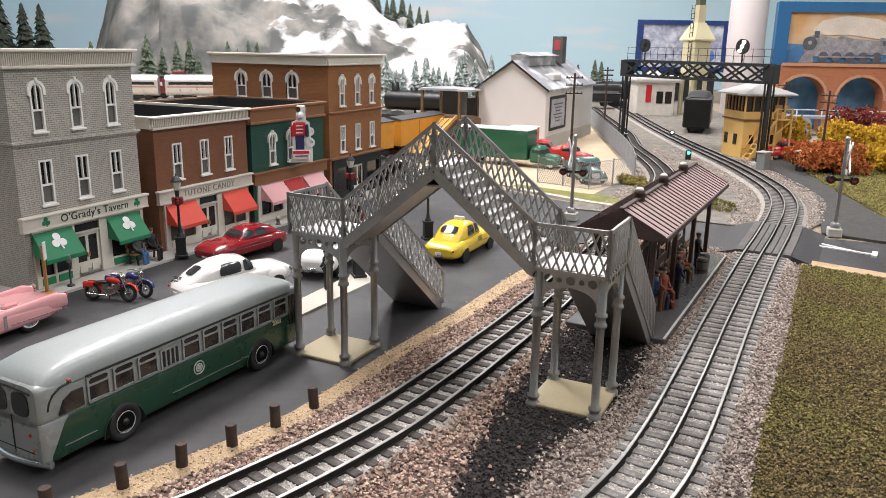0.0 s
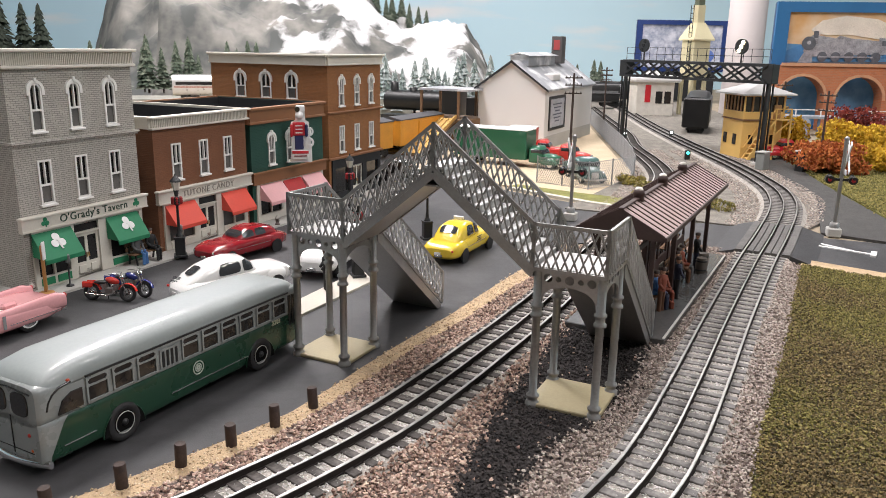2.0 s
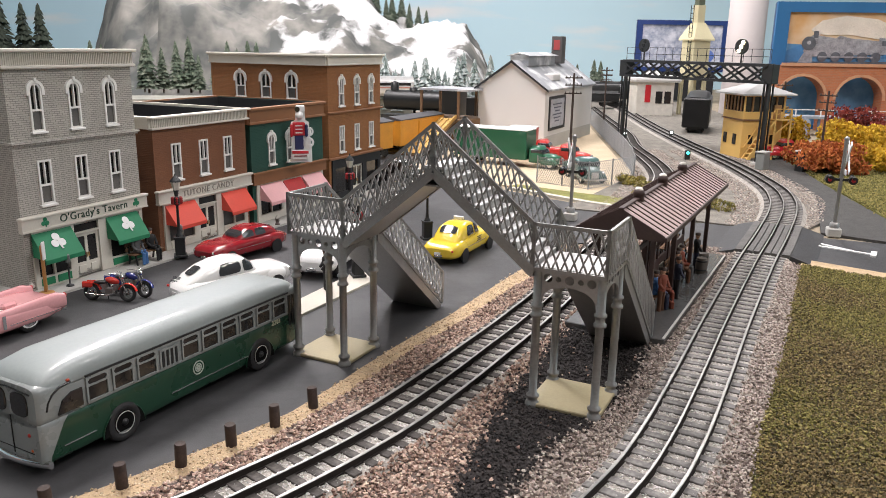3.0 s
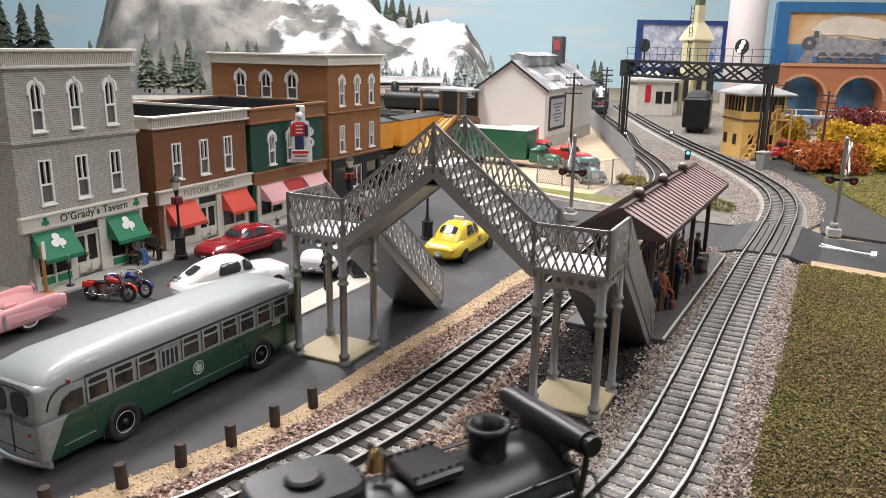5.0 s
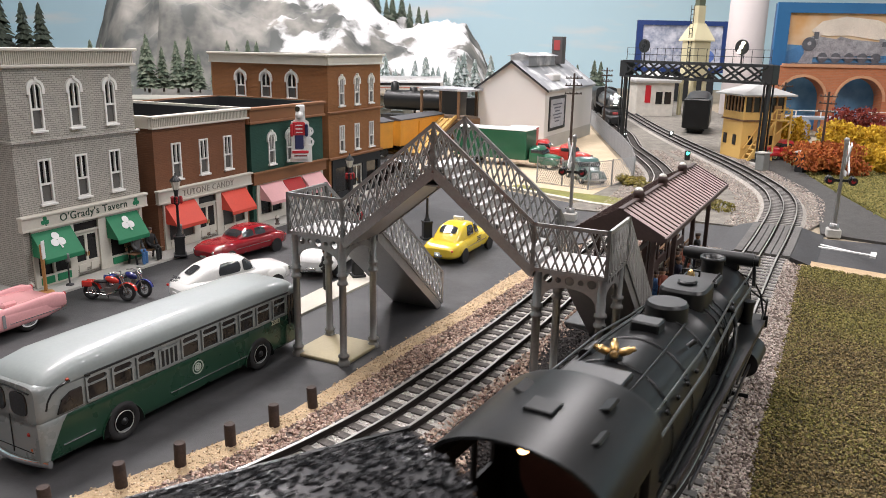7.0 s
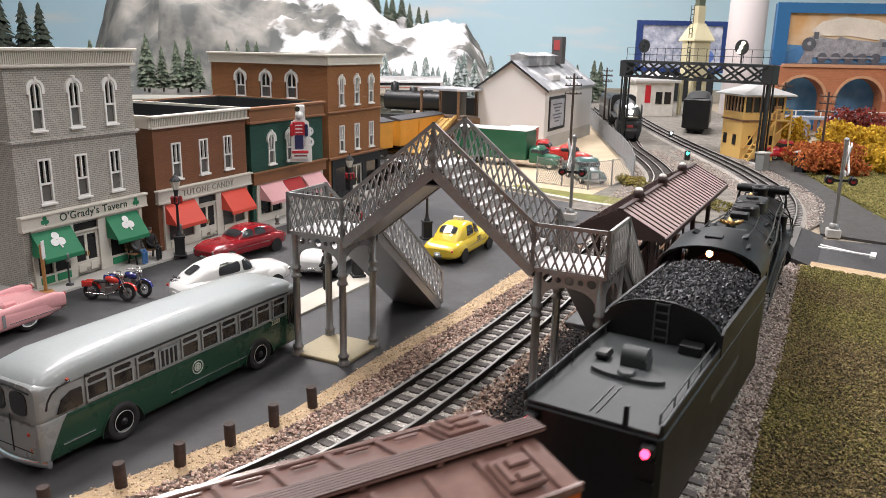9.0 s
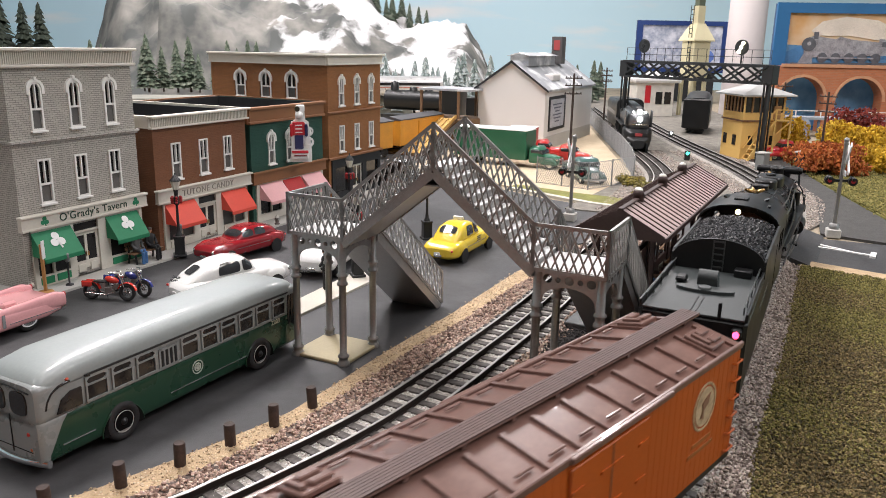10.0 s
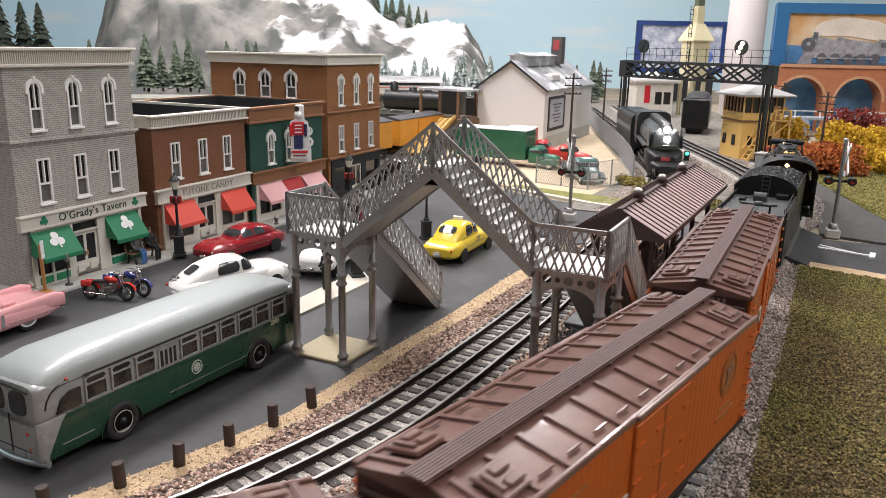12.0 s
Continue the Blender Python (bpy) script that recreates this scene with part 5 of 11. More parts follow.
def city_bus():
    t = thing("city_bus", "vintage city bus with grey-green roof and dark green sides", "bus", pose(-0.1671, 0.369, 0.0012, 0, 0, 62) @ Matrix.Translation((0, 0.0207, 0)))
    xr, xf, W = -0.046, 0.149, 0.0217

    def ring(x, sc, z0, z1, p=5.0, shift=0.0):
        return [(x, y, z) for y, z in sup(W * sc, z0, z1, p, 32)]
    low = Mb()
    ends = [(xr, 0.92), (xr + 0.0009, 0.97), (xr + 0.003, 0.993), (xr + 0.009, 1.0), (xf - 0.018, 1.0), (xf - 0.008, 0.985), (xf - 0.0025, 0.93), (xf, 0.8)]
    sweep = [[(xr + 0.004 + 0.0135 * max(0.0, (z - 0.006) / 0.0238) ** 2.2, y, z) for y, z in sup(W * 1.003, 0.006, 0.0298, 9, 32)]]
    low.loft(sweep + [[(x, y, z) for y, z in sup(W * s * 1.003, 0.006, 0.0298, 9, 32)] for x, s in [(xr + 0.02, 1.0)] + ends if x > xr + 0.012])
    part("lower_body", low, BUS_GREEN, t, "dark green lower panels")
    rear = Mb()
    rear.loft([[(x, y, z) for y, z in sup(W * s, 0.006, 0.0299, 9, 32)] for x, s in ends[:4] + [(xr + 0.019, 1.0)]])
    part("rear_panel", rear, BUS_GREY, t, "grey rear panel")
    up = Mb()
    up.loft([[(x, y, z) for y, z in sup(W * s, 0.026, 0.0475 - (1 - s) * 0.01, 7, 32)] for x, s in ends])
    part("upper_body", up, BUS_GREY, t, "grey-green window band")
    rf = Mb()
    rf.loft([[(x, y, max(z, 0.0432)) for y, z in sup(W * s * 1.004, 0.026, zt, 4.2, 32)] for x, s, zt in
             ((xr + 0.0004, 0.9, 0.0452), (xr + 0.0022, 0.955, 0.0482), (xr + 0.008, 0.98, 0.0518), (xr + 0.022, 1.0, 0.0542), (xr + 0.05, 1.0, 0.0546), (xf - 0.03, 1.0, 0.0542), (xf - 0.012, 0.97, 0.0522), (xf - 0.004, 0.88, 0.049), (xf - 0.0015, 0.76, 0.0458))])
    part("roof", rf, BUS_ROOF, t, "glossy grey-green roof")
    for s in (-1, 1):
        part("gutter", Mb().box((xr + xf) / 2 + 0.004, s * (W + 0.0003), 0.0431, xf - xr - 0.05, 0.0012, 0.001), BUS_GREY, t)
        part("window_line", Mb().box((xr + xf) / 2 + 0.006, s * (W + 0.0005), 0.0441, xf - xr - 0.04, 0.0009, 0.0009), BLACK, t)
        part("belt_strip", Mb().box((xr + xf) / 2 + 0.004, s * (W + 0.0002), 0.0296, xf - xr - 0.045, 0.0008, 0.0008), BUS_GREY, t)
        part("lower_strip", Mb().box(0.065, s * (W + 0.0002), 0.0135, 0.065, 0.0008, 0.0006), CHROME, t, "bright lower strip")
        part("lower_strip", Mb().box(-0.026, s * (W + 0.0002), 0.0135, 0.018, 0.0008, 0.0006), CHROME, t, "bright lower strip")
        xs = [-0.0135 + 0.0155 * i for i in range(10)]
        for i, x in enumerate(xs):
            if i == 3:
                g = Mb()
                g.box(x, s * (W + 0.0002), 0.0355, 0.0135, 0.0008, 0.0115)
                dr = part("louvre_panel", g, BUS_GREY, t)
                for j in range(4):
                    part("louvre", Mb().box(x - 0.0046 + j * 0.0031, s * (W + 0.0007), 0.0355, 0.0015, 0.0006, 0.009), BLACK, dr)
                continue
            fr = Mb()
            fr.plate([rect(x - 0.0066, 0.0302, x + 0.0066, 0.0428), rect(x - 0.0056, 0.0308, x + 0.0056, 0.0382)[::-1], [(x - 0.0056 + 0.0012, 0.0391), (x + 0.0044, 0.0391), (x + 0.0056, 0.0403), (x + 0.0056, 0.0411), (x + 0.0044, 0.0422), (x - 0.0044, 0.0422), (x - 0.0056, 0.0411), (x - 0.0056, 0.0403)]],
                     0.0009, Matrix.Translation((0, s * (W + 0.0001) - (0 if s > 0 else 0.0009), 0)))
            w = part("window", fr, BUS_GREY, t)
            part("pane", Mb().box(x, s * (W - 0.0002), 0.0345, 0.0114, 0.001, 0.0076), GLASS, w)
            part("pane", Mb().box(x, s * (W - 0.0002), 0.0406, 0.0114, 0.001, 0.0034), GLASS, w)
        # curved rear quarter window
        q = Mb()
        q.plate([[(-0.0365, 0.0302), (-0.0225, 0.0302), (-0.0225, 0.0395), (-0.0285, 0.0395), (-0.0335, 0.0368)]], 0.0009, Matrix.Translation((0, s * (W + 0.0001) - (0 if s > 0 else 0.0009), 0)))
        part("quarter_window", q, GLASS, t)
        for ax in (0.0, 0.106):
            # A flat near-black plate gives the deep shade of the open arch.
            ar = Mb()
            n = 14
            ar.plate([[(ax + 0.0128 * math.cos(math.pi * i / n), 0.0062 + 0.0134 * math.sin(math.pi * i / n)) for i in range(n + 1)]], 0.0008, Matrix.Translation((0, s * (W + 0.0002) - (0 if s > 0 else 0.0008), 0)))
            part("wheel_arch", ar, mat("arch_dark", (0.006, 0.006, 0.006), 0.95, spec=0.1), t)
            lip = Mb()
            lip.tube([(ax + 0.0131 * math.cos(math.pi * i / n), s * (W + 0.0004), 0.0062 + 0.0137 * math.sin(math.pi * i / n)) for i in range(n + 1)], 0.0004)
            part("arch_lip", lip, BUS_GREEN, t)
    em = Mb()
    em.plate([ring_pts(0.0535, 0.0212, 0.0042, 24), ring_pts(0.0535, 0.0212, 0.0036, 24)], 0.0003, Matrix.Translation((0, -W - 0.0004, 0)))
    for r0 in (0.0026,):
        em.plate([ring_pts(0.0535, 0.0212, r0, 20), ring_pts(0.0535, 0.0212, r0 * 0.72, 20)], 0.0003, Matrix.Translation((0, -W - 0.0004, 0)))
    for a in range(6):
        x, z = 0.0535 + 0.0009 * math.cos(a * 1.047), 0.0212 + 0.0009 * math.sin(a * 1.047)
        em.plate([ring_pts(x, z, 0.0007, 8)], 0.0003, Matrix.Translation((0, -W - 0.0004, 0)))
    part("emblem", em, mat("emblem_pale", (0.5, 0.55, 0.48), 0.5), t, "pale round emblem")
    text_part(t, "2203", 0.0042, pose(0.1225, -W - 0.0004, 0.0272, 90, 0, 0), mat("marking_gold", (0.6, 0.6, 0.45), 0.5))
    # rear: two windows, lamps, bumper
    for s in (-1, 1):
        part("rear_window", Mb().loft([[(xr + x, s * 0.0082 + y, z) for y, z in sup(0.0062 * k, 0.0308, 0.0428, 3.6, 24)] for x, k in ((0.003, 1.0), (-0.0004, 1.0), (-0.0007, 0.94))], smooth=False), GLASS, t)
        part("tail_lamp", Mb().ball((xr + 0.0004, s * 0.0128, 0.0215), 0.0012), mat("tail_red", (0.45, 0.03, 0.02), 0.3), t, "red tail lamp")
        part("tail_lamp", Mb().ball((xr + 0.0006, s * 0.0138, 0.0135), 0.0011), mat("tail_amber", (0.5, 0.1, 0.02), 0.3), t, "amber tail lamp")
        part("marker_lamp", Mb().ball((xr + 0.017, s * 0.0212, 0.0456), 0.0011, sz=0.7), mat("marker_red", (0.4, 0.05, 0.02), 0.3), t, "amber roof marker")
    # Dark tubes draw the roof's crease across the rear and round the corner.
    part("rear_window_ledge", Mb().tube([(xr - 0.0004, 0.017 * (k / 6 - 1), 0.0446 - 0.0011 * abs(k / 6 - 1)) for k in range(13)], 0.0004), GLASS, t, "thin dark line of the roof crease over the rear windows")
    part("side_moulding", Mb().tube([(xr + 0.018, -W - 0.0002, 0.0446), (xr + 0.012, -W - 0.0001, 0.0438), (xr + 0.008, -W * 0.995, 0.0415), (xr + 0.0055, -W * 0.985, 0.0378), (xr + 0.0045, -W * 0.985, 0.034)], 0.0006), GLASS, t, "dark curved line of the roof crease at the rear corner")
    part("rear_door_seam", Mb().box(xr - 0.0001, 0, 0.0195, 0.0006, 0.0005, 0.02), GLASS, t)
    part("panel_seam", Mb().box(xr + 0.0001, 0, 0.0122, 0.0006, 0.03, 0.0004), GLASS, t)
    bm = Mb()
    bm.loft([[(xr - 0.0016 + 0.9 * abs(y) ** 2.0 * 9 + 0.0014 * math.cos(a), y, 0.0072 + 0.0022 * math.sin(a)) for a in [0.785 * k for k in range(8)]] for y in [0.0228 * (k / 6 - 1) for k in range(13)]])
    part("rear_bumper", bm, CHROME, t, "pale chrome rear bumper")
    bm = Mb()
    bm.loft([[(xf + 0.0012 - 0.9 * abs(y) ** 2.0 * 9 + 0.0012 * math.cos(a), y, 0.0075 + 0.0018 * math.sin(a)) for a in [0.785 * k for k in range(8)]] for y in [0.0212 * (k / 6 - 1) for k in range(13)]])
    part("front_bumper", bm, CHROME, t)
    part("windscreen", Mb().box(xf - 0.0008, 0, 0.0355, 0.0016, 0.031, 0.0105, b=0.002), GLASS, t)
    for i in range(3):
        part("door_pane", Mb().box(xf - 0.0125 + i * 0.0034, -W * 0.992, 0.0315, 0.0022, 0.0016, 0.0205, b=0.0003), GLASS, t)
    ty, hub, ww = wheel_meshes(0.0107, 0.006)
    tm, hm = ty.mesh("tyre"), hub.mesh("rim")
    for ax in (0.0, 0.106):
        for s in (-1, 1):
            w = part("wheel", tm, RUBBER, t, m=Matrix.Translation((ax, s * 0.0198, 0.0107)))
            part("rim", hm, mat("rim_grey", (0.3, 0.31, 0.31), 0.4, 0.3), w)
            part("hub", Mb().ball((0, s * 0.0022, 0), 0.0022), BLACK, w)
            part("rim_ring", Mb().tube([(0.0058 * math.cos(k * 0.2618), s * 0.0031, 0.0058 * math.sin(k * 0.2618)) for k in range(25)], 0.00022), mat("ring_pale", (0.5, 0.5, 0.48), 0.4), w, "thin pale wheel ring")
    return t


city_bus()


def motorcycle(m, col, label):
    t = thing("motorcycle", label, "motorcycle", m, "parked motorcycles")
    pm = paint("cycle_paint", col, 0.2)
    for x in (-0.0165, 0.0185):
        w = Mb().lathe([(0.0052, -0.0012), (0.0064, -0.0016), (0.0078, -0.0012), (0.0082, 0), (0.0078, 0.0012), (0.0064, 0.0016), (0.0052, 0.0012), (0.0052, -0.0012)], 20, Matrix.Translation((x, 0, 0.0082)) @ pose(0, 0, 0, 90), caps=False)
        wh = part("wheel", w, RUBBER, t)
        sp = Mb()
        for a in range(8):
            sp.rod((x, 0, 0.0082), (x + 0.0054 * math.cos(a * 0.785), 0, 0.0082 + 0.0054 * math.sin(a * 0.785)), 0.00025, 4)
        sp.lathe([(0.0018, -0.0012), (0.0018, 0.0012)], 10, Matrix.Translation((x, 0, 0.0082)) @ pose(0, 0, 0, 90))
        part("spokes", sp, CHROME, wh)
        fd = Mb()
        fd.loft([[(x + r * math.cos(a), y, 0.0082 + r * math.sin(a)) for r, y in ((0.0089, -0.0022), (0.0096, -0.0015), (0.0098, 0), (0.0096, 0.0015), (0.0089, 0.0022), (0.0089, 0.0))] for a in [radians(15 + i * 16) for i in range(10)]])
        part("mudguard", fd, pm, t)
    part("tank", Mb().ball((0, 0, 0), 0.0055, Matrix.Translation((0.0035, 0, 0.0195)) @ pose(0, 0, 0, 0, 12) @ Matrix.Diagonal((1.3, 0.55, 0.6, 1))), pm, t)
    part("saddle", Mb().ball((0, 0, 0), 0.005, Matrix.Translation((-0.0075, 0, 0.0175)) @ Matrix.Diagonal((1.5, 0.65, 0.35, 1))), BLACK, t)
    for s in (-1, 1):
        part("pannier", Mb().box(-0.019, s * 0.004, 0.0155, 0.01, 0.003, 0.0055, b=0.001), pm, t)
        ex = Mb()
        ex.tube([(0.006, s * 0.003, 0.008), (0.0, s * 0.0042, 0.006), (-0.02, s * 0.0046, 0.0072)], 0.0009)
        part("exhaust", ex, CHROME, t)
        fk = Mb()
        fk.rod((0.0185, s * 0.0018, 0.0082), (0.0115, s * 0.0018, 0.024), 0.0006, 6)
        part("fork", fk, CHROME, t)
        hb = Mb()
        hb.tube([(0.0115, 0, 0.0245), (0.0095, s * 0.005, 0.027), (0.004, s * 0.0075, 0.0265)], 0.0005)
        part("handlebar", hb, CHROME, t)
    en = Mb()
    en.box(0.001, 0, 0.0098, 0.008, 0.0052, 0.006, b=0.0008)
    for a in (-18, 22):
        en.box(0, 0, 0.0145, 0.0035, 0.0042, 0.0055, Matrix.Translation((0.0015, 0, 0)) @ pose(0, 0, 0, 0, a))
    part("engine", en, mat("engine_metal", (0.22, 0.21, 0.2), 0.35, 0.8), t)
    part("headlamp", Mb().ball((0.0135, 0, 0.0235), 0.002), CHROME, t)
    st = Mb()
    st.rod((-0.002, 0.002, 0.007), (-0.004, 0.0065, 0.0), 0.0005, 5)
    part("side_stand", st, BLACK, t)
    return t


motorcycle(pose(-0.2695, 0.5925, 0.0012, -8, 0, -6) @ Matrix.Diagonal((0.87, 0.87, 0.87, 1)), (0.5, 0.03, 0.02), "red motorcycle with chrome exhaust leaning on its stand")
motorcycle(pose(-0.2595, 0.606, 0.0012, -8, 0, -16) @ Matrix.Diagonal((0.87, 0.87, 0.87, 1)), (0.02, 0.03, 0.16), "dark blue motorcycle with chrome forks leaning on its stand")


# ---- street furniture ----
LAMP_GLASS = mat("lamp_glass", (0.6, 0.58, 0.5), 0.2, var=0.05)
WREATH = mat("red_box", (0.3, 0.012, 0.015), 0.5)


def street_lamp(x, y, z, rz):
    t = thing("street_lamp", "black cast street lamp with a red signal box", "street lamp", pose(x, y, z, 0, 0, rz), "street lamps")
    b = Mb()
    b.box(0, 0, 0.0012, 0.0125, 0.0125, 0.0024, b=0.0004)
    b.box(0, 0, 0.0105, 0.0095, 0.0095, 0.017, b=0.0006)
    b.box(0, 0, 0.0195, 0.0108, 0.0108, 0.0018, b=0.0005)
    part("pedestal", b, BLACK, t)
    p = Mb().lathe([(0.0036, 0.02), (0.003, 0.0225), (0.0019, 0.024), (0.0019, 0.026), (0.0014, 0.029), (0.0012, 0.05), (0.0019, 0.0508), (0.0019, 0.052), (0.0011, 0.0532), (0.001, 0.0535), (0.0022, 0.0635), (0.0026, 0.0655)], 14)
    part("post", p, BLACK, t)
    part("lantern", Mb().lathe([(0.0026, 0.0655), (0.0048, 0.0735)], 6, smooth=False), LAMP_GLASS, t, "frosted lantern")
    part("lantern_cap", Mb().lathe([(0.0056, 0.0735), (0.0046, 0.0752), (0.002, 0.0782), (0.0008, 0.0792), (0.0008, 0.0812)], 6, smooth=False), BLACK, t)
    w = Mb()
    w.box(0, -0.0032, 0.0555, 0.0052, 0.0046, 0.0082, b=0.001)
    sb = part("signal_box", w, BLACK, t)
    for a in range(3):
        part("lens_hood", Mb().ball((0, -0.0055, 0.0532 + 0.0025 * a), 0.0013), WREATH, sb)
    for s in (-1, 1):
        part("side_box", Mb().box(s * 0.0036, 0, 0.0555, 0.0036, 0.0046, 0.0072, b=0.001), WREATH, t, "red signal face")
    return t


street_lamp(-0.2542, 0.722, 0.0034, 20), street_lamp(-0.0755, 0.666, 0.0032, 20), street_lamp(-0.0168, 0.8164, 0.0012, 20), street_lamp(-0.1076, 0.8781, 0.0034, 20)


def figure(m, coat, legs, seated=False, label="", h=0.036):
    """A painted model figure as one plain shape."""
    mb = Mb()
    skin_z = h - 0.004
    if seated:
        mb.box(0.004, 0.0018, 0.0125, 0.011, 0.003, 0.0034, b=0.001)
        mb.box(0.004, -0.0018, 0.0125, 0.011, 0.003, 0.0034, b=0.001)
        mb.box(0.0095, 0.002, 0.006, 0.0032, 0.003, 0.012, b=0.001)
        mb.box(0.0105, -0.002, 0.006, 0.0032, 0.003, 0.012, b=0.001)
        body0, off = 0.011, 0.0
    else:
        mb.loft([[(x, 0.0019 + y, z) for x, y in ring_pts(0, 0, r, 8)] for z, r in ((0, 0.0018), (0.008, 0.0017), (0.017, 0.0022))])
        mb.loft([[(x, -0.0019 + y, z) for x, y in ring_pts(0, 0, r, 8)] for z, r in ((0, 0.0018), (0.008, 0.0017), (0.017, 0.0022))])
        body0 = 0.016
    top = body0 + 0.0135
    mb.loft([[(x * 0.7, y, z) for x, y in ring_pts(0, 0, r, 12)] for z, r in ((body0, 0.0038), (body0 + 0.004, 0.0035), (body0 + 0.0095, 0.0046), (top - 0.001, 0.004), (top, 0.0015), (top + 0.001, 0.0012))])
    for s in (-1, 1):
        mb.tube([(0, s * 0.0045, top - 0.002), (0.001, s * 0.0056, top - 0.007), (0.004, s * 0.004, top - 0.0105)], 0.0013)
    mb.ball((0, 0, top + 0.0028), 0.0022, sz=1.25)
    mb.lathe([(0.0024, top + 0.0035), (0.0024, top + 0.0055), (0.0012, top + 0.0058)], 10)
    ob = part("figurine", mb, None)
    me = ob.data
    for mt in (coat, legs, SKIN, HAT):
        me.materials.append(mt)
    for p in me.polygons:
        z = p.center.z
        p.material_index = 3 if z > top + 0.0034 else 2 if z > top - 0.0002 else 0 if z > body0 - 0.0005 and not (seated and p.center.x > 0.0042 and z < body0 + 0.004) else 1
    ob.matrix_world = m
    return tagged(ob, label, "figurine")


SKIN = mat("painted_skin", (0.4, 0.22, 0.14), 0.6)
HAT = mat("hat_brown", (0.05, 0.03, 0.022), 0.7)
C = {n: mat("cloth_" + n, c, 0.75, var=0.12) for n, c in dict(navy=(0.02, 0.025, 0.05), blue=(0.06, 0.16, 0.36), brown=(0.11, 0.05, 0.025), rust=(0.19, 0.045, 0.022), grey=(0.1, 0.1, 0.1), black=(0.014, 0.014, 0.015), tan=(0.32, 0.22, 0.13), white=(0.6, 0.6, 0.58)).items()}


def bench(m, label="dark slatted street bench"):
    t = thing("bench", label, "bench", m)
    for i in range(3):
        part("slat", Mb().box(-0.003 + i * 0.0034, 0, 0.0102, 0.0028, 0.036, 0.0009, b=0.0002), WOOD, t)
    for i in range(2):
        part("back_slat", Mb().box(-0.0058 - i * 0.0006, 0, 0.014 + i * 0.0042, 0.0009, 0.036, 0.0032, b=0.0002), WOOD, t)
    for s in (-1, 1):
        lg = Mb()
        lg.bar((0.0045, s * 0.0145, 0), (0.003, s * 0.0145, 0.0098), 0.0012, 0.0014)
        lg.bar((-0.006, s * 0.0145, 0), (-0.004, s * 0.0145, 0.0098), 0.0012, 0.0014)
        lg.bar((-0.0045, s * 0.0145, 0.0095), (-0.0072, s * 0.0145, 0.0202), 0.0012, 0.0014)
        part("leg_frame", lg, BLACK, t)
    return t


BM = on_front(0.107, 0.0125, 0.0034, -90)
bench(BM)
figure(BM @ pose(-0.001, -0.009, 0.0005), C["grey"], C["blue"], True, "seated painted figurine in grey jacket and blue trousers")
figure(BM @ pose(-0.001, 0.008, 0.0005), C["black"], C["black"], True, "seated painted figurine in black on the bench")
figure(pose(-0.0985, 0.626, 0.0032, 0, 0, 200), C["black"], C["black"], False, "standing painted figurine in dark clothes on the island")


def parking_meter(m):
    t = thing("parking_meter", "grey parking meter on a thin post", "parking meter", m, "parking meters")
    part("post", Mb().lathe([(0.0034, 0), (0.003, 0.0012), (0.0008, 0.002), (0.0007, 0.02)], 10), BLACK, t)
    hd = Mb()
    hd.box(0, 0, 0.0232, 0.0032, 0.0042, 0.006, b=0.001)
    hd.ball((0, 0, 0.0262), 0.0021)
    part("meter_head", hd, mat("meter_grey", (0.22, 0.23, 0.23), 0.4, 0.5), t)
    return t


parking_meter(on_front(0.021, 0.015, 0.0034, 0)), parking_meter(on_front(0.148, 0.018, 0.0034, 0))


def bus_stop():
    t = thing("bus_stop_sign", "white sign board on an orange post with round foot", "sign", on_front(-0.003, 0.0165, 0.0034, 30))
    w = mat("orange_wood", (0.42, 0.2, 0.06), 0.6)
    part("foot", Mb().lathe([(0.0065, 0), (0.006, 0.0014), (0.002, 0.002)], 18), w, t)
    part("post", Mb().box(0, 0, 0.021, 0.0022, 0.0022, 0.04), w, t)
    part("board", Mb().box(0, -0.0014, 0.0365, 0.0052, 0.001, 0.015, b=0.0003), WHITE, t)
    return t


bus_stop()


def hydrant(m):
    t = thing("fire_hydrant", "small grey fire hydrant with pale cap", "hydrant", m)
    part("barrel", Mb().lathe([(0.003, 0), (0.003, 0.0009), (0.0019, 0.0014), (0.0019, 0.0062), (0.0026, 0.0066), (0.0026, 0.0074)], 12), mat("hydrant_brown", (0.12, 0.09, 0.08), 0.5), t)
    part("bonnet", Mb().lathe([(0.0026, 0.0074), (0.0022, 0.0092), (0.0008, 0.0102), (0.0006, 0.0112)], 12), mat("hydrant_cap", (0.5, 0.47, 0.42), 0.5), t)
    for s in (-1, 1):
        part("outlet", Mb().rod((0, 0, 0.0052), (0, s * 0.0032, 0.0052), 0.0009), mat("hydrant_cap2", (0.42, 0.4, 0.36), 0.5), t)
    return t


hydrant(on_front(-0.012, 0.012, 0.0034)), hydrant(on_front(0.292, 0.024, 0.0034))


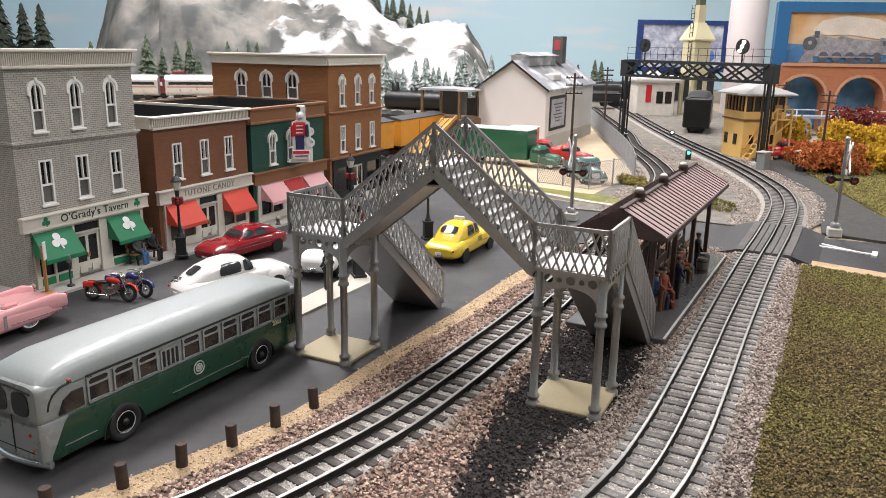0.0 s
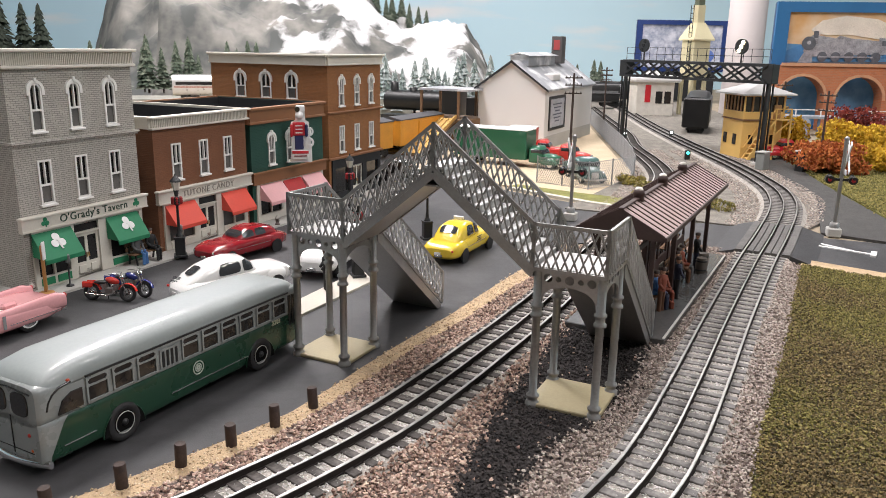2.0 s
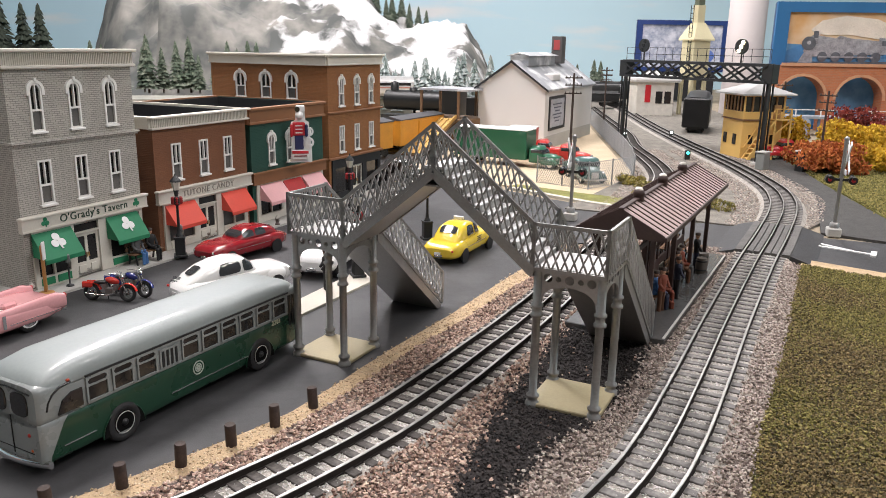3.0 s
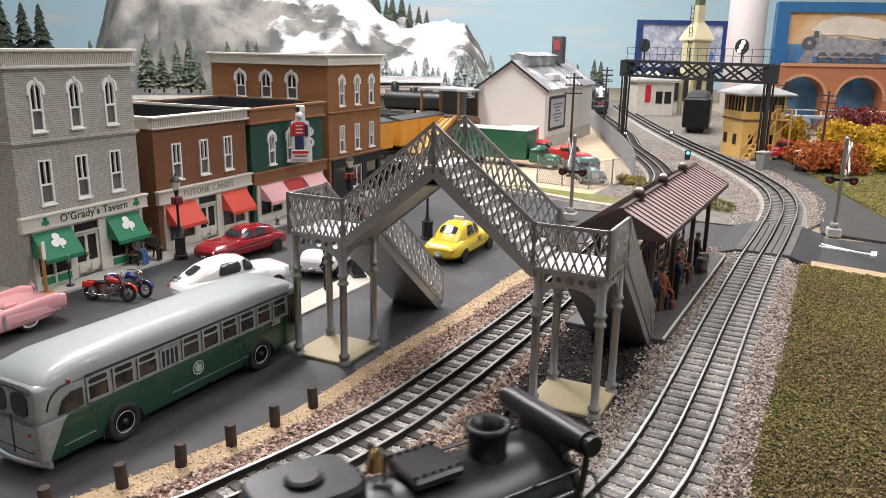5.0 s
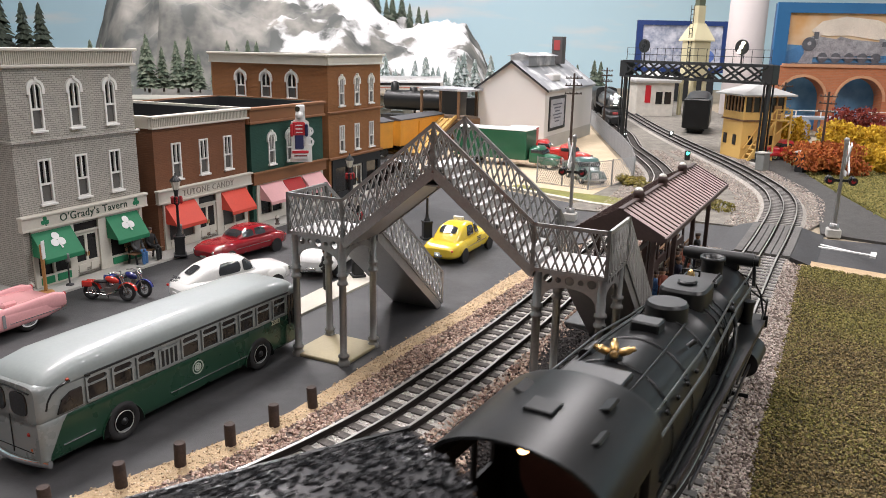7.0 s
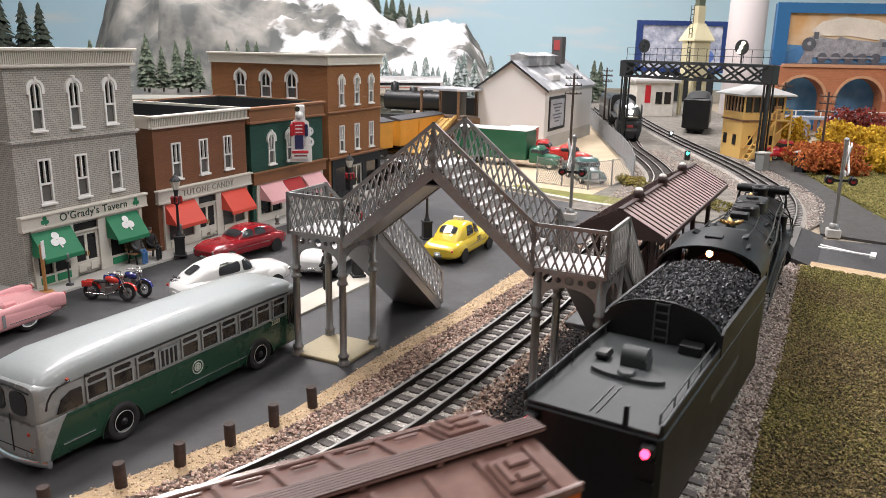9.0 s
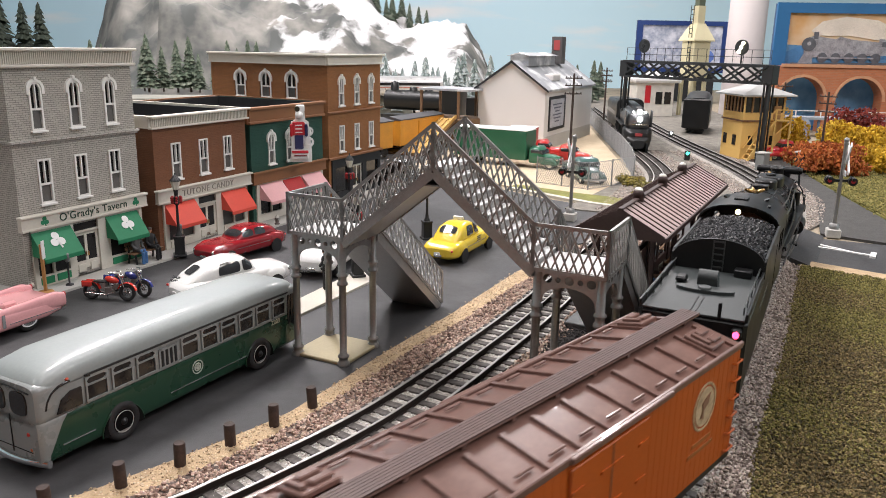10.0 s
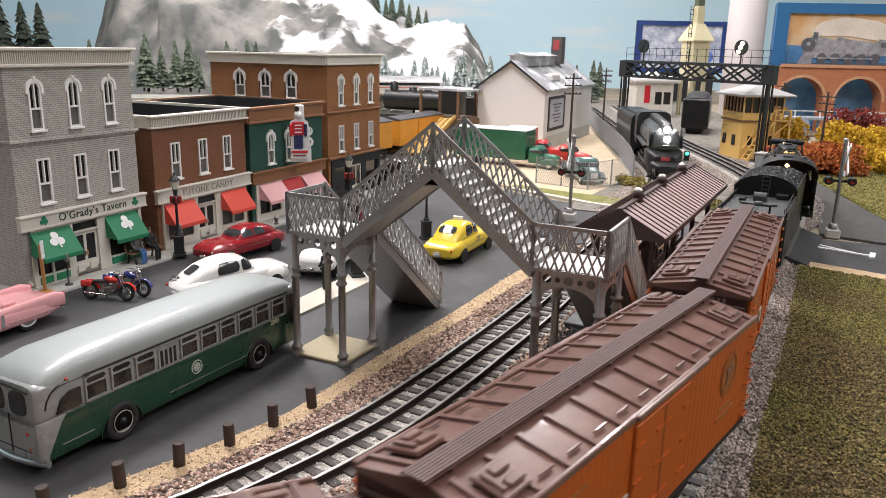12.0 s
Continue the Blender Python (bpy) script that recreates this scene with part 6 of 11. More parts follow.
def toy_sign():
    t = thing("soldier_sign", "painted toy soldier shop sign standing out from the wall", "sign", on_front(0.345, 0.0205, -0.0215, -50) @ Matrix.Diagonal((1.15, 1.3, 1.215, 1)))
    r, bl = mat("sign_red", (0.5, 0.02, 0.03), 0.4), mat("sign_blue", (0.02, 0.025, 0.09), 0.4)
    bk = Mb()
    bk.plate([[(-0.0105, 0.074), (0.012, 0.074), (0.012, 0.086), (0.0105, 0.1), (0.0095, 0.113), (0.006, 0.115), (0.0052, 0.128), (-0.003, 0.128), (-0.004, 0.115), (-0.0085, 0.113), (-0.008, 0.09)]], 0.002)
    part("backing", bk, WHITE, t, "white cut-out backing")
    part("drum_ring", Mb().plate([ring_pts(0.0098, 0.104, 0.0042, 18), ring_pts(0.0098, 0.104, 0.0026, 18)], 0.0024, Matrix.Translation((0, -0.0016, 0))), WHITE, t, "white scroll")
    part("drum_ring", Mb().plate([ring_pts(0.0098, 0.0935, 0.0046, 18), ring_pts(0.0098, 0.0935, 0.0026, 18)], 0.0024, Matrix.Translation((0, -0.0016, 0))), WHITE, t, "white scroll")
    for sx in (-1, 1):
        part("sleeve", Mb().box(-0.0008 + sx * 0.0075, -0.0012, 0.105, 0.003, 0.0024, 0.012, b=0.0008), bl if sx > 0 else r, t)
    part("coat", Mb().box(-0.0008, -0.0004, 0.1065, 0.0125, 0.0024, 0.013, b=0.0008), r, t, "red coat panel")
    for i in range(3):
        part("braid", Mb().box(-0.0008, -0.0018, 0.103 + i * 0.0034, 0.007, 0.0006, 0.001), WHITE, t)
    part("trousers", Mb().box(-0.0008, -0.0004, 0.0935, 0.0088, 0.0022, 0.0135, b=0.0006), bl, t, "dark blue trousers panel")
    part("plinth", Mb().box(0.0, -0.0008, 0.0815, 0.0175, 0.003, 0.0085, b=0.0005), WHITE, t)
    part("plinth_band", Mb().box(0.0, -0.0026, 0.0842, 0.0165, 0.0008, 0.0026), r, t)
    part("writing_bar", Mb().box(0.0, -0.0026, 0.0806, 0.013, 0.0008, 0.0012), mat("sign_dark", (0.2, 0.03, 0.03), 0.5), t)
    part("head", Mb().ball((0.0, -0.0004, 0.1195), 0.0042), WHITE, t)
    part("hat", Mb().box(0.0012, -0.0004, 0.126, 0.0088, 0.003, 0.0068, b=0.001), WHITE, t)
    part("badge", Mb().plate([ring_pts(-0.002, 0.1255, 0.0026, 14)], 0.0006, Matrix.Translation((0, -0.0026, 0))), mat("badge_black", (0.03, 0.025, 0.01), 0.4), t)
    part("bracket", Mb().box(0.003, 0.008, 0.1, 0.001, 0.0125, 0.001), BLACK, t)
    return t


toy_sign()


def posts():
    m0 = Mb().lathe([(0.0028, -0.003), (0.0029, 0.0), (0.0029, 0.0117), (0.0026, 0.0124)], 12).mesh("bollard")
    m0.materials.append(POST_WOOD)
    for x, y in [(-0.1736, 0.3008), (-0.1488, 0.3215), (-0.1277, 0.3413), (-0.1083, 0.362), (-0.0902, 0.3836), (-0.073, 0.4068), (-0.2, 0.281)]:
        ob = new("bollard", m0)
        ob.matrix_world = pose(x, y, 0.0026, random.uniform(-3, 3), random.uniform(-3, 3), random.uniform(0, 360))
        tagged(ob, "short brown wooden post in the sand verge", "post", "posts along the track")


posts()


# ---- station ----
ST = Matrix.Translation((0.1236, 0.5278, 0.0)) @ pose(0, 0, 0, 0, 0, 61.7)


def station():
    """Local x runs along the platform, y to the far side."""
    L, W, H = 0.266, 0.074, 0.0075
    pl = thing("station_platform", "glossy grey station platform slab with worn edge", "platform", ST)
    part("slab", Mb().box(L / 2, -0.0015, H / 2 + 0.001, L, W, H - 0.002, b=0.0006), PLATFORM, pl)
    part("edge_strip", Mb().box(L / 2, -W / 2 - 0.0005, H + 0.0002, L - 0.002, 0.0016, 0.0006), CONCRETE, pl)
    part("drain_cover", Mb().lathe([(0.004, H), (0.004, H + 0.0005)], 16, Matrix.Translation((0.012, -0.02, 0))), BLACK, pl)
    sh = thing("station_shelter", "open brown station shelter with ribbed roof and vents", "shelter", ST)
    x0, x1, hw, ez, rz = 0.0034, 0.264, 0.0324, 0.0797, 0.0964
    for s in (-1, 1):
        d = Vector((0, s * hw, ez - rz))
        ring = [(0, rz), (s * hw, ez), (s * hw, ez - 0.0015), (0, rz - 0.0016)]
        rf = Mb().loft([[(x0, y, z) for y, z in ring], [(x1, y, z) for y, z in ring]], smooth=False)
        slope = part("roof_slope", rf, STATION_BROWN, sh, "brown metal roof slope")
        k = 26
        rm = Mb().bar((0, 0, 0), tuple(d * 0.99), 0.0008, 0.0008).mesh("roof_rib")
        for i in range(k + 1):
            part("roof_rib", rm, STATION_DARK, slope, m=Matrix.Translation((x0 + (x1 - x0) * i / k, 0, rz + 0.0004)))
        part("eave_board", Mb().box((x0 + x1) / 2, s * (hw + 0.0006), ez - 0.0014, x1 - x0 + 0.002, 0.0012, 0.0034), STATION_DARK, sh)
    part("ridge_cap", Mb().box((x0 + x1) / 2, 0, rz + 0.0008, x1 - x0 + 0.002, 0.004, 0.0014, b=0.0004), STATION_DARK, sh)
    for x in (x0 + 0.001, x1 - 0.001):
        part("gable", Mb().plate([[(-hw, ez - 0.003), (hw, ez - 0.003), (hw, ez), (0, rz), (-hw, ez)]], 0.0014, Matrix.Translation((x, 0, 0)) @ pose(0, 0, 0, 0, 0, 90)), STATION_DARK, sh, "dark brown gable board")
    for x in (0.05, 0.127, 0.205):
        v = Mb()
        v.lathe([(0.0042, rz - 0.003), (0.0042, rz + 0.003), (0.0048, rz + 0.0034), (0.0036, rz + 0.0066), (0.0016, rz + 0.0078)], 14, Matrix.Translation((x, 0, 0)))
        part("roof_vent", v, STATION_DARK, sh)
        part("vent_cap", Mb().ball((x, 0, rz + 0.0072), 0.0032, sz=0.6), mat("vent_pale", (0.72, 0.69, 0.64), 0.3, 0.5), sh)
    for x in (0.022, 0.095, 0.17, 0.245):
        for s in (-1, 1):
            p = Mb()
            p.box(x, s * 0.0205, 0.0445, 0.0036, 0.0036, 0.075, b=0.0004)
            p.bar((x, s * 0.0205, 0.065), (x, s * 0.029, 0.0785), 0.0018, 0.0018)
            p.bar((x, s * 0.0205, 0.065), (x + 0.012, s * 0.0205, 0.08), 0.0018, 0.0018)
            part("post", p, STATION_DARK, sh)
    for s in (-1, 1):
        part("roof_beam", Mb().box(0.134, s * 0.0205, 0.0805, 0.25, 0.003, 0.003), STATION_DARK, sh)
    for i, x in enumerate((0.0585, 0.1325, 0.2075)):
        w = Mb()
        w.plate([rect(x - 0.0345, 0.0078, x + 0.0345, 0.056), rect(x - 0.03, 0.03, x - 0.002, 0.052), rect(x + 0.002, 0.03, x + 0.03, 0.052)], 0.0016, Matrix.Translation((0, -0.0008, 0)))
        part("screen_wall", w, STATION_DARK, sh, "dark brown glazed screen")
        part("poster", Mb().box(x + 0.012, -0.0014, 0.017, 0.014, 0.0008, 0.013), mat("poster_pale", (0.35, 0.33, 0.28), 0.5), sh)
    for x in (0.075, 0.155, 0.235):
        for s in (-1, 1):
            bench(ST @ pose(x, s * 0.0125, 0.0074, 0, 0, -90 if s < 0 else 90), "dark slatted bench on the station platform")
    P = lambda x, y, a: ST @ pose(x, y, 0.0076, 0, 0, a)
    figure(P(0.068, -0.0145, -95), C["blue"], C["navy"], True, "seated painted figurine in blue on the platform bench")
    figure(P(0.079, -0.0155, -85), C["rust"], C["rust"], True, "seated painted figurine in a rust coat", 0.03)
    figure(P(0.062, -0.021, -110), C["rust"], C["brown"], False, "standing painted figurine in rust brown on the platform")
    figure(P(0.1, -0.0245, -60), C["navy"], C["black"], False, "standing painted figurine in navy uniform on the platform")
    figure(P(0.118, -0.019, -120), C["black"], C["black"], False, "standing painted figurine in black on the platform")
    figure(P(0.15, -0.0145, -90), C["brown"], C["brown"], True, "seated painted figurine in brown on the bench")
    figure(P(0.162, -0.0145, -90), C["rust"], C["grey"], True, "seated painted figurine in rust on the bench")
    figure(P(0.196, -0.0215, -70), C["black"], C["navy"], False, "standing dark painted figurine by the barrels")
    figure(P(0.085, 0.0155, 80), C["blue"], C["tan"], True, "seated painted figurine in bright blue")
    figure(P(0.06, 0.017, 110), C["white"], C["blue"], False, "standing painted figurine in a white shirt")
    for x, y in ((0.205, -0.0265), (0.187, -0.0285)):
        b = thing("barrel", "dark wooden barrel with iron hoops on the platform", "barrel", ST @ pose(x, y, 0.0076))
        part("barrel_body", Mb().lathe([(0.0042, 0), (0.0052, 0.004), (0.0054, 0.007), (0.0052, 0.010), (0.0044, 0.0145)], 14), mat("barrel_grey", (0.1, 0.085, 0.07), 0.7), b)
        for z in (0.003, 0.0112):
            part("hoop", Mb().lathe([(0.0054, z), (0.0055, z + 0.0012)], 14), BLACK, b)
    for x, y, z in ((0.073, -0.0265, 0.006), (0.112, -0.0125, 0.0055)):
        b = thing("suitcase", "small brown suitcase on the platform", "suitcase", ST @ pose(x, y, 0.0076, 0, 0, 30))
        part("case", Mb().box(0, 0, z / 2, 0.009, 0.0034, z, b=0.0007), C["rust"], b)
        part("handle", Mb().tube([(-0.0015, 0, z), (-0.0012, 0, z + 0.0012), (0.0012, 0, z + 0.0012), (0.0015, 0, z)], 0.0003), BLACK, b)


station()


# ---- trains ----
HOT = glow_mat("cab_glow", (1.0, 0.5, 0.2), 12.0)
LAMP_WHITE = glow_mat("headlamp_white", (1.0, 0.97, 0.92), 14.0)
LAMP_RED = glow_mat("marker_red_glow", (1.0, 0.03, 0.08), 9.0)
LAMP_GREEN = glow_mat("signal_green_glow", (0.05, 0.9, 0.6), 5.0)


def truck(t, x, base, wr, gauge=0.016, name="truck"):
    f = Mb()
    for s in (-1, 1):
        f.box(x, s * 0.0205, wr + 0.0005, base + 0.008, 0.003, 0.0045, b=0.0006)
        f.box(x, s * 0.0205, wr + 0.001, 0.009, 0.0036, 0.0095, b=0.0006)
    f.box(x, 0, wr + 0.003, 0.008, 0.04, 0.003)
    tr = part(name, f, BLACK, t)
    wm = Mb()
    for s in (-1, 1):
        wm.lathe([(wr + 0.0012, -0.0006 - s * 0.0018), (wr + 0.0012, 0.0006 - s * 0.0018), (wr, 0.0008 - s * 0.001), (wr, 0.002 + s * 0.001)], 18, Matrix.Translation((0, s * gauge, 0)) @ pose(0, 0, 0, 90))
    wm.rod((0, -gauge, 0), (0, gauge, 0), 0.0012)
    me = wm.mesh("wheelset")
    for d in (-base / 2, base / 2):
        part("wheelset", me, BLACK, tr, m=Matrix.Translation((x + d, 0, wr)))
    return tr


def engine():
    """Local x forward, 0 at the chimney, z from the railhead."""
    t = thing("steam_engine", "matt black model steam locomotive with brass bell and pipes", "locomotive")
    cz = 0.054
    r0, r1, r2 = 0.0205, 0.0235, 0.0262
    mx = pose(0, 0, 0, 0, 90)
    b = Mb().lathe([(0.0002, 0.0335), (0.015, 0.033), (0.0195, 0.0315), (r0, 0.029), (r0, 0.0), (r0, -0.02), (r0 + 0.0006, -0.021), (r0 + 0.0006, -0.0235), (r0, -0.024), (r1, -0.075), (r1 + 0.0006, -0.076), (r1 + 0.0006, -0.0785), (r1, -0.079),
                    (r2, -0.118), (r2, -0.196)], 40, Matrix.Translation((0, 0, cz)) @ mx)
    part("boiler", b, LOCO_BLACK, t)
    for x, r in ((0.0285, r0 + 0.0004), (-0.048, 0.0222), (-0.1, 0.0254), (-0.135, r2 + 0.0003), (-0.165, r2 + 0.0003)):
        part("boiler_band", Mb().lathe([(r, -0.0008), (r + 0.0004, -0.0005), (r + 0.0004, 0.0005), (r, 0.0008)], 40, Matrix.Translation((x, 0, cz)) @ mx, caps=False), LOCO_BLACK, t)
    part("smokebox_door", Mb().lathe([(0.0135, 0.033), (0.012, 0.0352), (0.004, 0.0368), (0.0002, 0.037)], 24, Matrix.Translation((0, 0, cz)) @ mx), LOCO_BLACK, t)
    # firebox sides under the rear boiler
    fb = Mb()
    fb.box(-0.158, 0, 0.042, 0.075, 0.05, 0.03, b=0.003)
    part("firebox", fb, LOCO_BLACK, t)
    # chimney
    st = Mb().lathe([(0.0085, 0.0715), (0.0072, 0.0745), (0.0064, 0.078), (0.0066, 0.0855), (0.0076, 0.0862), (0.0076, 0.0882), (0.0056, 0.0882), (0.0052, 0.079)], 20, Matrix.Translation((0.005, 0, -0.0026)))
    part("chimney", st, LOCO_BLACK, t)
    # feedwater heater across the smokebox top
    fh = Mb()
    fh.rod((0.0305, -0.0205, 0.0795), (0.0305, 0.0205, 0.0795), 0.0046, 16)
    fh.box(0.03, 0, 0.0745, 0.006, 0.024, 0.006, b=0.001)
    for s in (-1, 1):
        fh.rod((0.0305, s * 0.0205, 0.0795), (0.0305, s * 0.0235, 0.0795), 0.0036, 14)
        fh.tube([(0.0305, s * 0.0205, 0.0765), (0.029, s * 0.0215, 0.071), (0.027, s * 0.0222, 0.063)], 0.0012)
    part("feedwater_heater", fh, LOCO_BLACK, t)
    # saddle plate with bolts and bell
    sp = Mb()
    sp.box(-0.018, 0, 0.0772, 0.017, 0.02, 0.004, b=0.001)
    for i in range(6):
        for s in (-1, 1):
            sp.ball((-0.025 + i * 0.0028, s * 0.0078, 0.0796), 0.0007)
    part("bolted_cover", sp, LOCO_BLACK, t)
    bell = Mb().lathe([(0.0035, 0.0795), (0.003, 0.0808), (0.0022, 0.0835), (0.0018, 0.0858), (0.0004, 0.0868)], 16, Matrix.Translation((-0.0315, 0.004, 0)))
    bl = part("bell", bell, BRASS, t, "polished brass bell")
    part("bell_yoke", Mb().tube([(-0.0315, -0.0008, 0.077), (-0.0315, -0.0008, 0.0862), (-0.0315, 0.0088, 0.0862), (-0.0315, 0.0088, 0.077)], 0.0006), LOCO_BLACK, t)
    # domes
    def pill(z, k):
        return [(-0.055 + math.copysign(abs(math.cos(a)) ** 0.5, math.cos(a)) * 0.0155 * k, math.copysign(abs(math.sin(a)) ** 0.5, math.sin(a)) * 0.0128 * k, z) for a in [0.2244 * i for i in range(28)]]
    sd = Mb()
    sd.loft([pill(0.067, 1.2), pill(0.0715, 1.06), pill(0.0745, 1.0)], caps=False)
    sd.loft([pill(0.0745, 1.0), pill(0.0842, 0.98)], caps=False)
    sd.loft([pill(0.0842, 0.98), pill(0.0858, 0.91)])
    part("sand_dome", sd, LOCO_BLACK, t)
    part("dome_hatch", Mb().lathe([(0.0052, 0.0856), (0.0052, 0.0872)], 18, Matrix.Translation((-0.055, 0, 0))).lathe([(0.0052, 0.0872), (0.0042, 0.0879)], 18, Matrix.Translation((-0.055, 0, 0))), LOCO_BLACK, t)
    md = Matrix.Translation((-0.092, 0, 0))
    sm = Mb().lathe([(0.0145, 0.07), (0.0118, 0.0735), (0.0106, 0.077)], 30, md, caps=False)
    sm.lathe([(0.0106, 0.077), (0.0104, 0.0846)], 30, md, caps=False)
    sm.lathe([(0.0104, 0.0846), (0.0094, 0.0862)], 30, md)
    part("steam_dome", sm, LOCO_BLACK, t)
    for s in (-1, 1):
        for x in (-0.048, -0.056, -0.064):
            part("sand_pipe", Mb().tube([(x, s * 0.0125, 0.0758), (x - 0.001, s * 0.0185, 0.0712), (x - 0.002, s * 0.0228, 0.062), (x - 0.003, s * 0.0236, 0.05), (x - 0.003, s * 0.0225, 0.043)], 0.00055), LOCO_BLACK, t)
        part("check_valve", Mb().ball((-0.03, s * 0.0195, 0.066), 0.0026), LOCO_BLACK, t)
        part("feed_pipe", Mb().tube([(-0.03, s * 0.0205, 0.065), (-0.032, s * 0.0238, 0.056), (-0.04, s * 0.0255, 0.046), (-0.09, s * 0.0275, 0.044), (-0.19, s * 0.0285, 0.044)], 0.0012), LOCO_BLACK, t)
        for x in (-0.125, -0.14, -0.155, -0.17, -0.185):
            part("washout_plug", Mb().ball((x, s * 0.0245, 0.0665), 0.0011), LOCO_BLACK, t)
        part("cab_vent_pipe", Mb().tube([(-0.1, s * 0.0115, 0.0785), (-0.14, s * 0.0135, 0.0792), (-0.196, s * 0.014, 0.0792)], 0.0006), LOCO_BLACK, t)
    part("air_pump", Mb().rod((0.012, -0.0225, 0.043), (0.012, -0.0225, 0.056), 0.0034, 14).rod((0.012, -0.0225, 0.056), (0.012, -0.0225, 0.058), 0.004, 14), LOCO_BLACK, t)
    part("generator", Mb().rod((-0.142, 0.0165, 0.0745), (-0.154, 0.0165, 0.0745), 0.0036, 12), LOCO_BLACK, t)
    part("turret_box", Mb().box(-0.119, 0.001, 0.0815, 0.011, 0.0135, 0.006, b=0.0008), LOCO_BLACK, t)
    part("lifting_lug", Mb().tube([(-0.12, -0.0185, 0.0755), (-0.118, -0.0205, 0.0775), (-0.114, -0.02, 0.0755)], 0.0013), LOCO_BLACK, t)
    # pop valves
    pv = Mb()
    c0 = Vector((-0.163, 0.001, 0.0805))
    pv.lathe([(0.0038, 0.0), (0.0032, 0.003)], 12, Matrix.Translation(c0))
    part("valve_base", pv, LOCO_BLACK, t)
    for i in range(4):
        a = radians(20 + i * 90)
        v = Mb()
        m = Matrix.Translation(c0 + Vector((0, 0, 0.002))) @ pose(0, 0, 0, 0, 68, math.degrees(a))
        v.lathe([(0.0009, 0.002), (0.0018, 0.0026), (0.0018, 0.0065), (0.0013, 0.0072), (0.0011, 0.009)], 12, m)
        part("pop_valve", v, BRASS, t, "brass safety valve")
    # cab
    def roofring(x, w, z0, zt):
        n = 14
        top = [(x, w * math.cos(math.pi * i / n), z0 + (zt - z0) * math.sin(math.pi * i / n) ** 0.8) for i in range(n + 1)]
        low = [(x, y * 0.965, z - 0.0011) for _, y, z in top[::-1]]
        return top + low
    rf = Mb().loft([roofring(-0.196, 0.03, 0.069, 0.0875), roofring(-0.2, 0.031, 0.0695, 0.088), roofring(-0.252, 0.031, 0.0695, 0.088)])
    part("cab_roof", rf, LOCO_BLACK, t, "curved black cab roof")
    part("roof_hatch", Mb().box(-0.187, 0, 0.082, 0.017, 0.025, 0.0035, b=0.0006), LOCO_BLACK, t)
    for x, y, a in ((-0.213, -0.0125, 20), (-0.2145, 0.0125, -20), (-0.2275, 0.002, 0), (-0.232, -0.0165, 28)):
        z = 0.0885 - abs(y) ** 2 * 20
        part("roof_vent", Mb().box(0, 0, 0, 0.009, 0.0105, 0.0016, Matrix.Translation((x, y, z)) @ pose(0, 0, 0, a * -1 if y < 0 else -a), b=0.0003), LOCO_BLACK, t)
    fw = Mb()
    n = 14
    prof = [(0.0298 * math.cos(math.pi * i / n), 0.069 + 0.018 * math.sin(math.pi * i / n) ** 0.8) for i in range(n + 1)]
    fw.plate([[(0.0298, 0.03)] + prof + [(-0.0298, 0.03)], rect(0.0175, 0.06, 0.0265, 0.0695), rect(-0.0265, 0.06, -0.0175, 0.0695)], 0.0014, Matrix.Translation((-0.1985, 0, 0)) @ pose(0, 0, 0, 0, 0, 90))
    part("cab_front", fw, LOCO_BLACK, t)
    for s in (-1, 1):
        sd = Mb().plate([rect(-0.246, 0.026, -0.199, 0.0702), rect(-0.236, 0.052, -0.224, 0.0655), rect(-0.2215, 0.052, -0.2095, 0.0655)], 0.0014, Matrix.Translation((0, s * 0.0298 - 0.0007, 0)))
        part("cab_side", sd, LOCO_BLACK, t)
    part("backhead", Mb().lathe([(0.0215, -0.0015), (0.0215, 0.0015)], 24, Matrix.Translation((-0.2015, 0, 0.05)) @ mx), mat("backhead_brown", (0.1, 0.04, 0.03), 0.5), t)
    part("cab_floor", Mb().box(-0.222, 0, 0.028, 0.048, 0.056, 0.002), LOCO_BLACK, t)
    part("cab_lamp", Mb().ball((-0.24, 0.002, 0.0795), 0.0022), HOT, t, "glowing cab lamp")
    # running boards and pipes
    for s in (-1, 1):
        rb = Mb()
        rb.box(-0.075, s * 0.0255, 0.0415, 0.2, 0.0125, 0.0014, b=0.0003)
        rb.box(-0.075, s * 0.0315, 0.0405, 0.2, 0.0008, 0.0034)
        part("running_board", rb, LOCO_BLACK, t)
        hr = Mb()
        pts = [(0.03, s * 0.0178, 0.068), (-0.02, s * 0.0182, 0.0685), (-0.08, s * 0.0215, 0.0705), (-0.12, s * 0.0238, 0.0728), (-0.198, s * 0.0242, 0.073)]
        hr.tube(pts, 0.0006)
        part("handrail", hr, LOCO_RAIL, t)
        h2 = Mb()
        h2.tube([(0.025, s * 0.0208, 0.0625), (-0.02, s * 0.0212, 0.063), (-0.08, s * 0.0248, 0.0648), (-0.12, s * 0.0272, 0.0655), (-0.198, s * 0.0275, 0.066)], 0.0008)
        part("pipe", h2, LOCO_RAIL, t)
        for x, y in ((0.01, 0.0195), (-0.03, 0.0205), (-0.07, 0.0225), (-0.11, 0.0248), (-0.15, 0.0256)):
            part("stanchion", Mb().ball((x, s * y, 0.0685 + (0.004 if x < -0.09 else 0.001)), 0.001), LOCO_BLACK, t)
        rs = Mb()
        rs.rod((-0.03, s * 0.0255, 0.0375), (-0.07, s * 0.0255, 0.0375), 0.006, 14)
        part("air_tank", rs, LOCO_BLACK, t)
        ap = Mb()
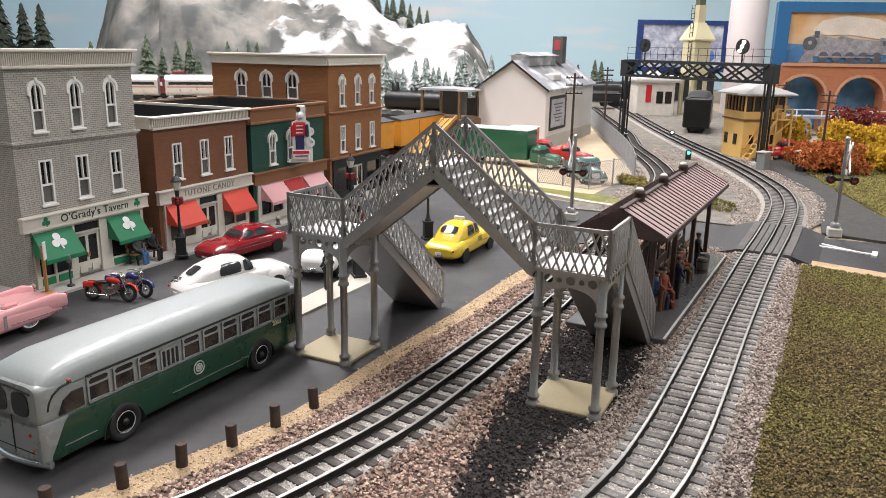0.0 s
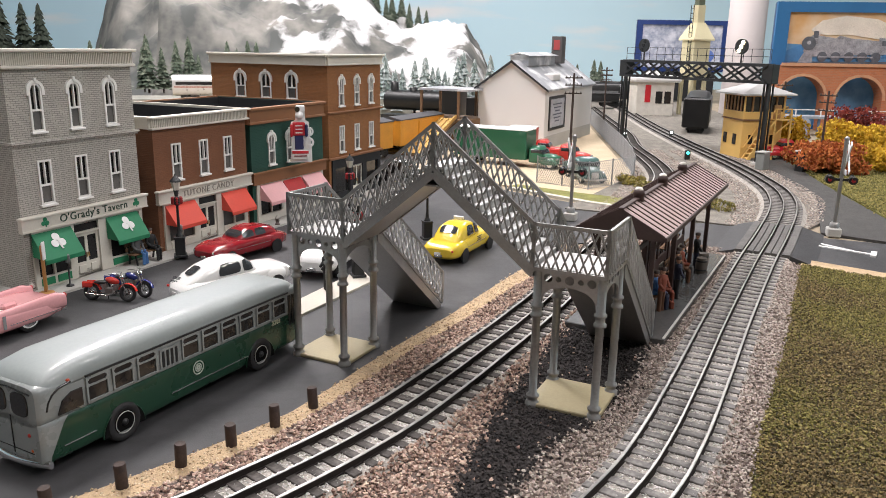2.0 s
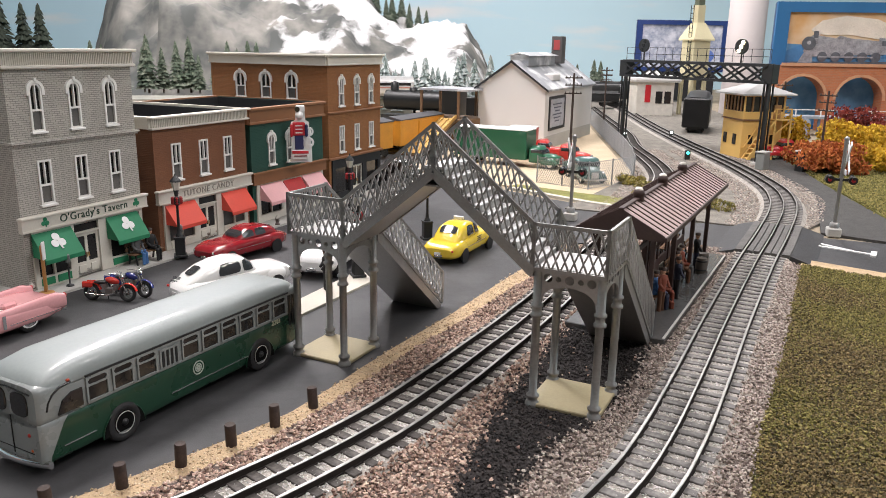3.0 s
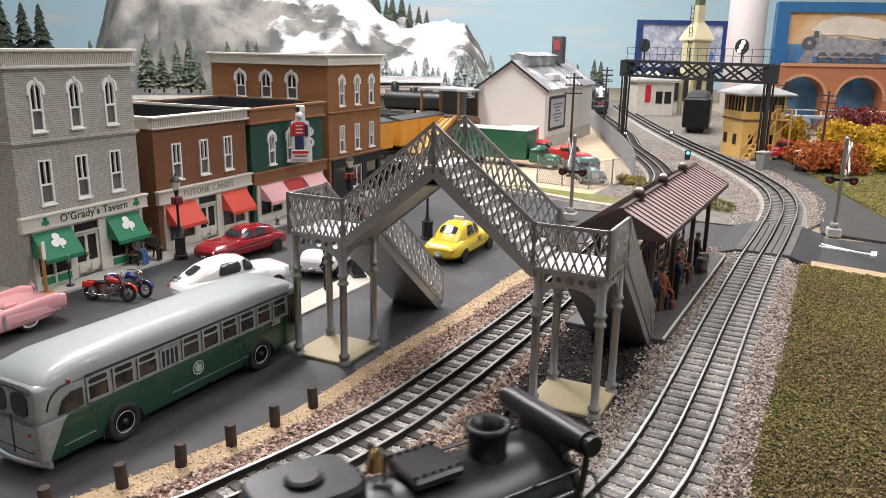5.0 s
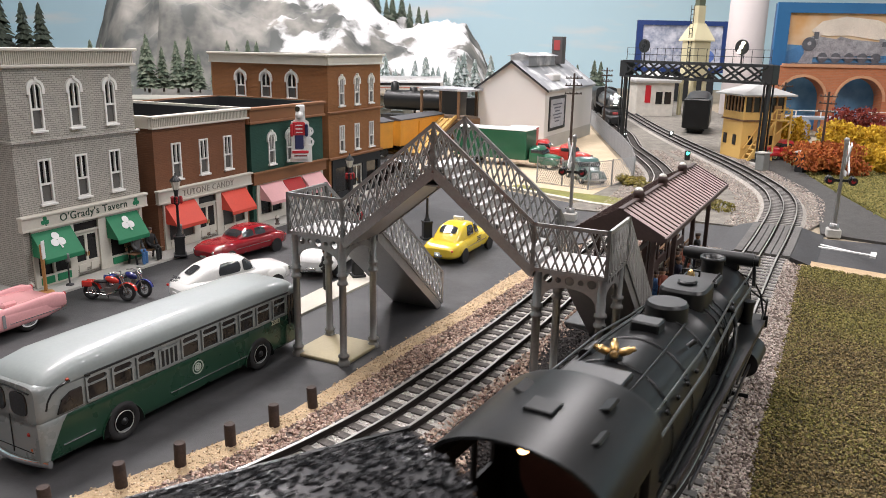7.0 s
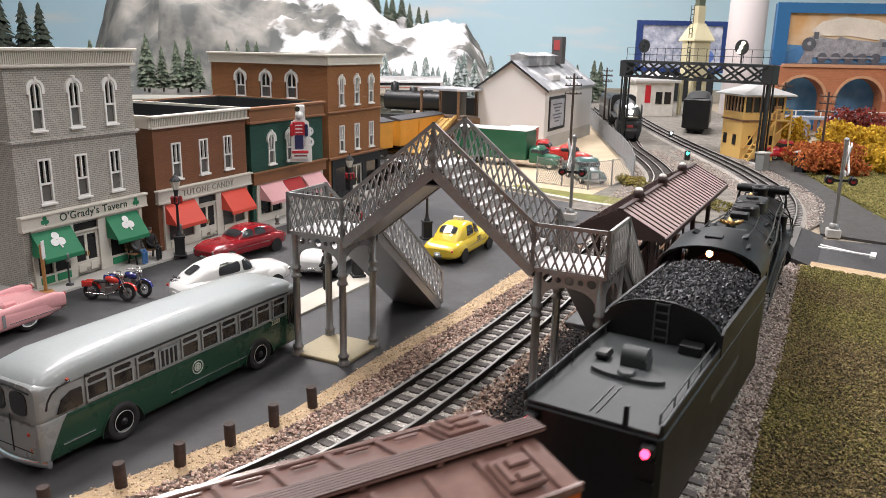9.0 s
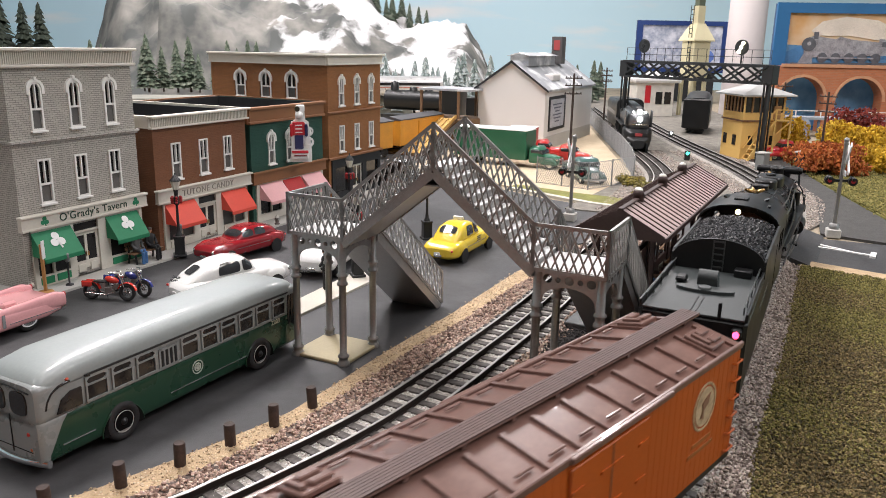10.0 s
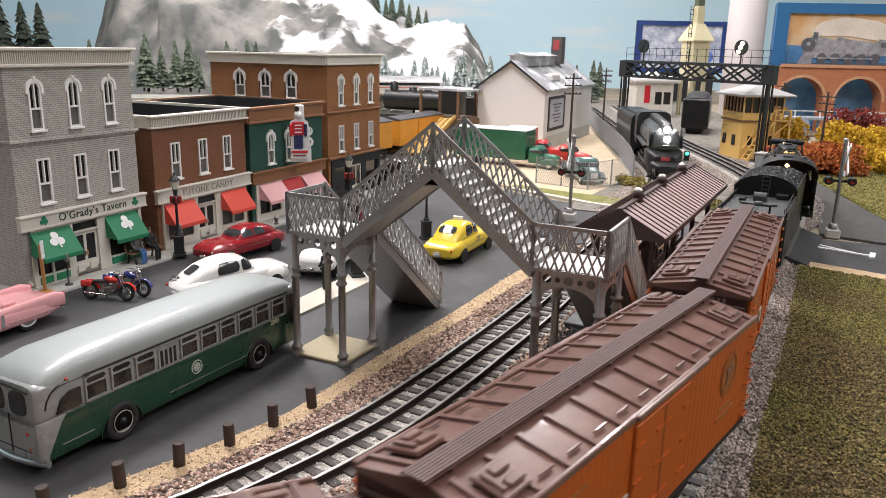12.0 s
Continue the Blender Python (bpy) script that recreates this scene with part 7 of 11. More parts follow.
        ap.tube([(0.028, s * 0.014, 0.07), (0.035, s * 0.02, 0.066), (0.036, s * 0.026, 0.056), (0.0335, s * 0.029, 0.044), (0.03, s * 0.029, 0.04)], 0.0007)
        part("rail_pipe", ap, LOCO_BLACK, t)
        cy = Mb()
        cy.rod((-0.002, s * 0.0255, 0.0205), (0.027, s * 0.0255, 0.0205), 0.0088, 20)
        cy.rod((0.0, s * 0.0245, 0.0335), (0.025, s * 0.0245, 0.0335), 0.0052, 16)
        cy.box(0.0125, s * 0.0235, 0.027, 0.026, 0.01, 0.012)
        part("cylinder", cy, LOCO_BLACK, t)
        rod = Mb()
        rod.box(-0.075, s * 0.0285, 0.0145, 0.118, 0.0012, 0.0034, b=0.0003)
        rod.bar((-0.002, s * 0.0295, 0.0205), (-0.06, s * 0.0295, 0.0175), 0.001, 0.0026)
        rod.bar((-0.012, s * 0.0305, 0.034), (-0.05, s * 0.0305, 0.03), 0.001, 0.002)
        part("side_rod", rod, mat("rod_steel", (0.09, 0.09, 0.092), 0.35, 0.8), t)
    # frame, pilot
    fr = Mb()
    fr.box(-0.085, 0, 0.028, 0.25, 0.02, 0.018)
    part("frame", fr, BLACK, t)
    dk = Mb()
    dk.box(0.047, 0, 0.0375, 0.028, 0.056, 0.0016, b=0.0003)
    dk.box(0.061, 0, 0.034, 0.003, 0.062, 0.0085, b=0.0005)
    part("pilot_deck", dk, LOCO_BLACK, t)
    for s in (-1, 1):
        part("pilot_post", Mb().tube([(0.061, s * 0.029, 0.038), (0.061, s * 0.029, 0.05), (0.046, s * 0.029, 0.05), (0.034, s * 0.02, 0.058)], 0.0007), LOCO_BLACK, t)
    for i in range(9):
        y = -0.024 + i * 0.006
        part("pilot_bar", Mb().bar((0.0625, y, 0.0305), (0.076 - abs(y) * 0.35, y * 0.8, 0.006), 0.0012, 0.0012), BLACK, t)
    part("headlamp", Mb().rod((0.036, 0, cz), (0.0405, 0, cz), 0.0036, 16), LAMP_WHITE, t, "glowing headlamp")
    part("front_coupler", Mb().box(0.07, 0, 0.017, 0.018, 0.005, 0.006, b=0.001), BLACK, t)
    truck(t, 0.036, 0.018, 0.0078, name="lead_truck")
    truck(t, -0.172, 0.03, 0.0105, name="trailing_truck")
    # coupled driving wheels
    drv = Mb()
    for s in (-1, 1):
        drv.lathe([(0.0145, -0.0017 * s), (0.0145, -0.0006 * s), (0.0132, 0), (0.0132, 0.0022 * s), (0.0115, 0.0024 * s), (0.0115, 0.0015 * s), (0.0035, 0.0015 * s), (0.0035, 0.003 * s), (0.0002, 0.003 * s)], 26, Matrix.Translation((0, s * 0.0165, 0)) @ pose(0, 0, 0, -90))
        for i in range(12):
            a = i * 0.5236
            drv.bar((0.0035 * math.cos(a), s * 0.0188, 0.0035 * math.sin(a)), (0.0118 * math.cos(a), s * 0.0188, 0.0118 * math.sin(a)), 0.0011, 0.0011)
        a = 0.6
        drv.box(-0.0085, s * 0.0185, 0, 0.0045, 0.002, 0.012, b=0.0005)
        drv.rod((0.006, s * 0.0185, 0), (0.006, s * 0.0285, 0), 0.0012)
    drv.rod((0, -0.017, 0), (0, 0.017, 0), 0.002)
    me = drv.mesh("driving_wheelset")
    ws = [part("driving_wheelset", me, BLACK, t, m=Matrix.Translation((x, 0, 0.0132))) for x in (-0.02, -0.057, -0.094, -0.131)]
    return t, ws


def tender():
    """Local x forward, 0 at the middle."""
    t = thing("tender", "black model tender heaped with coal, red marker lamp", "tender")
    L, W = 0.198, 0.0295
    b = Mb()
    b.box(0, 0, 0.041, L, 2 * W, 0.046, b=0.002)
    part("tank", b, LOCO_BLACK, t)
    part("deck", Mb().box(-0.052, 0, 0.0645, 0.094, 2 * W - 0.004, 0.001), LOCO_GREY, t, "grey-black deck plate")
    for s in (-1, 1):
        part("side_lip", Mb().box(-0.052, s * (W - 0.0008), 0.0662, 0.094, 0.0016, 0.005, b=0.0004), LOCO_BLACK, t)
        n = 8
        prof = [(-0.012, 0.064), (0.0965, 0.064), (0.0965, 0.0765), (-0.006, 0.0765), (-0.0095, 0.0745)]
        part("bunker_side", Mb().plate([prof], 0.0016, Matrix.Translation((0, s * (W - 0.0004) - 0.0008, 0))), LOCO_BLACK, t)
        hr = Mb()
        hr.tube([(-0.094, s * (W - 0.003), 0.0665), (-0.094, s * (W - 0.003), 0.0705), (-0.01, s * (W - 0.003), 0.0705)], 0.0005)
        for x in (-0.075, -0.055, -0.035, -0.015):
            hr.rod((x, s * (W - 0.003), 0.0645), (x, s * (W - 0.003), 0.0705), 0.0004, 6)
        part("deck_rail", hr, LOCO_RAIL, t)
        ex = Mb()
        for i in range(5):
            ex.box(-0.0995, s * 0.024, 0.026 + i * 0.009, 0.0008, 0.007, 0.0006)
        part("ladder", ex, LOCO_BLACK, t)
        faded = mat("faded_lettering", (0.09, 0.09, 0.08), 0.5)
        for i in range(13):
            part("lettering_bar", Mb().box(-0.02 + i * 0.0045, s * (W + 0.0002), 0.047, 0.0026, 0.0004, 0.0034), faded, t)
    n = 14
    pr = [(W * 0.985 * math.cos(math.pi * i / n), 0.072 + 0.0145 * math.sin(math.pi * i / n)) for i in range(n + 1)]
    part("bunker_wall", Mb().plate([[(W * 0.985, 0.064)] + pr + [(-W * 0.985, 0.064)]], 0.0014, Matrix.Translation((-0.009, 0, 0)) @ pose(0, 0, 0, 0, 0, 90)), LOCO_BLACK, t, "arched black bunker wall")
    ld = Mb()
    for s in (-1, 1):
        ld.bar((-0.011, s * 0.0034, 0.0655), (-0.011, s * 0.0034, 0.0855), 0.0008, 0.0008)
    for i in range(5):
        ld.box(-0.0112, 0, 0.068 + i * 0.0042, 0.0009, 0.0068, 0.0009)
    part("bunker_ladder", ld, LOCO_RAIL, t)
    part("coal_lid", Mb().box(-0.0155, -0.017, 0.0675, 0.008, 0.011, 0.005, b=0.0006), LOCO_BLACK, t)
    # coal heap of separate lumps
    hp = Mb()
    hp.loft([[(x, y, z) for y, z in [(W * 0.96 * math.cos(math.pi * i / n), 0.071 + k * 0.0125 * math.sin(math.pi * i / n)) for i in range(n + 1)] + [(-W * 0.96, 0.065), (W * 0.96, 0.065)]] for x, k in ((-0.0075, 0.95), (0.03, 1.0), (0.06, 1.0), (0.093, 0.75))])
    part("coal_bed", hp, COAL, t)
    rnd = random.Random(5)
    lp = Mb()
    for i in range(1750):
        x, y = rnd.uniform(-0.0065, 0.0935), rnd.uniform(-0.95, 0.95) * W
        z = 0.0712 + 0.0125 * math.sqrt(max(0, 1 - (y / W) ** 2)) * (1 - max(0, x - 0.06) * 6)
        r = rnd.uniform(0.0007, 0.0017)
        m = Matrix.Translation((x, y, z)) @ Euler((rnd.random() * 6, rnd.random() * 6, rnd.random() * 6)).to_matrix().to_4x4() @ Matrix.Diagonal((1, rnd.uniform(0.6, 1), rnd.uniform(0.5, 0.9), 1))
        a = [(r, 0, 0), (-r, 0, 0), (0, r, 0), (0, -r, 0), (0, 0, r), (0, 0, -r)]
        lp.add(a, [(0, 2, 4), (2, 1, 4), (1, 3, 4), (3, 0, 4), (2, 0, 5), (1, 2, 5), (3, 1, 5), (0, 3, 5)], m)
    tagged(part("coal_load", lp, COAL, t, "glossy black coal lumps"), kind="stuff")
    hc = Mb()
    hc.rod((-0.045, -0.0055, 0.0705), (-0.045, 0.006, 0.0705), 0.0046, 16)
    hc.box(-0.045, 0, 0.0675, 0.009, 0.012, 0.005)
    part("hatch_drum", hc, LOCO_GREY, t)
    part("hatch_plate", Mb().loft([[(-0.0565 + 0.0055 * math.sin(a) * (1), 0.017 * math.cos(a), z) for a in [0.2618 * i for i in range(24)]] for z in (0.065, 0.067)]), LOCO_GREY, t)
    part("water_hatch", Mb().lathe([(0.004, 0.065), (0.004, 0.068), (0.0034, 0.0685)], 16, Matrix.Translation((-0.058, 0.0, 0))), LOCO_GREY, t)
    part("hatch_small", Mb().box(-0.042, 0.0165, 0.067, 0.009, 0.0065, 0.0035, b=0.001), LOCO_BLACK, t)
    for s in (-1, 1):
        part("deck_seam", Mb().box(-0.082, s * 0.0015, 0.0652, 0.026, 0.0006, 0.0005), LOCO_BLACK, t)
    part("lamp_bracket", Mb().box(-0.0985, -0.0145, 0.0685, 0.0018, 0.0018, 0.009), LOCO_BLACK, t)
    lm = part("marker_lamp", Mb().box(-0.1008, -0.0245, 0.058, 0.005, 0.0055, 0.0055, b=0.001), LOCO_BLACK, t)
    part("lens", Mb().rod((-0.1032, -0.0245, 0.058), (-0.1042, -0.0245, 0.058), 0.0018, 14), LAMP_RED, lm, "glowing red lens")
    lm = part("marker_lamp", Mb().box(-0.1008, 0.0245, 0.058, 0.005, 0.0055, 0.0055, b=0.001), LOCO_BLACK, t)
    part("lens", Mb().rod((-0.1032, 0.0245, 0.058), (-0.1042, 0.0245, 0.058), 0.0018, 14), LAMP_RED, lm, "glowing red lens")
    part("underframe", Mb().box(0, 0, 0.0165, L * 0.96, 0.024, 0.005), BLACK, t)
    part("drawbar", Mb().box(0.105, 0, 0.018, 0.02, 0.006, 0.003), BLACK, t)
    part("coupler", Mb().box(-0.108, 0, 0.0165, 0.018, 0.005, 0.006, b=0.001), BLACK, t)
    truck(t, 0.06, 0.03, 0.0082), truck(t, -0.06, 0.03, 0.0082)
    return t


def reefer():
    """Local x forward, 0 at the middle."""
    t = thing("refrigerator_car", "orange refrigerator freight car with ribbed brown roof", "freight car", None, "freight cars")
    L, W, ze, zr, zf = 0.225, 0.0268, 0.068, 0.0735, 0.0155
    for s in (-1, 1):
        bd = part("side", Mb().box(0, s * (W - 0.0008), (ze + zf) / 2, L, 0.0016, ze - zf), ORANGE, t, "orange board side")
        pm = Mb().box(0, 0, 0, 0.0002, 0.0003, ze - zf - 0.002).mesh("board_joint")
        for i in range(45):
            x = -L / 2 + (i + 0.5) * L / 45
            part("board_joint", pm, mat_joint, bd, m=Matrix.Translation((x, s * (W - 0.00009), (ze + zf) / 2)))
        d = Mb()
        d.box(0, s * (W + 0.0005), 0.0415, 0.052, 0.0014, ze - zf - 0.006, b=0.0004)
        dr = part("door", d, ORANGE, t, "orange plug door")
        part("door_gap", Mb().box(0, s * (W + 0.0013), 0.0415, 0.0005, 0.0004, ze - zf - 0.007), mat_shape, dr)
        for x in (-0.022, 0.022, -0.004, 0.004):
            for z in (0.026, 0.041, 0.056):
                part("hinge", Mb().box(x, s * (W + 0.0014), z, 0.007, 0.0008, 0.0012), ORANGE, dr)
        em = Mb()
        em.plate([ring_pts(0.078, 0.05, 0.0108, 28), ring_pts(0.078, 0.05, 0.0098, 28)], 0.0003, Matrix.Translation((0, s * (W + 0.0001) - (0 if s > 0 else 0.0003), 0)))
        em.plate([ring_pts(0.078, 0.05, 0.0088, 28)], 0.0003, Matrix.Translation((0, s * (W + 0.0001) - (0 if s > 0 else 0.0003), 0)))
        e = part("emblem", em, mat_emblem, t, "faded round emblem")
        ej = Mb()
        ej.plate([[(0.074, 0.046), (0.077, 0.0445), (0.0765, 0.049), (0.0805, 0.051), (0.082, 0.0555), (0.078, 0.054), (0.0745, 0.0525), (0.0755, 0.049)]], 0.0003, Matrix.Translation((0, s * (W + 0.0005) - (0 if s > 0 else 0.0003), 0)))
        part("emblem_shape", ej, mat_shape, e)
        for i, (a, w) in enumerate(((-0.075, 0.03), (-0.075, 0.022), (-0.07, 0.038), (0.078, 0.018), (0.078, 0.024))):
            part("lettering_bar", Mb().box(a, s * (W + 0.0002), (0.058, 0.053, 0.03, 0.034, 0.03)[i], w, 0.0003, 0.0018), mat_letter, t)
        part("roof_edge", Mb().box(0, s * (W + 0.0002), ze + 0.0006, L + 0.001, 0.0018, 0.0022, b=0.0004), ROOF_BROWN, t)
        part("door_cap", Mb().box(0.008, s * (W + 0.0014), ze + 0.0004, 0.07, 0.0018, 0.0024, b=0.0004), ROOF_BROWN, t)
        part("side_sill", Mb().box(0, s * (W - 0.001), zf - 0.0012, L, 0.002, 0.003), BLACK, t)
        for xx, sg in ((L / 2, 1), (-L / 2, -1)):
            ld = Mb()
            for i in range(6):
                ld.tube([(xx - sg * 0.0085, s * (W + 0.0002), 0.019 + i * 0.0085), (xx - sg * 0.0085, s * (W + 0.0018), 0.019 + i * 0.0085), (xx - sg * 0.001, s * (W + 0.0018), 0.019 + i * 0.0085), (xx - sg * 0.001, s * (W + 0.0002), 0.019 + i * 0.0085)], 0.0005, 5)
            part("ladder", ld, ORANGE, t)
            gi = Mb()
            for i in range(5):
                gi.box(xx + sg * 0.0008, s * (W - 0.005), 0.024 + i * 0.0085, 0.0012, 0.0075, 0.0008)
            part("end_ladder", gi, END_BROWN, t)
    # roof
    rp = [(-W - 0.0006, ze), (0, zr), (W + 0.0006, ze), (W + 0.0006, ze - 0.0014), (-W - 0.0006, ze - 0.0014)]
    rf = part("roof", Mb().loft([[(-L / 2 - 0.0006, y, z) for y, z in rp], [(L / 2 + 0.0006, y, z) for y, z in rp]], smooth=False), ROOF_BROWN, t, "brown ribbed metal roof")
    for s in (-1, 1):
        m0 = Mb()
        m0.bar((0, s * 0.006, zr - 0.0006), (0, s * (W - 0.0002), ze + 0.0006), 0.0022, 0.0016)
        me = m0.mesh("roof_rib")
        pn = Mb()
        a0, a1 = Vector((0, s * 0.0065, zr - 0.0013)), Vector((0, s * (W - 0.002), ze + 0.0006))
        pn.bar(a0, a1, 0.0006, 0.0128)
        pme = pn.mesh("roof_panel")
        k = 12
        for i in range(k + 1):
            part("roof_rib", me, ROOF_BROWN, rf, m=Matrix.Translation((-L / 2 + 0.006 + (L - 0.012) * i / k, 0, 0)))
        for i in range(k):
            x = -L / 2 + 0.006 + (L - 0.012) * (i + 0.5) / k
            part("rib_end", Mb().box(x, s * (W - 0.0045), ze + 0.0022, 0.0085, 0.0012, 0.001, b=0.0003), ROOF_BROWN, rf)
        for sg in (-1, 1):
            ht = Mb()
            x = sg * (L / 2 - 0.0165)
            ang = s * -11.5
            mm = Matrix.Translation((x, s * 0.0165, 0.0722)) @ pose(0, 0, 0, ang)
            ht.box(0, 0, 0, 0.014, 0.0135, 0.002, mm, b=0.0004)
            ht.box(0.002, 0.003, 0.0015, 0.008, 0.0035, 0.0018, mm, b=0.0004)
            ht.box(0.002, -0.003, 0.0015, 0.008, 0.0035, 0.0018, mm, b=0.0004)
            ht.box(-0.0045, 0, 0.0017, 0.002, 0.009, 0.0012, mm, b=0.0002)
            part("ice_hatch", ht, ROOF_BROWN, t)
    wk = part("roof_walk", Mb().box(0, 0, zr + 0.0019, L + 0.008, 0.0092, 0.0006), ROOF_BROWN, t, "brown plank roof walk")
    pm = Mb().box(0, 0, 0, L + 0.0085, 0.0011, 0.0008).mesh("plank")
    for i in range(7):
        part("plank", pm, mat_walk, wk, m=Matrix.Translation((0, -0.0039 + i * 0.0013, zr + 0.0025)))
    for i in range(9):
        part("walk_support", Mb().box(-L / 2 + 0.01 + i * (L - 0.02) / 8, 0, zr + 0.0008, 0.002, 0.0085, 0.0018), ROOF_BROWN, t)
    for sg in (-1, 1):
        e = Mb()
        e.plate([[(-W + 0.0008, zf), (W - 0.0008, zf), (W - 0.0008, ze - 0.0014), (0, zr - 0.0016), (-W + 0.0008, ze - 0.0014)]], 0.0016, Matrix.Translation((sg * (L / 2 - 0.0008) + 0.0008, 0, 0)) @ pose(0, 0, 0, 0, 0, 90))
        en = part("end_wall", e, END_BROWN, t, "dark brown ribbed end")
        for i in range(6):
            part("end_rib", Mb().box(sg * (L / 2 + 0.0006), 0, 0.022 + i * 0.0078, 0.0014, 2 * W - 0.005, 0.0026, b=0.0006), END_BROWN, en)
        bw = Mb()
        bw.rod((sg * (L / 2 + 0.003), 0.009, 0.0605), (sg * (L / 2 + 0.0045), 0.009, 0.0605), 0.0045, 16)
        bw.rod((sg * L / 2, 0.009, 0.0605), (sg * (L / 2 + 0.003), 0.009, 0.0605), 0.0008)
        part("brake_wheel", bw, END_BROWN, t)
        nb = Mb()
        for i in range(4):
            nb.box(sg * (L / 2 + 0.0016), -0.0135 + i * 0.003, 0.0645, 0.0004, 0.0018, 0.0026)
        part("data_plate", Mb().box(-0.034, -sg * (W + 0.0005), 0.0345, 0.012, 0.0008, 0.0085), mat("plate_grey", (0.4, 0.37, 0.3), 0.6, var=0.3, scale=300), t, "faded grey data plate")
        part("end_marking", nb, mat_letter2, t, "faded bars of writing")
        part("coupler", Mb().box(sg * (L / 2 + 0.008), 0, 0.0165, 0.018, 0.005, 0.006, b=0.001), BLACK, t)
        truck(t, sg * 0.072, 0.028, 0.0078)
    part("underframe", Mb().box(0, 0, 0.013, L * 0.9, 0.02, 0.005), BLACK, t)
    return t


mat_joint = mat("joint_dark", (0.43, 0.09, 0.009), 0.6)
mat_shape = mat("emblem_dark", (0.22, 0.11, 0.06), 0.7)
mat_emblem = mat("emblem_faded", (0.5, 0.37, 0.22), 0.6, var=0.3, scale=200)
mat_letter = mat("letter_brown", (0.33, 0.11, 0.025), 0.6)
mat_letter2 = mat("letter_pale", (0.14, 0.1, 0.09), 0.6)
mat_walk = mat("walk_planks", (0.085, 0.048, 0.042), 0.6, var=0.2, scale=60)


def express():
    """A streamlined express engine; local x forward, 0 at its nose."""
    t = thing("express_engine", "streamlined grey and black express locomotive with bright headlamps", "locomotive")
    gm = mat("express_grey", (0.12, 0.125, 0.13), 0.35, 0.5, var=0.1)
    mx = pose(0, 0, 0, 0, 90)
    b = Mb().lathe([(0.0002, -0.004), (0.009, -0.0055), (0.017, -0.011), (0.0222, -0.02), (0.0235, -0.03), (0.0235, -0.215)], 30, Matrix.Translation((0, 0, 0.055)) @ mx)
    part("boiler", b, gm, t, "smooth grey streamlined casing")
    sk = Mb()
    sk.loft([[(x, y, z) for y, z in sup(w, 0.012, zt, 6, 20)] for x, w, zt in ((0.0, 0.016, 0.034), (-0.006, 0.024, 0.04), (-0.02, 0.028, 0.044), (-0.05, 0.0285, 0.044))])
    part("nose_skirt", sk, BLACK, t)
    for s in (-1, 1):
        part("running_board", Mb().box(-0.13, s * 0.0255, 0.044, 0.17, 0.011, 0.004, b=0.001), BLACK, t)
        part("smoke_deflector", Mb().box(-0.03, s * 0.0255, 0.061, 0.032, 0.0012, 0.03, b=0.0005), gm, t)
        part("side_rods", Mb().box(-0.11, s * 0.0265, 0.017, 0.12, 0.0016, 0.004), mat("rod_steel2", (0.2, 0.2, 0.2), 0.3, 0.9), t)
        part("handrail", Mb().tube([(-0.012, s * 0.018, 0.07), (-0.2, s * 0.022, 0.07)], 0.0006), CHROME, t)
    part("skyline_casing", Mb().loft([[(x, y, z) for y, z in sup(0.0088, 0.07, zt, 4, 16)] for x, zt in ((-0.018, 0.078), (-0.028, 0.0835), (-0.14, 0.0845), (-0.205, 0.0845))]), BLACK, t)
    part("cab", Mb().loft([[(x, y, z) for y, z in sup(0.0295, 0.026, zt, 6, 24)] for x, zt in ((-0.205, 0.087), (-0.255, 0.087))]), BLACK, t)
    part("headlamp", Mb().rod((-0.004, 0, 0.0605), (0.0, 0, 0.0605), 0.0052, 18), LAMP_WHITE, t, "glowing headlamp")
    part("upper_lamp", Mb().rod((-0.012, 0, 0.0745), (-0.008, 0, 0.0745), 0.0052, 18), LAMP_WHITE, t, "glowing upper headlamp")
    for s in (-1, 1):
        part("class_lamp", Mb().ball((-0.013, s * 0.0115, 0.0735), 0.0022), LAMP_WHITE, t)
    part("nose_stripe", Mb().box(-0.0018, 0, 0.05, 0.003, 0.03, 0.003, b=0.0005), CHROME, t)
    part("number_board", Mb().box(0.0008, 0, 0.03, 0.002, 0.014, 0.006, b=0.0005), mat("board_red", (0.35, 0.05, 0.05), 0.5), t)
    part("pilot", Mb().loft([[(x, y, z) for y, z in sup(w, 0.004, zt, 5, 16)] for x, w, zt in ((0.008, 0.01, 0.02), (0.002, 0.022, 0.026), (-0.02, 0.026, 0.03))]), BLACK, t)
    drv = Mb()
    for s in (-1, 1):
        drv.lathe([(0.0172, -0.0017 * s), (0.0172, -0.0006 * s), (0.016, 0), (0.016, 0.0022 * s), (0.0142, 0.0024 * s), (0.0142, 0.0012 * s), (0.0002, 0.0014 * s)], 24, Matrix.Translation((0, s * 0.0165, 0)) @ pose(0, 0, 0, -90))
        drv.box(-0.009, s * 0.0185, 0, 0.004, 0.002, 0.012)
        drv.rod((0.007, s * 0.0185, 0), (0.007, s * 0.0265, 0), 0.0012)
    drv.rod((0, -0.017, 0), (0, 0.017, 0), 0.002)
    me = drv.mesh("driving_wheelset")
    ws = [part("driving_wheelset", me, BLACK, t, m=Matrix.Translation((x, 0, 0.016))) for x in (-0.07, -0.108, -0.146)]
    truck(t, -0.026, 0.02, 0.0085, name="lead_truck")
    truck(t, -0.2, 0.026, 0.0085, name="trailing_truck")
    return t, ws


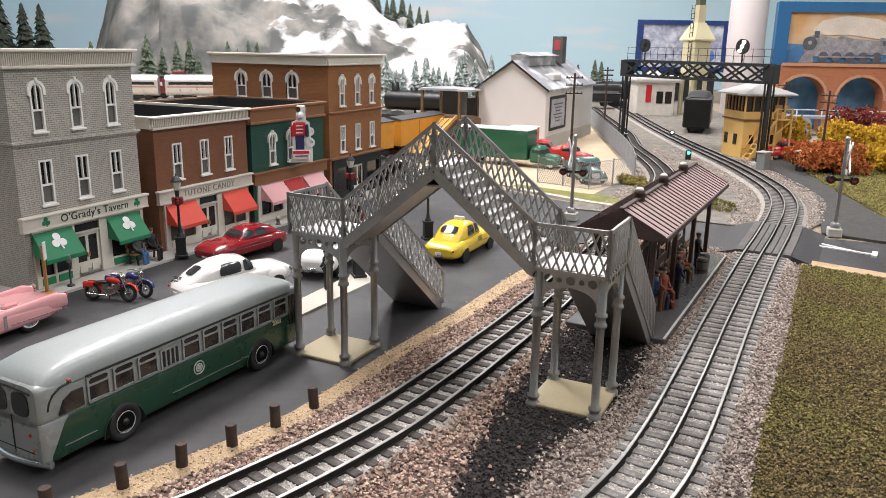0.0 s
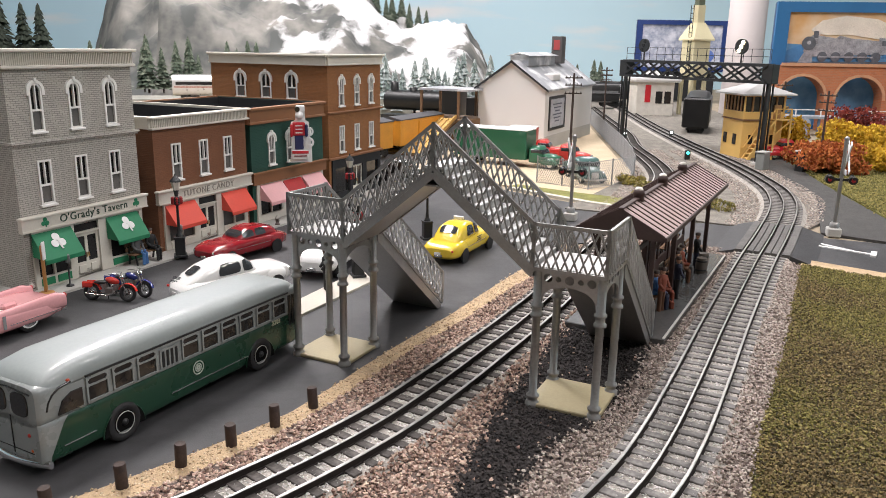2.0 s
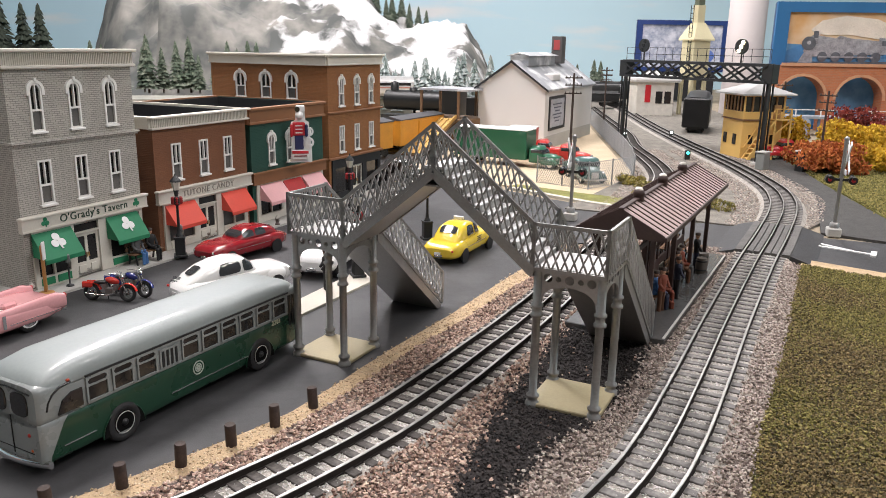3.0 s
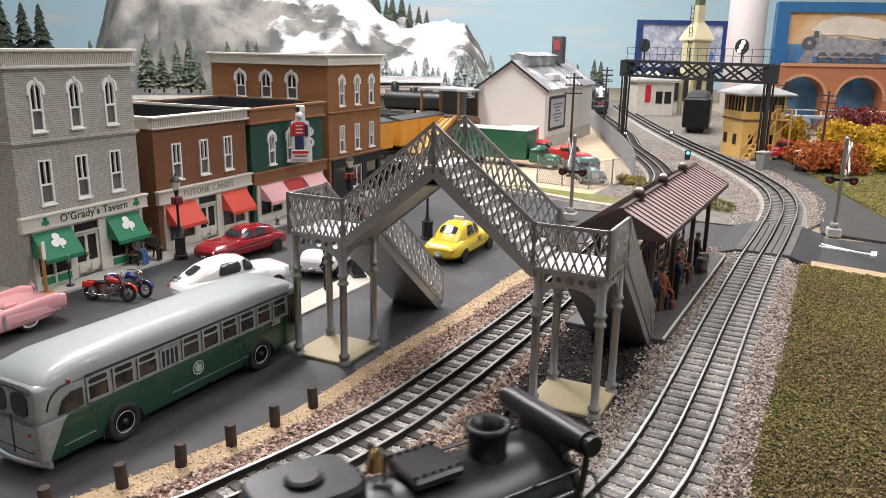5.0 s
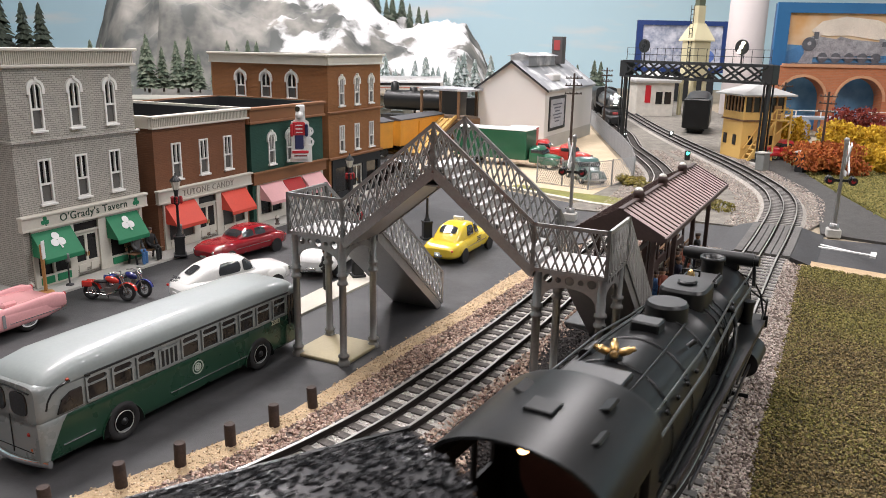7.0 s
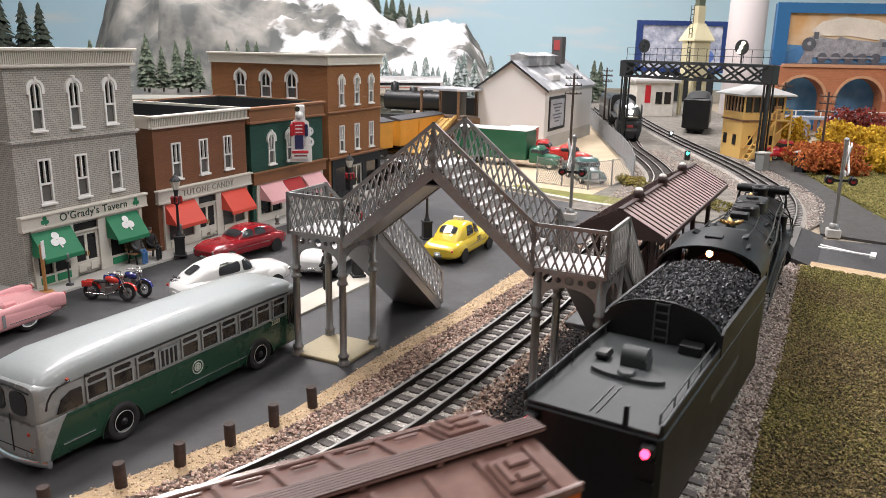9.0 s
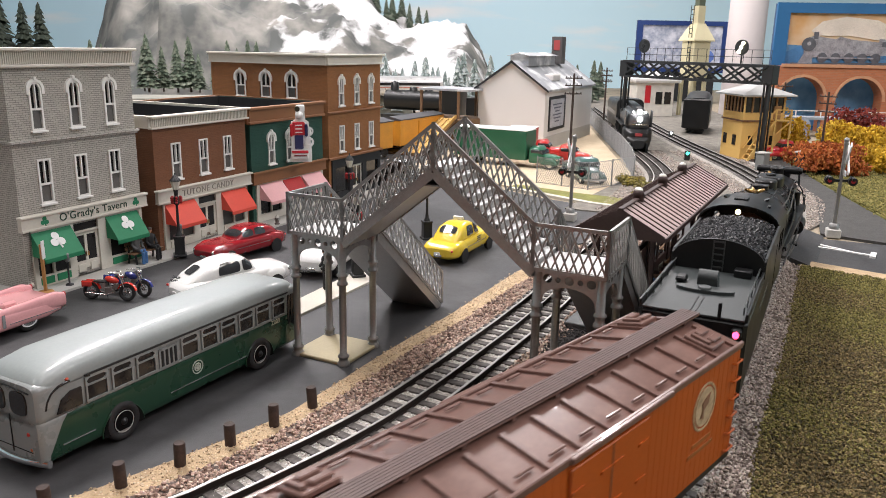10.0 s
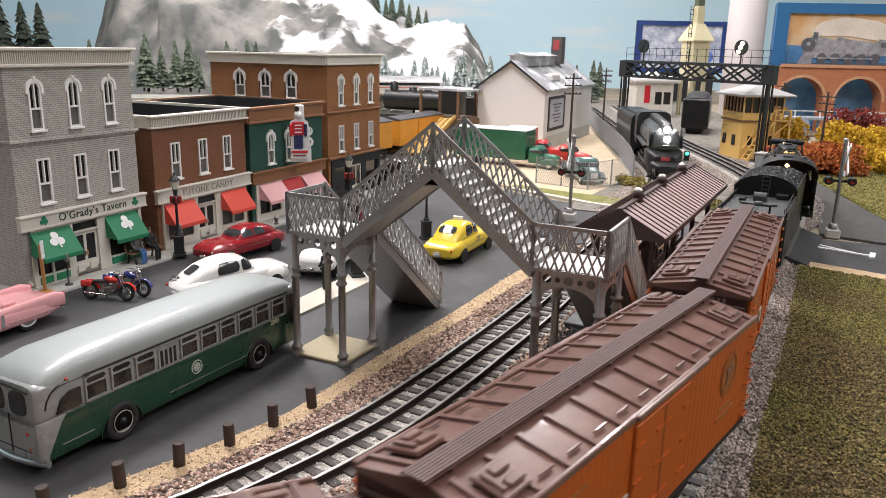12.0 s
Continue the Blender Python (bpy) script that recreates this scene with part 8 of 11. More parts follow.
def express_tender():
    t = thing("express_tender", "smooth black and grey express tender", "tender")
    part("tank", Mb().loft([[(x, y, z) for y, z in sup(0.029, 0.014, 0.078, 6, 24)] for x in (-0.095, -0.09, 0.09, 0.095)], smooth=False), BLACK, t)
    part("stripe", Mb().box(0, 0, 0.05, 0.18, 0.0592, 0.008), mat("tender_grey", (0.16, 0.165, 0.17), 0.4, 0.4), t)
    part("coal_space", Mb().box(0.03, 0, 0.0775, 0.11, 0.04, 0.003), COAL, t)
    truck(t, 0.06, 0.03, 0.0085), truck(t, -0.06, 0.03, 0.0085)
    return t


ENGINE, DRIVERS = engine()
TENDER = tender()


squash(ENGINE, 0.95, 0.915)


def lengthen(t, k):
    """Stretch the engine behind its chimney and raise its firebox end a little."""
    for o in t.children:
        if o.name.startswith("driving_wheelset"):
            o.location.x *= k
        elif o.name.startswith("trailing_truck"):
            o.location.x -= 0.172 * (k - 1)
        elif not o.name.startswith("lead_truck"):
            for v in o.data.vertices:
                x, z = v.co.x, v.co.z
                v.co.z += min(1, max(0, (z - 0.045) / 0.02)) * min(0.0045, max(0, -x - 0.06) * 0.035)
                v.co.x = x * k if x < 0 else x if x < 0.034 else 0.034 + (x - 0.034) * 0.42


lengthen(ENGINE, 1.065)
squash(TENDER, 0.94, 0.955)
R1 = reefer()
R2 = copy_thing(R1, Matrix())
R3 = copy_thing(R1, Matrix())
EMBLEM_FAINT = mat("emblem_faint", (0.3, 0.09, 0.018), 0.55, var=0.25, scale=200)
for car in (R2, R3):
    for o in car.children:
        if o.name.startswith("emblem"):
            o.data = o.data.copy()
            o.data.materials[0] = EMBLEM_FAINT
EXPRESS, EX_DRIVERS = express()
EX_TENDER = express_tender()


# ---- crossing, signals and the far part of the layout ----
def crossing():
    t = thing("level_crossing", "worn grey timber planks of a level crossing", "crossing", kind="structure")
    s0, s1 = TRACK_RIGHT.near(0.322, 0.75), TRACK_RIGHT.near(0.392, 0.885)
    pm = mat("crossing_plank", (0.11, 0.106, 0.1), 0.8, var=0.3, scale=60, bump=0.3)
    for d, w in ((-0.0115, 0.0052), (-0.0052, 0.0052), (0.0052, 0.0052), (0.0115, 0.0052), (-0.0225, 0.0075), (0.0225, 0.0075)):
        n = 12
        ring = []
        for i in range(n + 1):
            s = s0 + (s1 - s0) * i / n
            (xa, ya), (xb, yb) = TRACK_RIGHT.side(s, d - w / 2), TRACK_RIGHT.side(s, d + w / 2)
            ring.append([(xa, ya, 0.002), (xb, yb, 0.002), (xb, yb, 0.0094), (xa, ya, 0.0094)])
        part("plank", Mb().loft(ring, smooth=False), pm, t)
    for sd in (-1, 1):
        m = Mb()
        ring = []
        for i in range(9):
            s = s0 + (s1 - s0) * i / 8
            (xa, ya), (xb, yb) = TRACK_RIGHT.side(s, sd * 0.0265), TRACK_RIGHT.side(s, sd * 0.05)
            ring.append([(xa, ya, 0.0), (xb, yb, 0.0), (xb, yb, 0.0016), (xa, ya, 0.0085)])
        part("ramp", m.loft(ring, smooth=False), ASPHALT, t)
    return t


crossing()


def road_marking():
    a = [((0.4165, 0.8445), (0.4555, 0.7865), 0.0042), ((0.4095, 0.824), (0.4625, 0.7815), 0.0042), ((0.4015, 0.8235), (0.4105, 0.8425), 0.0055), ((0.4585, 0.772), (0.4695, 0.79), 0.0055)]
    a = [((p[0] - 0.014, p[1] - 0.004), (q[0] - 0.014, q[1] - 0.004), w) for p, q, w in a]
    for p, q, w in a:
        d = Vector((q[0] - p[0], q[1] - p[1], 0)).normalized()
        n = Vector((-d.y, d.x, 0)) * w / 2
        pts = [Vector((*p, 0)) + n, Vector((*p, 0)) - n, Vector((*q, 0)) - n, Vector((*q, 0)) + n]
        tagged(part("road_marking", Mb().slab([(v.x, v.y) for v in pts], 0.0008, 0.0020 + 0.0004 * a.index((p, q, w))), mat("road_white", (0.7, 0.7, 0.68), 0.7, var=0.1, scale=200)), "white painted crossing mark on the road", "road marking", kind="structure")


road_marking()
RED_DIM = glow_mat("crossing_red", (0.3, 0.015, 0.02), 0.12)


def crossing_signal(m, h):
    t = thing("crossing_signal", "silver crossing signal mast with black lamp pair and crossbuck", "signal", m, "crossing signals")
    part("base", Mb().box(0, 0, 0.005, 0.015, 0.015, 0.01, b=0.001), CONCRETE, t)
    part("collar", Mb().lathe([(0.0055, 0.01), (0.005, 0.0155), (0.0034, 0.0165)], 12), SILVER, t)
    part("mast", Mb().lathe([(0.0022, 0.016), (0.002, h - 0.004), (0.0026, h - 0.003), (0.0022, h)], 12), SILVER, t)
    part("lamp_arm", Mb().box(0, 0, h * 0.6, 0.026, 0.003, 0.003), BLACK, t)
    for s in (-1, 1):
        for f in (-1, 1):
            l = part("lamp", Mb().rod((s * 0.012, f * 0.0012, h * 0.6), (s * 0.012, f * 0.0045, h * 0.6), 0.0047, 16), BLACK, t)
            part("lens", Mb().rod((s * 0.012, f * 0.0045, h * 0.6), (s * 0.012, f * 0.0053, h * 0.6), 0.0022, 14), RED_DIM, l, "red lamp lens")
            part("hood", Mb().rod((s * 0.012, f * 0.0045, h * 0.6 + 0.0034), (s * 0.012, f * 0.009, h * 0.6 + 0.0028), 0.002, 8), BLACK, l)
    for a in (-42, 42):
        part("crossbuck_board", Mb().box(0.0028, 0, 0, 0.0012, 0.0062, 0.044, Matrix.Translation((0.0004 * (1 if a > 0 else 4), 0, h * 0.84)) @ pose(0, 0, 0, a), b=0.0003), WHITE, t)
    part("track_plate", Mb().box(0.003, 0, h * 0.68, 0.001, 0.012, 0.006, b=0.0003), WHITE, t)
    part("bell", Mb().ball((0, 0, h + 0.002), 0.003), SILVER, t)
    return t


crossing_signal(pose(0.4479, 0.8603, 0.0012, 0, 0, -18), 0.109)
crossing_signal(pose(0.1558, 0.9213, 0.0012, 0, 0, 158), 0.1)


def telegraph_pole(m, h, dark=True):
    t = thing("telegraph_pole", "brown telegraph pole with two crossarms", "pole", m, "telegraph poles")
    part("pole", Mb().lathe([(0.0026, -0.002), (0.0018, h)], 8), POST_WOOD, t)
    for z in (h - 0.008, h - 0.02, h - 0.034):
        a = part("crossarm", Mb().box(0, 0, z, 0.0018, 0.03, 0.002), POST_WOOD, t)
        for s in (-1, -0.45, 0.45, 1):
            part("insulator", Mb().lathe([(0.0009, z + 0.001), (0.0009, z + 0.0032)], 6, Matrix.Translation((0, s * 0.0135, 0))), PANE_GREY, a)
    return t


for x, y, h, a in ((0.2187, 1.3366, 0.164, 100), (0.3985, 1.948, 0.16, 90), (0.37, 2.55, 0.16, 80), (0.70, 1.62, 0.145, 60), (0.47, 2.3, 0.15, 90), (0.665, 1.36, 0.14, 40)):
    telegraph_pole(pose(x, y, 0, 0, 0, a), h)


def white_shed():
    t = thing("white_shed", "large white gabled shed with grey metal roof and cupola", "building", Matrix.Translation((0.202, 1.572, 0)) @ pose(0, 0, 0, 0, 0, 64.4))
    L, W, e, a = 0.352, 0.146, 0.124, 0.1745
    wm = mat("shed_white", (0.66, 0.64, 0.62), 0.7, var=0.05, scale=12)
    rm = mat("shed_roof", (0.3, 0.31, 0.33), 0.5, 0.2, var=0.12, scale=9, wear=(0.78, 0.78, 0.78))
    for x in (0, L - 0.003):
        part("gable_wall", Mb().plate([[(0, 0), (W, 0), (W, e), (W / 2, a), (0, e)]], -0.003, Matrix.Translation((x, 0, 0)) @ pose(0, 0, 0, 0, 0, 90)), wm, t)
    part("side_wall", Mb().box(L / 2 + 0.0, 0.0015, e / 2, L - 0.0065, 0.003, e), wm, t)
    part("side_wall", Mb().box(L / 2, W - 0.0015, e / 2, L - 0.0065, 0.003, e), wm, t)
    part("base_band", Mb().box(L / 2, -0.0006, 0.014, L, 0.001, 0.028), CONCRETE, t)
    for y0, y1 in ((-0.007, W / 2), (W + 0.007, W / 2)):
        k = (a - e) / (W / 2)
        z0 = e - 0.007 * k
        ring = [(y0, z0), (y1, a), (y1, a + 0.004), (y0, z0 + 0.004)]
        part("roof_slope", Mb().loft([[(-0.006, y, z) for y, z in ring], [(L + 0.006, y, z) for y, z in ring]], smooth=False), rm, t)
    part("barge_board", Mb().plate([[(-0.008, e - 0.006), (W / 2, a - 0.0005), (W + 0.008, e - 0.006), (W + 0.008, e - 0.002), (W / 2, a + 0.005), (-0.008, e - 0.002)]], 0.001, Matrix.Translation((-0.0065, 0, 0)) @ pose(0, 0, 0, 0, 0, 90)), ROOF_BLACK, t)
    mo = part("monitor", Mb().box(L * 0.36, W / 2, a + 0.004, L * 0.5, 0.04, 0.022), rm, t)
    part("monitor_roof", Mb().loft([[(x, y, z) for y, z in ((W / 2 - 0.026, a + 0.013), (W / 2, a + 0.02), (W / 2 + 0.026, a + 0.013), (W / 2, a + 0.0165))] for x in (L * 0.09, L * 0.63)], smooth=False), rm, mo)
    ch = part("chimney", Mb().box(L * 0.72, W / 2 - 0.015, a + 0.025, 0.028, 0.024, 0.06), mat("chimney_dark", (0.08, 0.075, 0.075), 0.7), t)
    part("chimney_sign", Mb().box(L * 0.72 - 0.0145, W / 2 - 0.015, a + 0.036, 0.001, 0.014, 0.022), mat("chimney_red", (0.35, 0.05, 0.05), 0.6), ch)
    part("skylight_dormer", Mb().box(L * 0.3, W * 0.18, e + 0.02, 0.05, 0.03, 0.014, b=0.002), wm, t)
    ps = part("poster_frame", Mb().plate([rect(0.025, 0.038, 0.135, 0.108), rect(0.032, 0.044, 0.128, 0.102)], 0.002, Matrix.Translation((0, -0.002, 0))), BLACK, t, "black framed poster")
    part("poster", Mb().box(0.08, -0.0006, 0.073, 0.098, 0.001, 0.06), mat("poster_grey", (0.45, 0.46, 0.5), 0.6, var=0.25, scale=50), ps)
    for i in range(6):
        part("writing_bar", Mb().box(0.08, -0.0014, 0.056 + i * 0.007, 0.03 + 0.03 * ((i * 7) % 3) / 2, 0.0006, 0.0025), mat("bar_dark", (0.1, 0.1, 0.14), 0.6), ps)
    part("side_canopy", Mb().box(-0.01, W + 0.05, 0.118, 0.1, 0.12, 0.004), rm, t)
    for x in (-0.055, 0.035):
        for y in (W + 0.02, W + 0.105):
            part("canopy_post", Mb().box(x, y, 0.058, 0.005, 0.005, 0.116), WOOD, t)
    dt = mat("yellow_timber", (0.46, 0.28, 0.08), 0.7, var=0.2, scale=40)
    part("loading_dock", Mb().box(-0.01, W + 0.05, 0.03, 0.1, 0.11, 0.06, b=0.002), WOOD, t)
    rp = part("ramp", Mb().loft([[(x, y, z) for x, z in ((-0.06, 0.06), (-0.06, 0.053), (-0.21, 0.0), (-0.21, 0.004))] for y in (W + 0.025, W + 0.1)], smooth=False), WOOD, t, "plank loading ramp")
    bd = Mb().box(0, 0, 0, 0.158, 0.0105, 0.0016).mesh("board")
    for i in range(6):
        part("board", bd, dt, rp, m=Matrix.Translation((-0.135, W + 0.031 + i * 0.0126, 0.0338)) @ pose(0, 0, 0, 0, -20.4))
    for y in (W + 0.023, W + 0.102):
        part("side_rail", Mb().bar((-0.06, y, 0.066), (-0.21, y, 0.01), 0.003, 0.007), dt, rp)
    return t


white_shed()


def lorry(m, cab, box, label, boxl=0.0, boxh=0.0):
    t = thing("lorry", label, "truck", m)
    cp = paint("cab_paint", cab, 0.3)
    part("bonnet", Mb().loft([[(x, y, z) for y, z in sup(w, 0.008, zt, 4, 16)] for x, w, zt in ((0.012, 0.014, 0.025), (0.03, 0.0125, 0.024), (0.04, 0.011, 0.021), (0.0415, 0.009, 0.018))]), cp, t)
    part("cab", Mb().loft([[(x, y, z) for y, z in sup(w, 0.008, zt, 5, 16)] for x, w, zt in ((-0.01, 0.0185, 0.034), (-0.008, 0.0195, 0.0375), (0.006, 0.0195, 0.0378), (0.012, 0.018, 0.031), (0.0155, 0.0165, 0.0255))]), cp, t)
    part("cab_window", Mb().loft([[(x, y, z) for y, z in sup(w, 0.0245, zt, 5, 16)] for x, w, zt in ((-0.006, 0.0198, 0.0335), (0.006, 0.0198, 0.0338), (0.0125, 0.0182, 0.0312), (0.0155, 0.0168, 0.026))]), CAR_GLASS, t)
    for s in (-1, 1):
        part("wing", Mb().loft([[(x, s * 0.0155 + y, z) for y, z in sup(0.0048, 0.007, zt, 3, 12)] for x, zt in ((0.014, 0.012), (0.022, 0.0188), (0.032, 0.019), (0.04, 0.012))]), cp, t)
        part("headlight", Mb().ball((0.0395, s * 0.0135, 0.0175), 0.0022), CHROME, t)
    part("grille", Mb().box(0.0415, 0, 0.0145, 0.0012, 0.012, 0.01, b=0.0003), CHROME, t)
    part("bumper", Mb().box(0.044, 0, 0.0085, 0.0016, 0.037, 0.003, b=0.0005), CHROME, t)
    if boxl:
        part("box_body", Mb().box(-0.014 - boxl / 2, 0, 0.013 + boxh / 2, boxl, 0.046, boxh, b=0.001), paint("box_paint", box, 0.4), t)
        part("box_roof", Mb().box(-0.014 - boxl / 2, 0, 0.0135 + boxh, boxl + 0.001, 0.0465, 0.0014), WHITE, t)
        ax = (0.028, -0.014 - boxl * 0.75)
    else:
        bd = Mb()
        bd.plate([rect(-0.055, 0.01, -0.012, 0.0225), rect(-0.0535, 0.014, -0.0135, 0.024)][:1], 0.0015, Matrix.Translation((0, 0.017, 0)))
        bd.plate([rect(-0.055, 0.01, -0.012, 0.0225)], 0.0015, Matrix.Translation((0, -0.0185, 0)))
        bd.box(-0.0335, 0, 0.012, 0.043, 0.036, 0.002)
        bd.box(-0.0545, 0, 0.0165, 0.0015, 0.036, 0.012)
        part("load_bed", bd, cp, t)
        ax = (0.028, -0.034)
    add_wheels(t, ax, 0.0165, 0.0085, 0.005, CHROME, False)
    return t


lorry(pose(0.225, 1.21, 0.0022, 0, 0, -80), (0.06, 0.13, 0.12), None, "teal green vintage pickup parked in the yard")
lorry(pose(0.165, 1.345, 0.0022, 0, 0, -28), (0.02, 0.13, 0.07), (0.012, 0.1, 0.05), "green delivery lorry with a long green box body", 0.14, 0.05)
lorry(pose(0.185, 1.44, 0.0022, 0, 0, -18), (0.5, 0.025, 0.025), (0.45, 0.03, 0.03), "red lorry with a short red box body", 0.05, 0.045)
lorry(pose(0.222, 1.375, 0.0022, 0, 0, -30), (0.55, 0.05, 0.04), None, "small red pickup beside the green lorry")
lorry(pose(0.66, 1.5, 0.0032, 0, 0, 190), (0.5, 0.02, 0.03), None, "small red vintage pickup beside the signal tower")
lorry(pose(-0.07, 1.16, 0.0012, 0, 0, 60), (0.015, 0.014, 0.014), None, "black vintage pickup in the street")


def wire_fence():
    t = thing("wire_fence", "grey wire mesh fence round the yard", "fence")
    gm = mat("fence_grey", (0.3, 0.31, 0.32), 0.5, 0.4, var=0.1)
    pts = [(0.145, 1.185), (0.215, 1.13), (0.3, 1.205), (0.322, 1.32), (0.345, 1.5), (0.362, 1.7), (0.385, 1.95), (0.42, 2.3), (0.45, 2.7)]
    h = 0.042
    for (xa, ya), (xb, yb) in zip(pts, pts[1:]):
        n = max(1, round(math.dist((xa, ya), (xb, yb)) / 0.055))
        for i in range(n):
            p = (xa + (xb - xa) * i / n, ya + (yb - ya) * i / n)
            q = (xa + (xb - xa) * (i + 1) / n, ya + (yb - ya) * (i + 1) / n)
            part("post", Mb().rod((*p, 0), (*p, h + 0.002), 0.0011, 6), gm, t)
            w = Mb()
            w.bar((*p, h), (*q, h), 0.0008, 0.0008)
            w.bar((*p, 0.003), (*q, 0.003), 0.0006, 0.0006)
            k = 12
            for j in range(-6, k):
                for up in (0, 1):
                    a, b = j / k, (j + 6) / k
                    za, zb = (0.003, h) if up else (h, 0.003)
                    ca, cb = max(a, 0), min(b, 1)
                    fa, fb = (ca - a) / (b - a), (cb - a) / (b - a)
                    w.bar((p[0] + (q[0] - p[0]) * ca, p[1] + (q[1] - p[1]) * ca, za + (zb - za) * fa), (p[0] + (q[0] - p[0]) * cb, p[1] + (q[1] - p[1]) * cb, za + (zb - za) * fb), 0.00045, 0.00045)
            part("mesh_panel", w, gm, t)
    return t


wire_fence()


def signal_gantry():
    a, b = Vector((0.3888, 1.6972, 0)), Vector((0.5789, 1.4071, 0))
    d = b - a
    L = d.length
    t = thing("signal_gantry", "black steel signal gantry with lattice truss and round signals", "signal gantry", Matrix.Translation(a) @ pose(0, 0, 0, 0, 0, math.degrees(math.atan2(d.y, d.x))))
    for x in (0, L):
        lg = Mb()
        for sy in (-1, 1):
            lg.box(x - 0.005, sy * 0.006, 0.09, 0.0026, 0.0026, 0.18)
            lg.box(x + 0.005, sy * 0.006, 0.09, 0.0026, 0.0026, 0.18)
        lg.box(x, 0, 0.09, 0.008, 0.004, 0.18)
        part("leg", lg, BLACK, t)
        part("leg_cap", Mb().box(x, 0, 0.165, 0.022, 0.02, 0.034, b=0.001), BLACK, t)
        part("footing", Mb().box(x, 0, 0.004, 0.024, 0.024, 0.008, b=0.001), CONCRETE, t)
    for sy in (-1, 1):
        tr = Mb()
        for z in (0.15, 0.18):
            tr.bar((0, sy * 0.011, z), (L, sy * 0.011, z), 0.0045, 0.0045)
        n = 7
        for i in range(n):
            x0, x1 = L * i / n, L * (i + 1) / n
            tr.bar((x0, sy * 0.011, 0.15), (x1, sy * 0.011, 0.18), 0.0032, 0.0032)
            tr.bar((x0, sy * 0.011, 0.18), (x1, sy * 0.011, 0.15), 0.0032, 0.0032)
        part("truss", tr, BLACK, t)
        hr = Mb()
        for z in (0.195, 0.208):
            hr.bar((0.01, sy * 0.012, z), (L - 0.01, sy * 0.012, z), 0.0008, 0.0008)
        for i in range(9):
            x = 0.01 + (L - 0.02) * i / 8
            hr.bar((x, sy * 0.012, 0.182), (x, sy * 0.012, 0.208), 0.0008, 0.0008)
        part("handrail", hr, BLACK, t)
    part("walkway", Mb().box(L / 2, 0, 0.182, L, 0.024, 0.002), BLACK, t)
    warm = glow_mat("signal_warm", (1.0, 0.85, 0.55), 9.0)
    for x, lit in ((0.058, False), (L - 0.055, True)):
        s = part("signal_head", Mb().rod((x, -0.012, 0.212), (x, -0.016, 0.212), 0.0135, 22), BLACK, t, "round black signal face")
        part("signal_stem", Mb().rod((x, -0.012, 0.182), (x, -0.012, 0.212), 0.0016), BLACK, t)
        for k, (dx, dz) in enumerate(((0.0035, 0.0075), (0, 0), (-0.0035, -0.0075))):
            part("lens", Mb().rod((x + dx, -0.016, 0.212 + dz), (x + dx, -0.0175, 0.212 + dz), 0.0035, 12), warm if lit else GLASS, s)
    return t


signal_gantry()


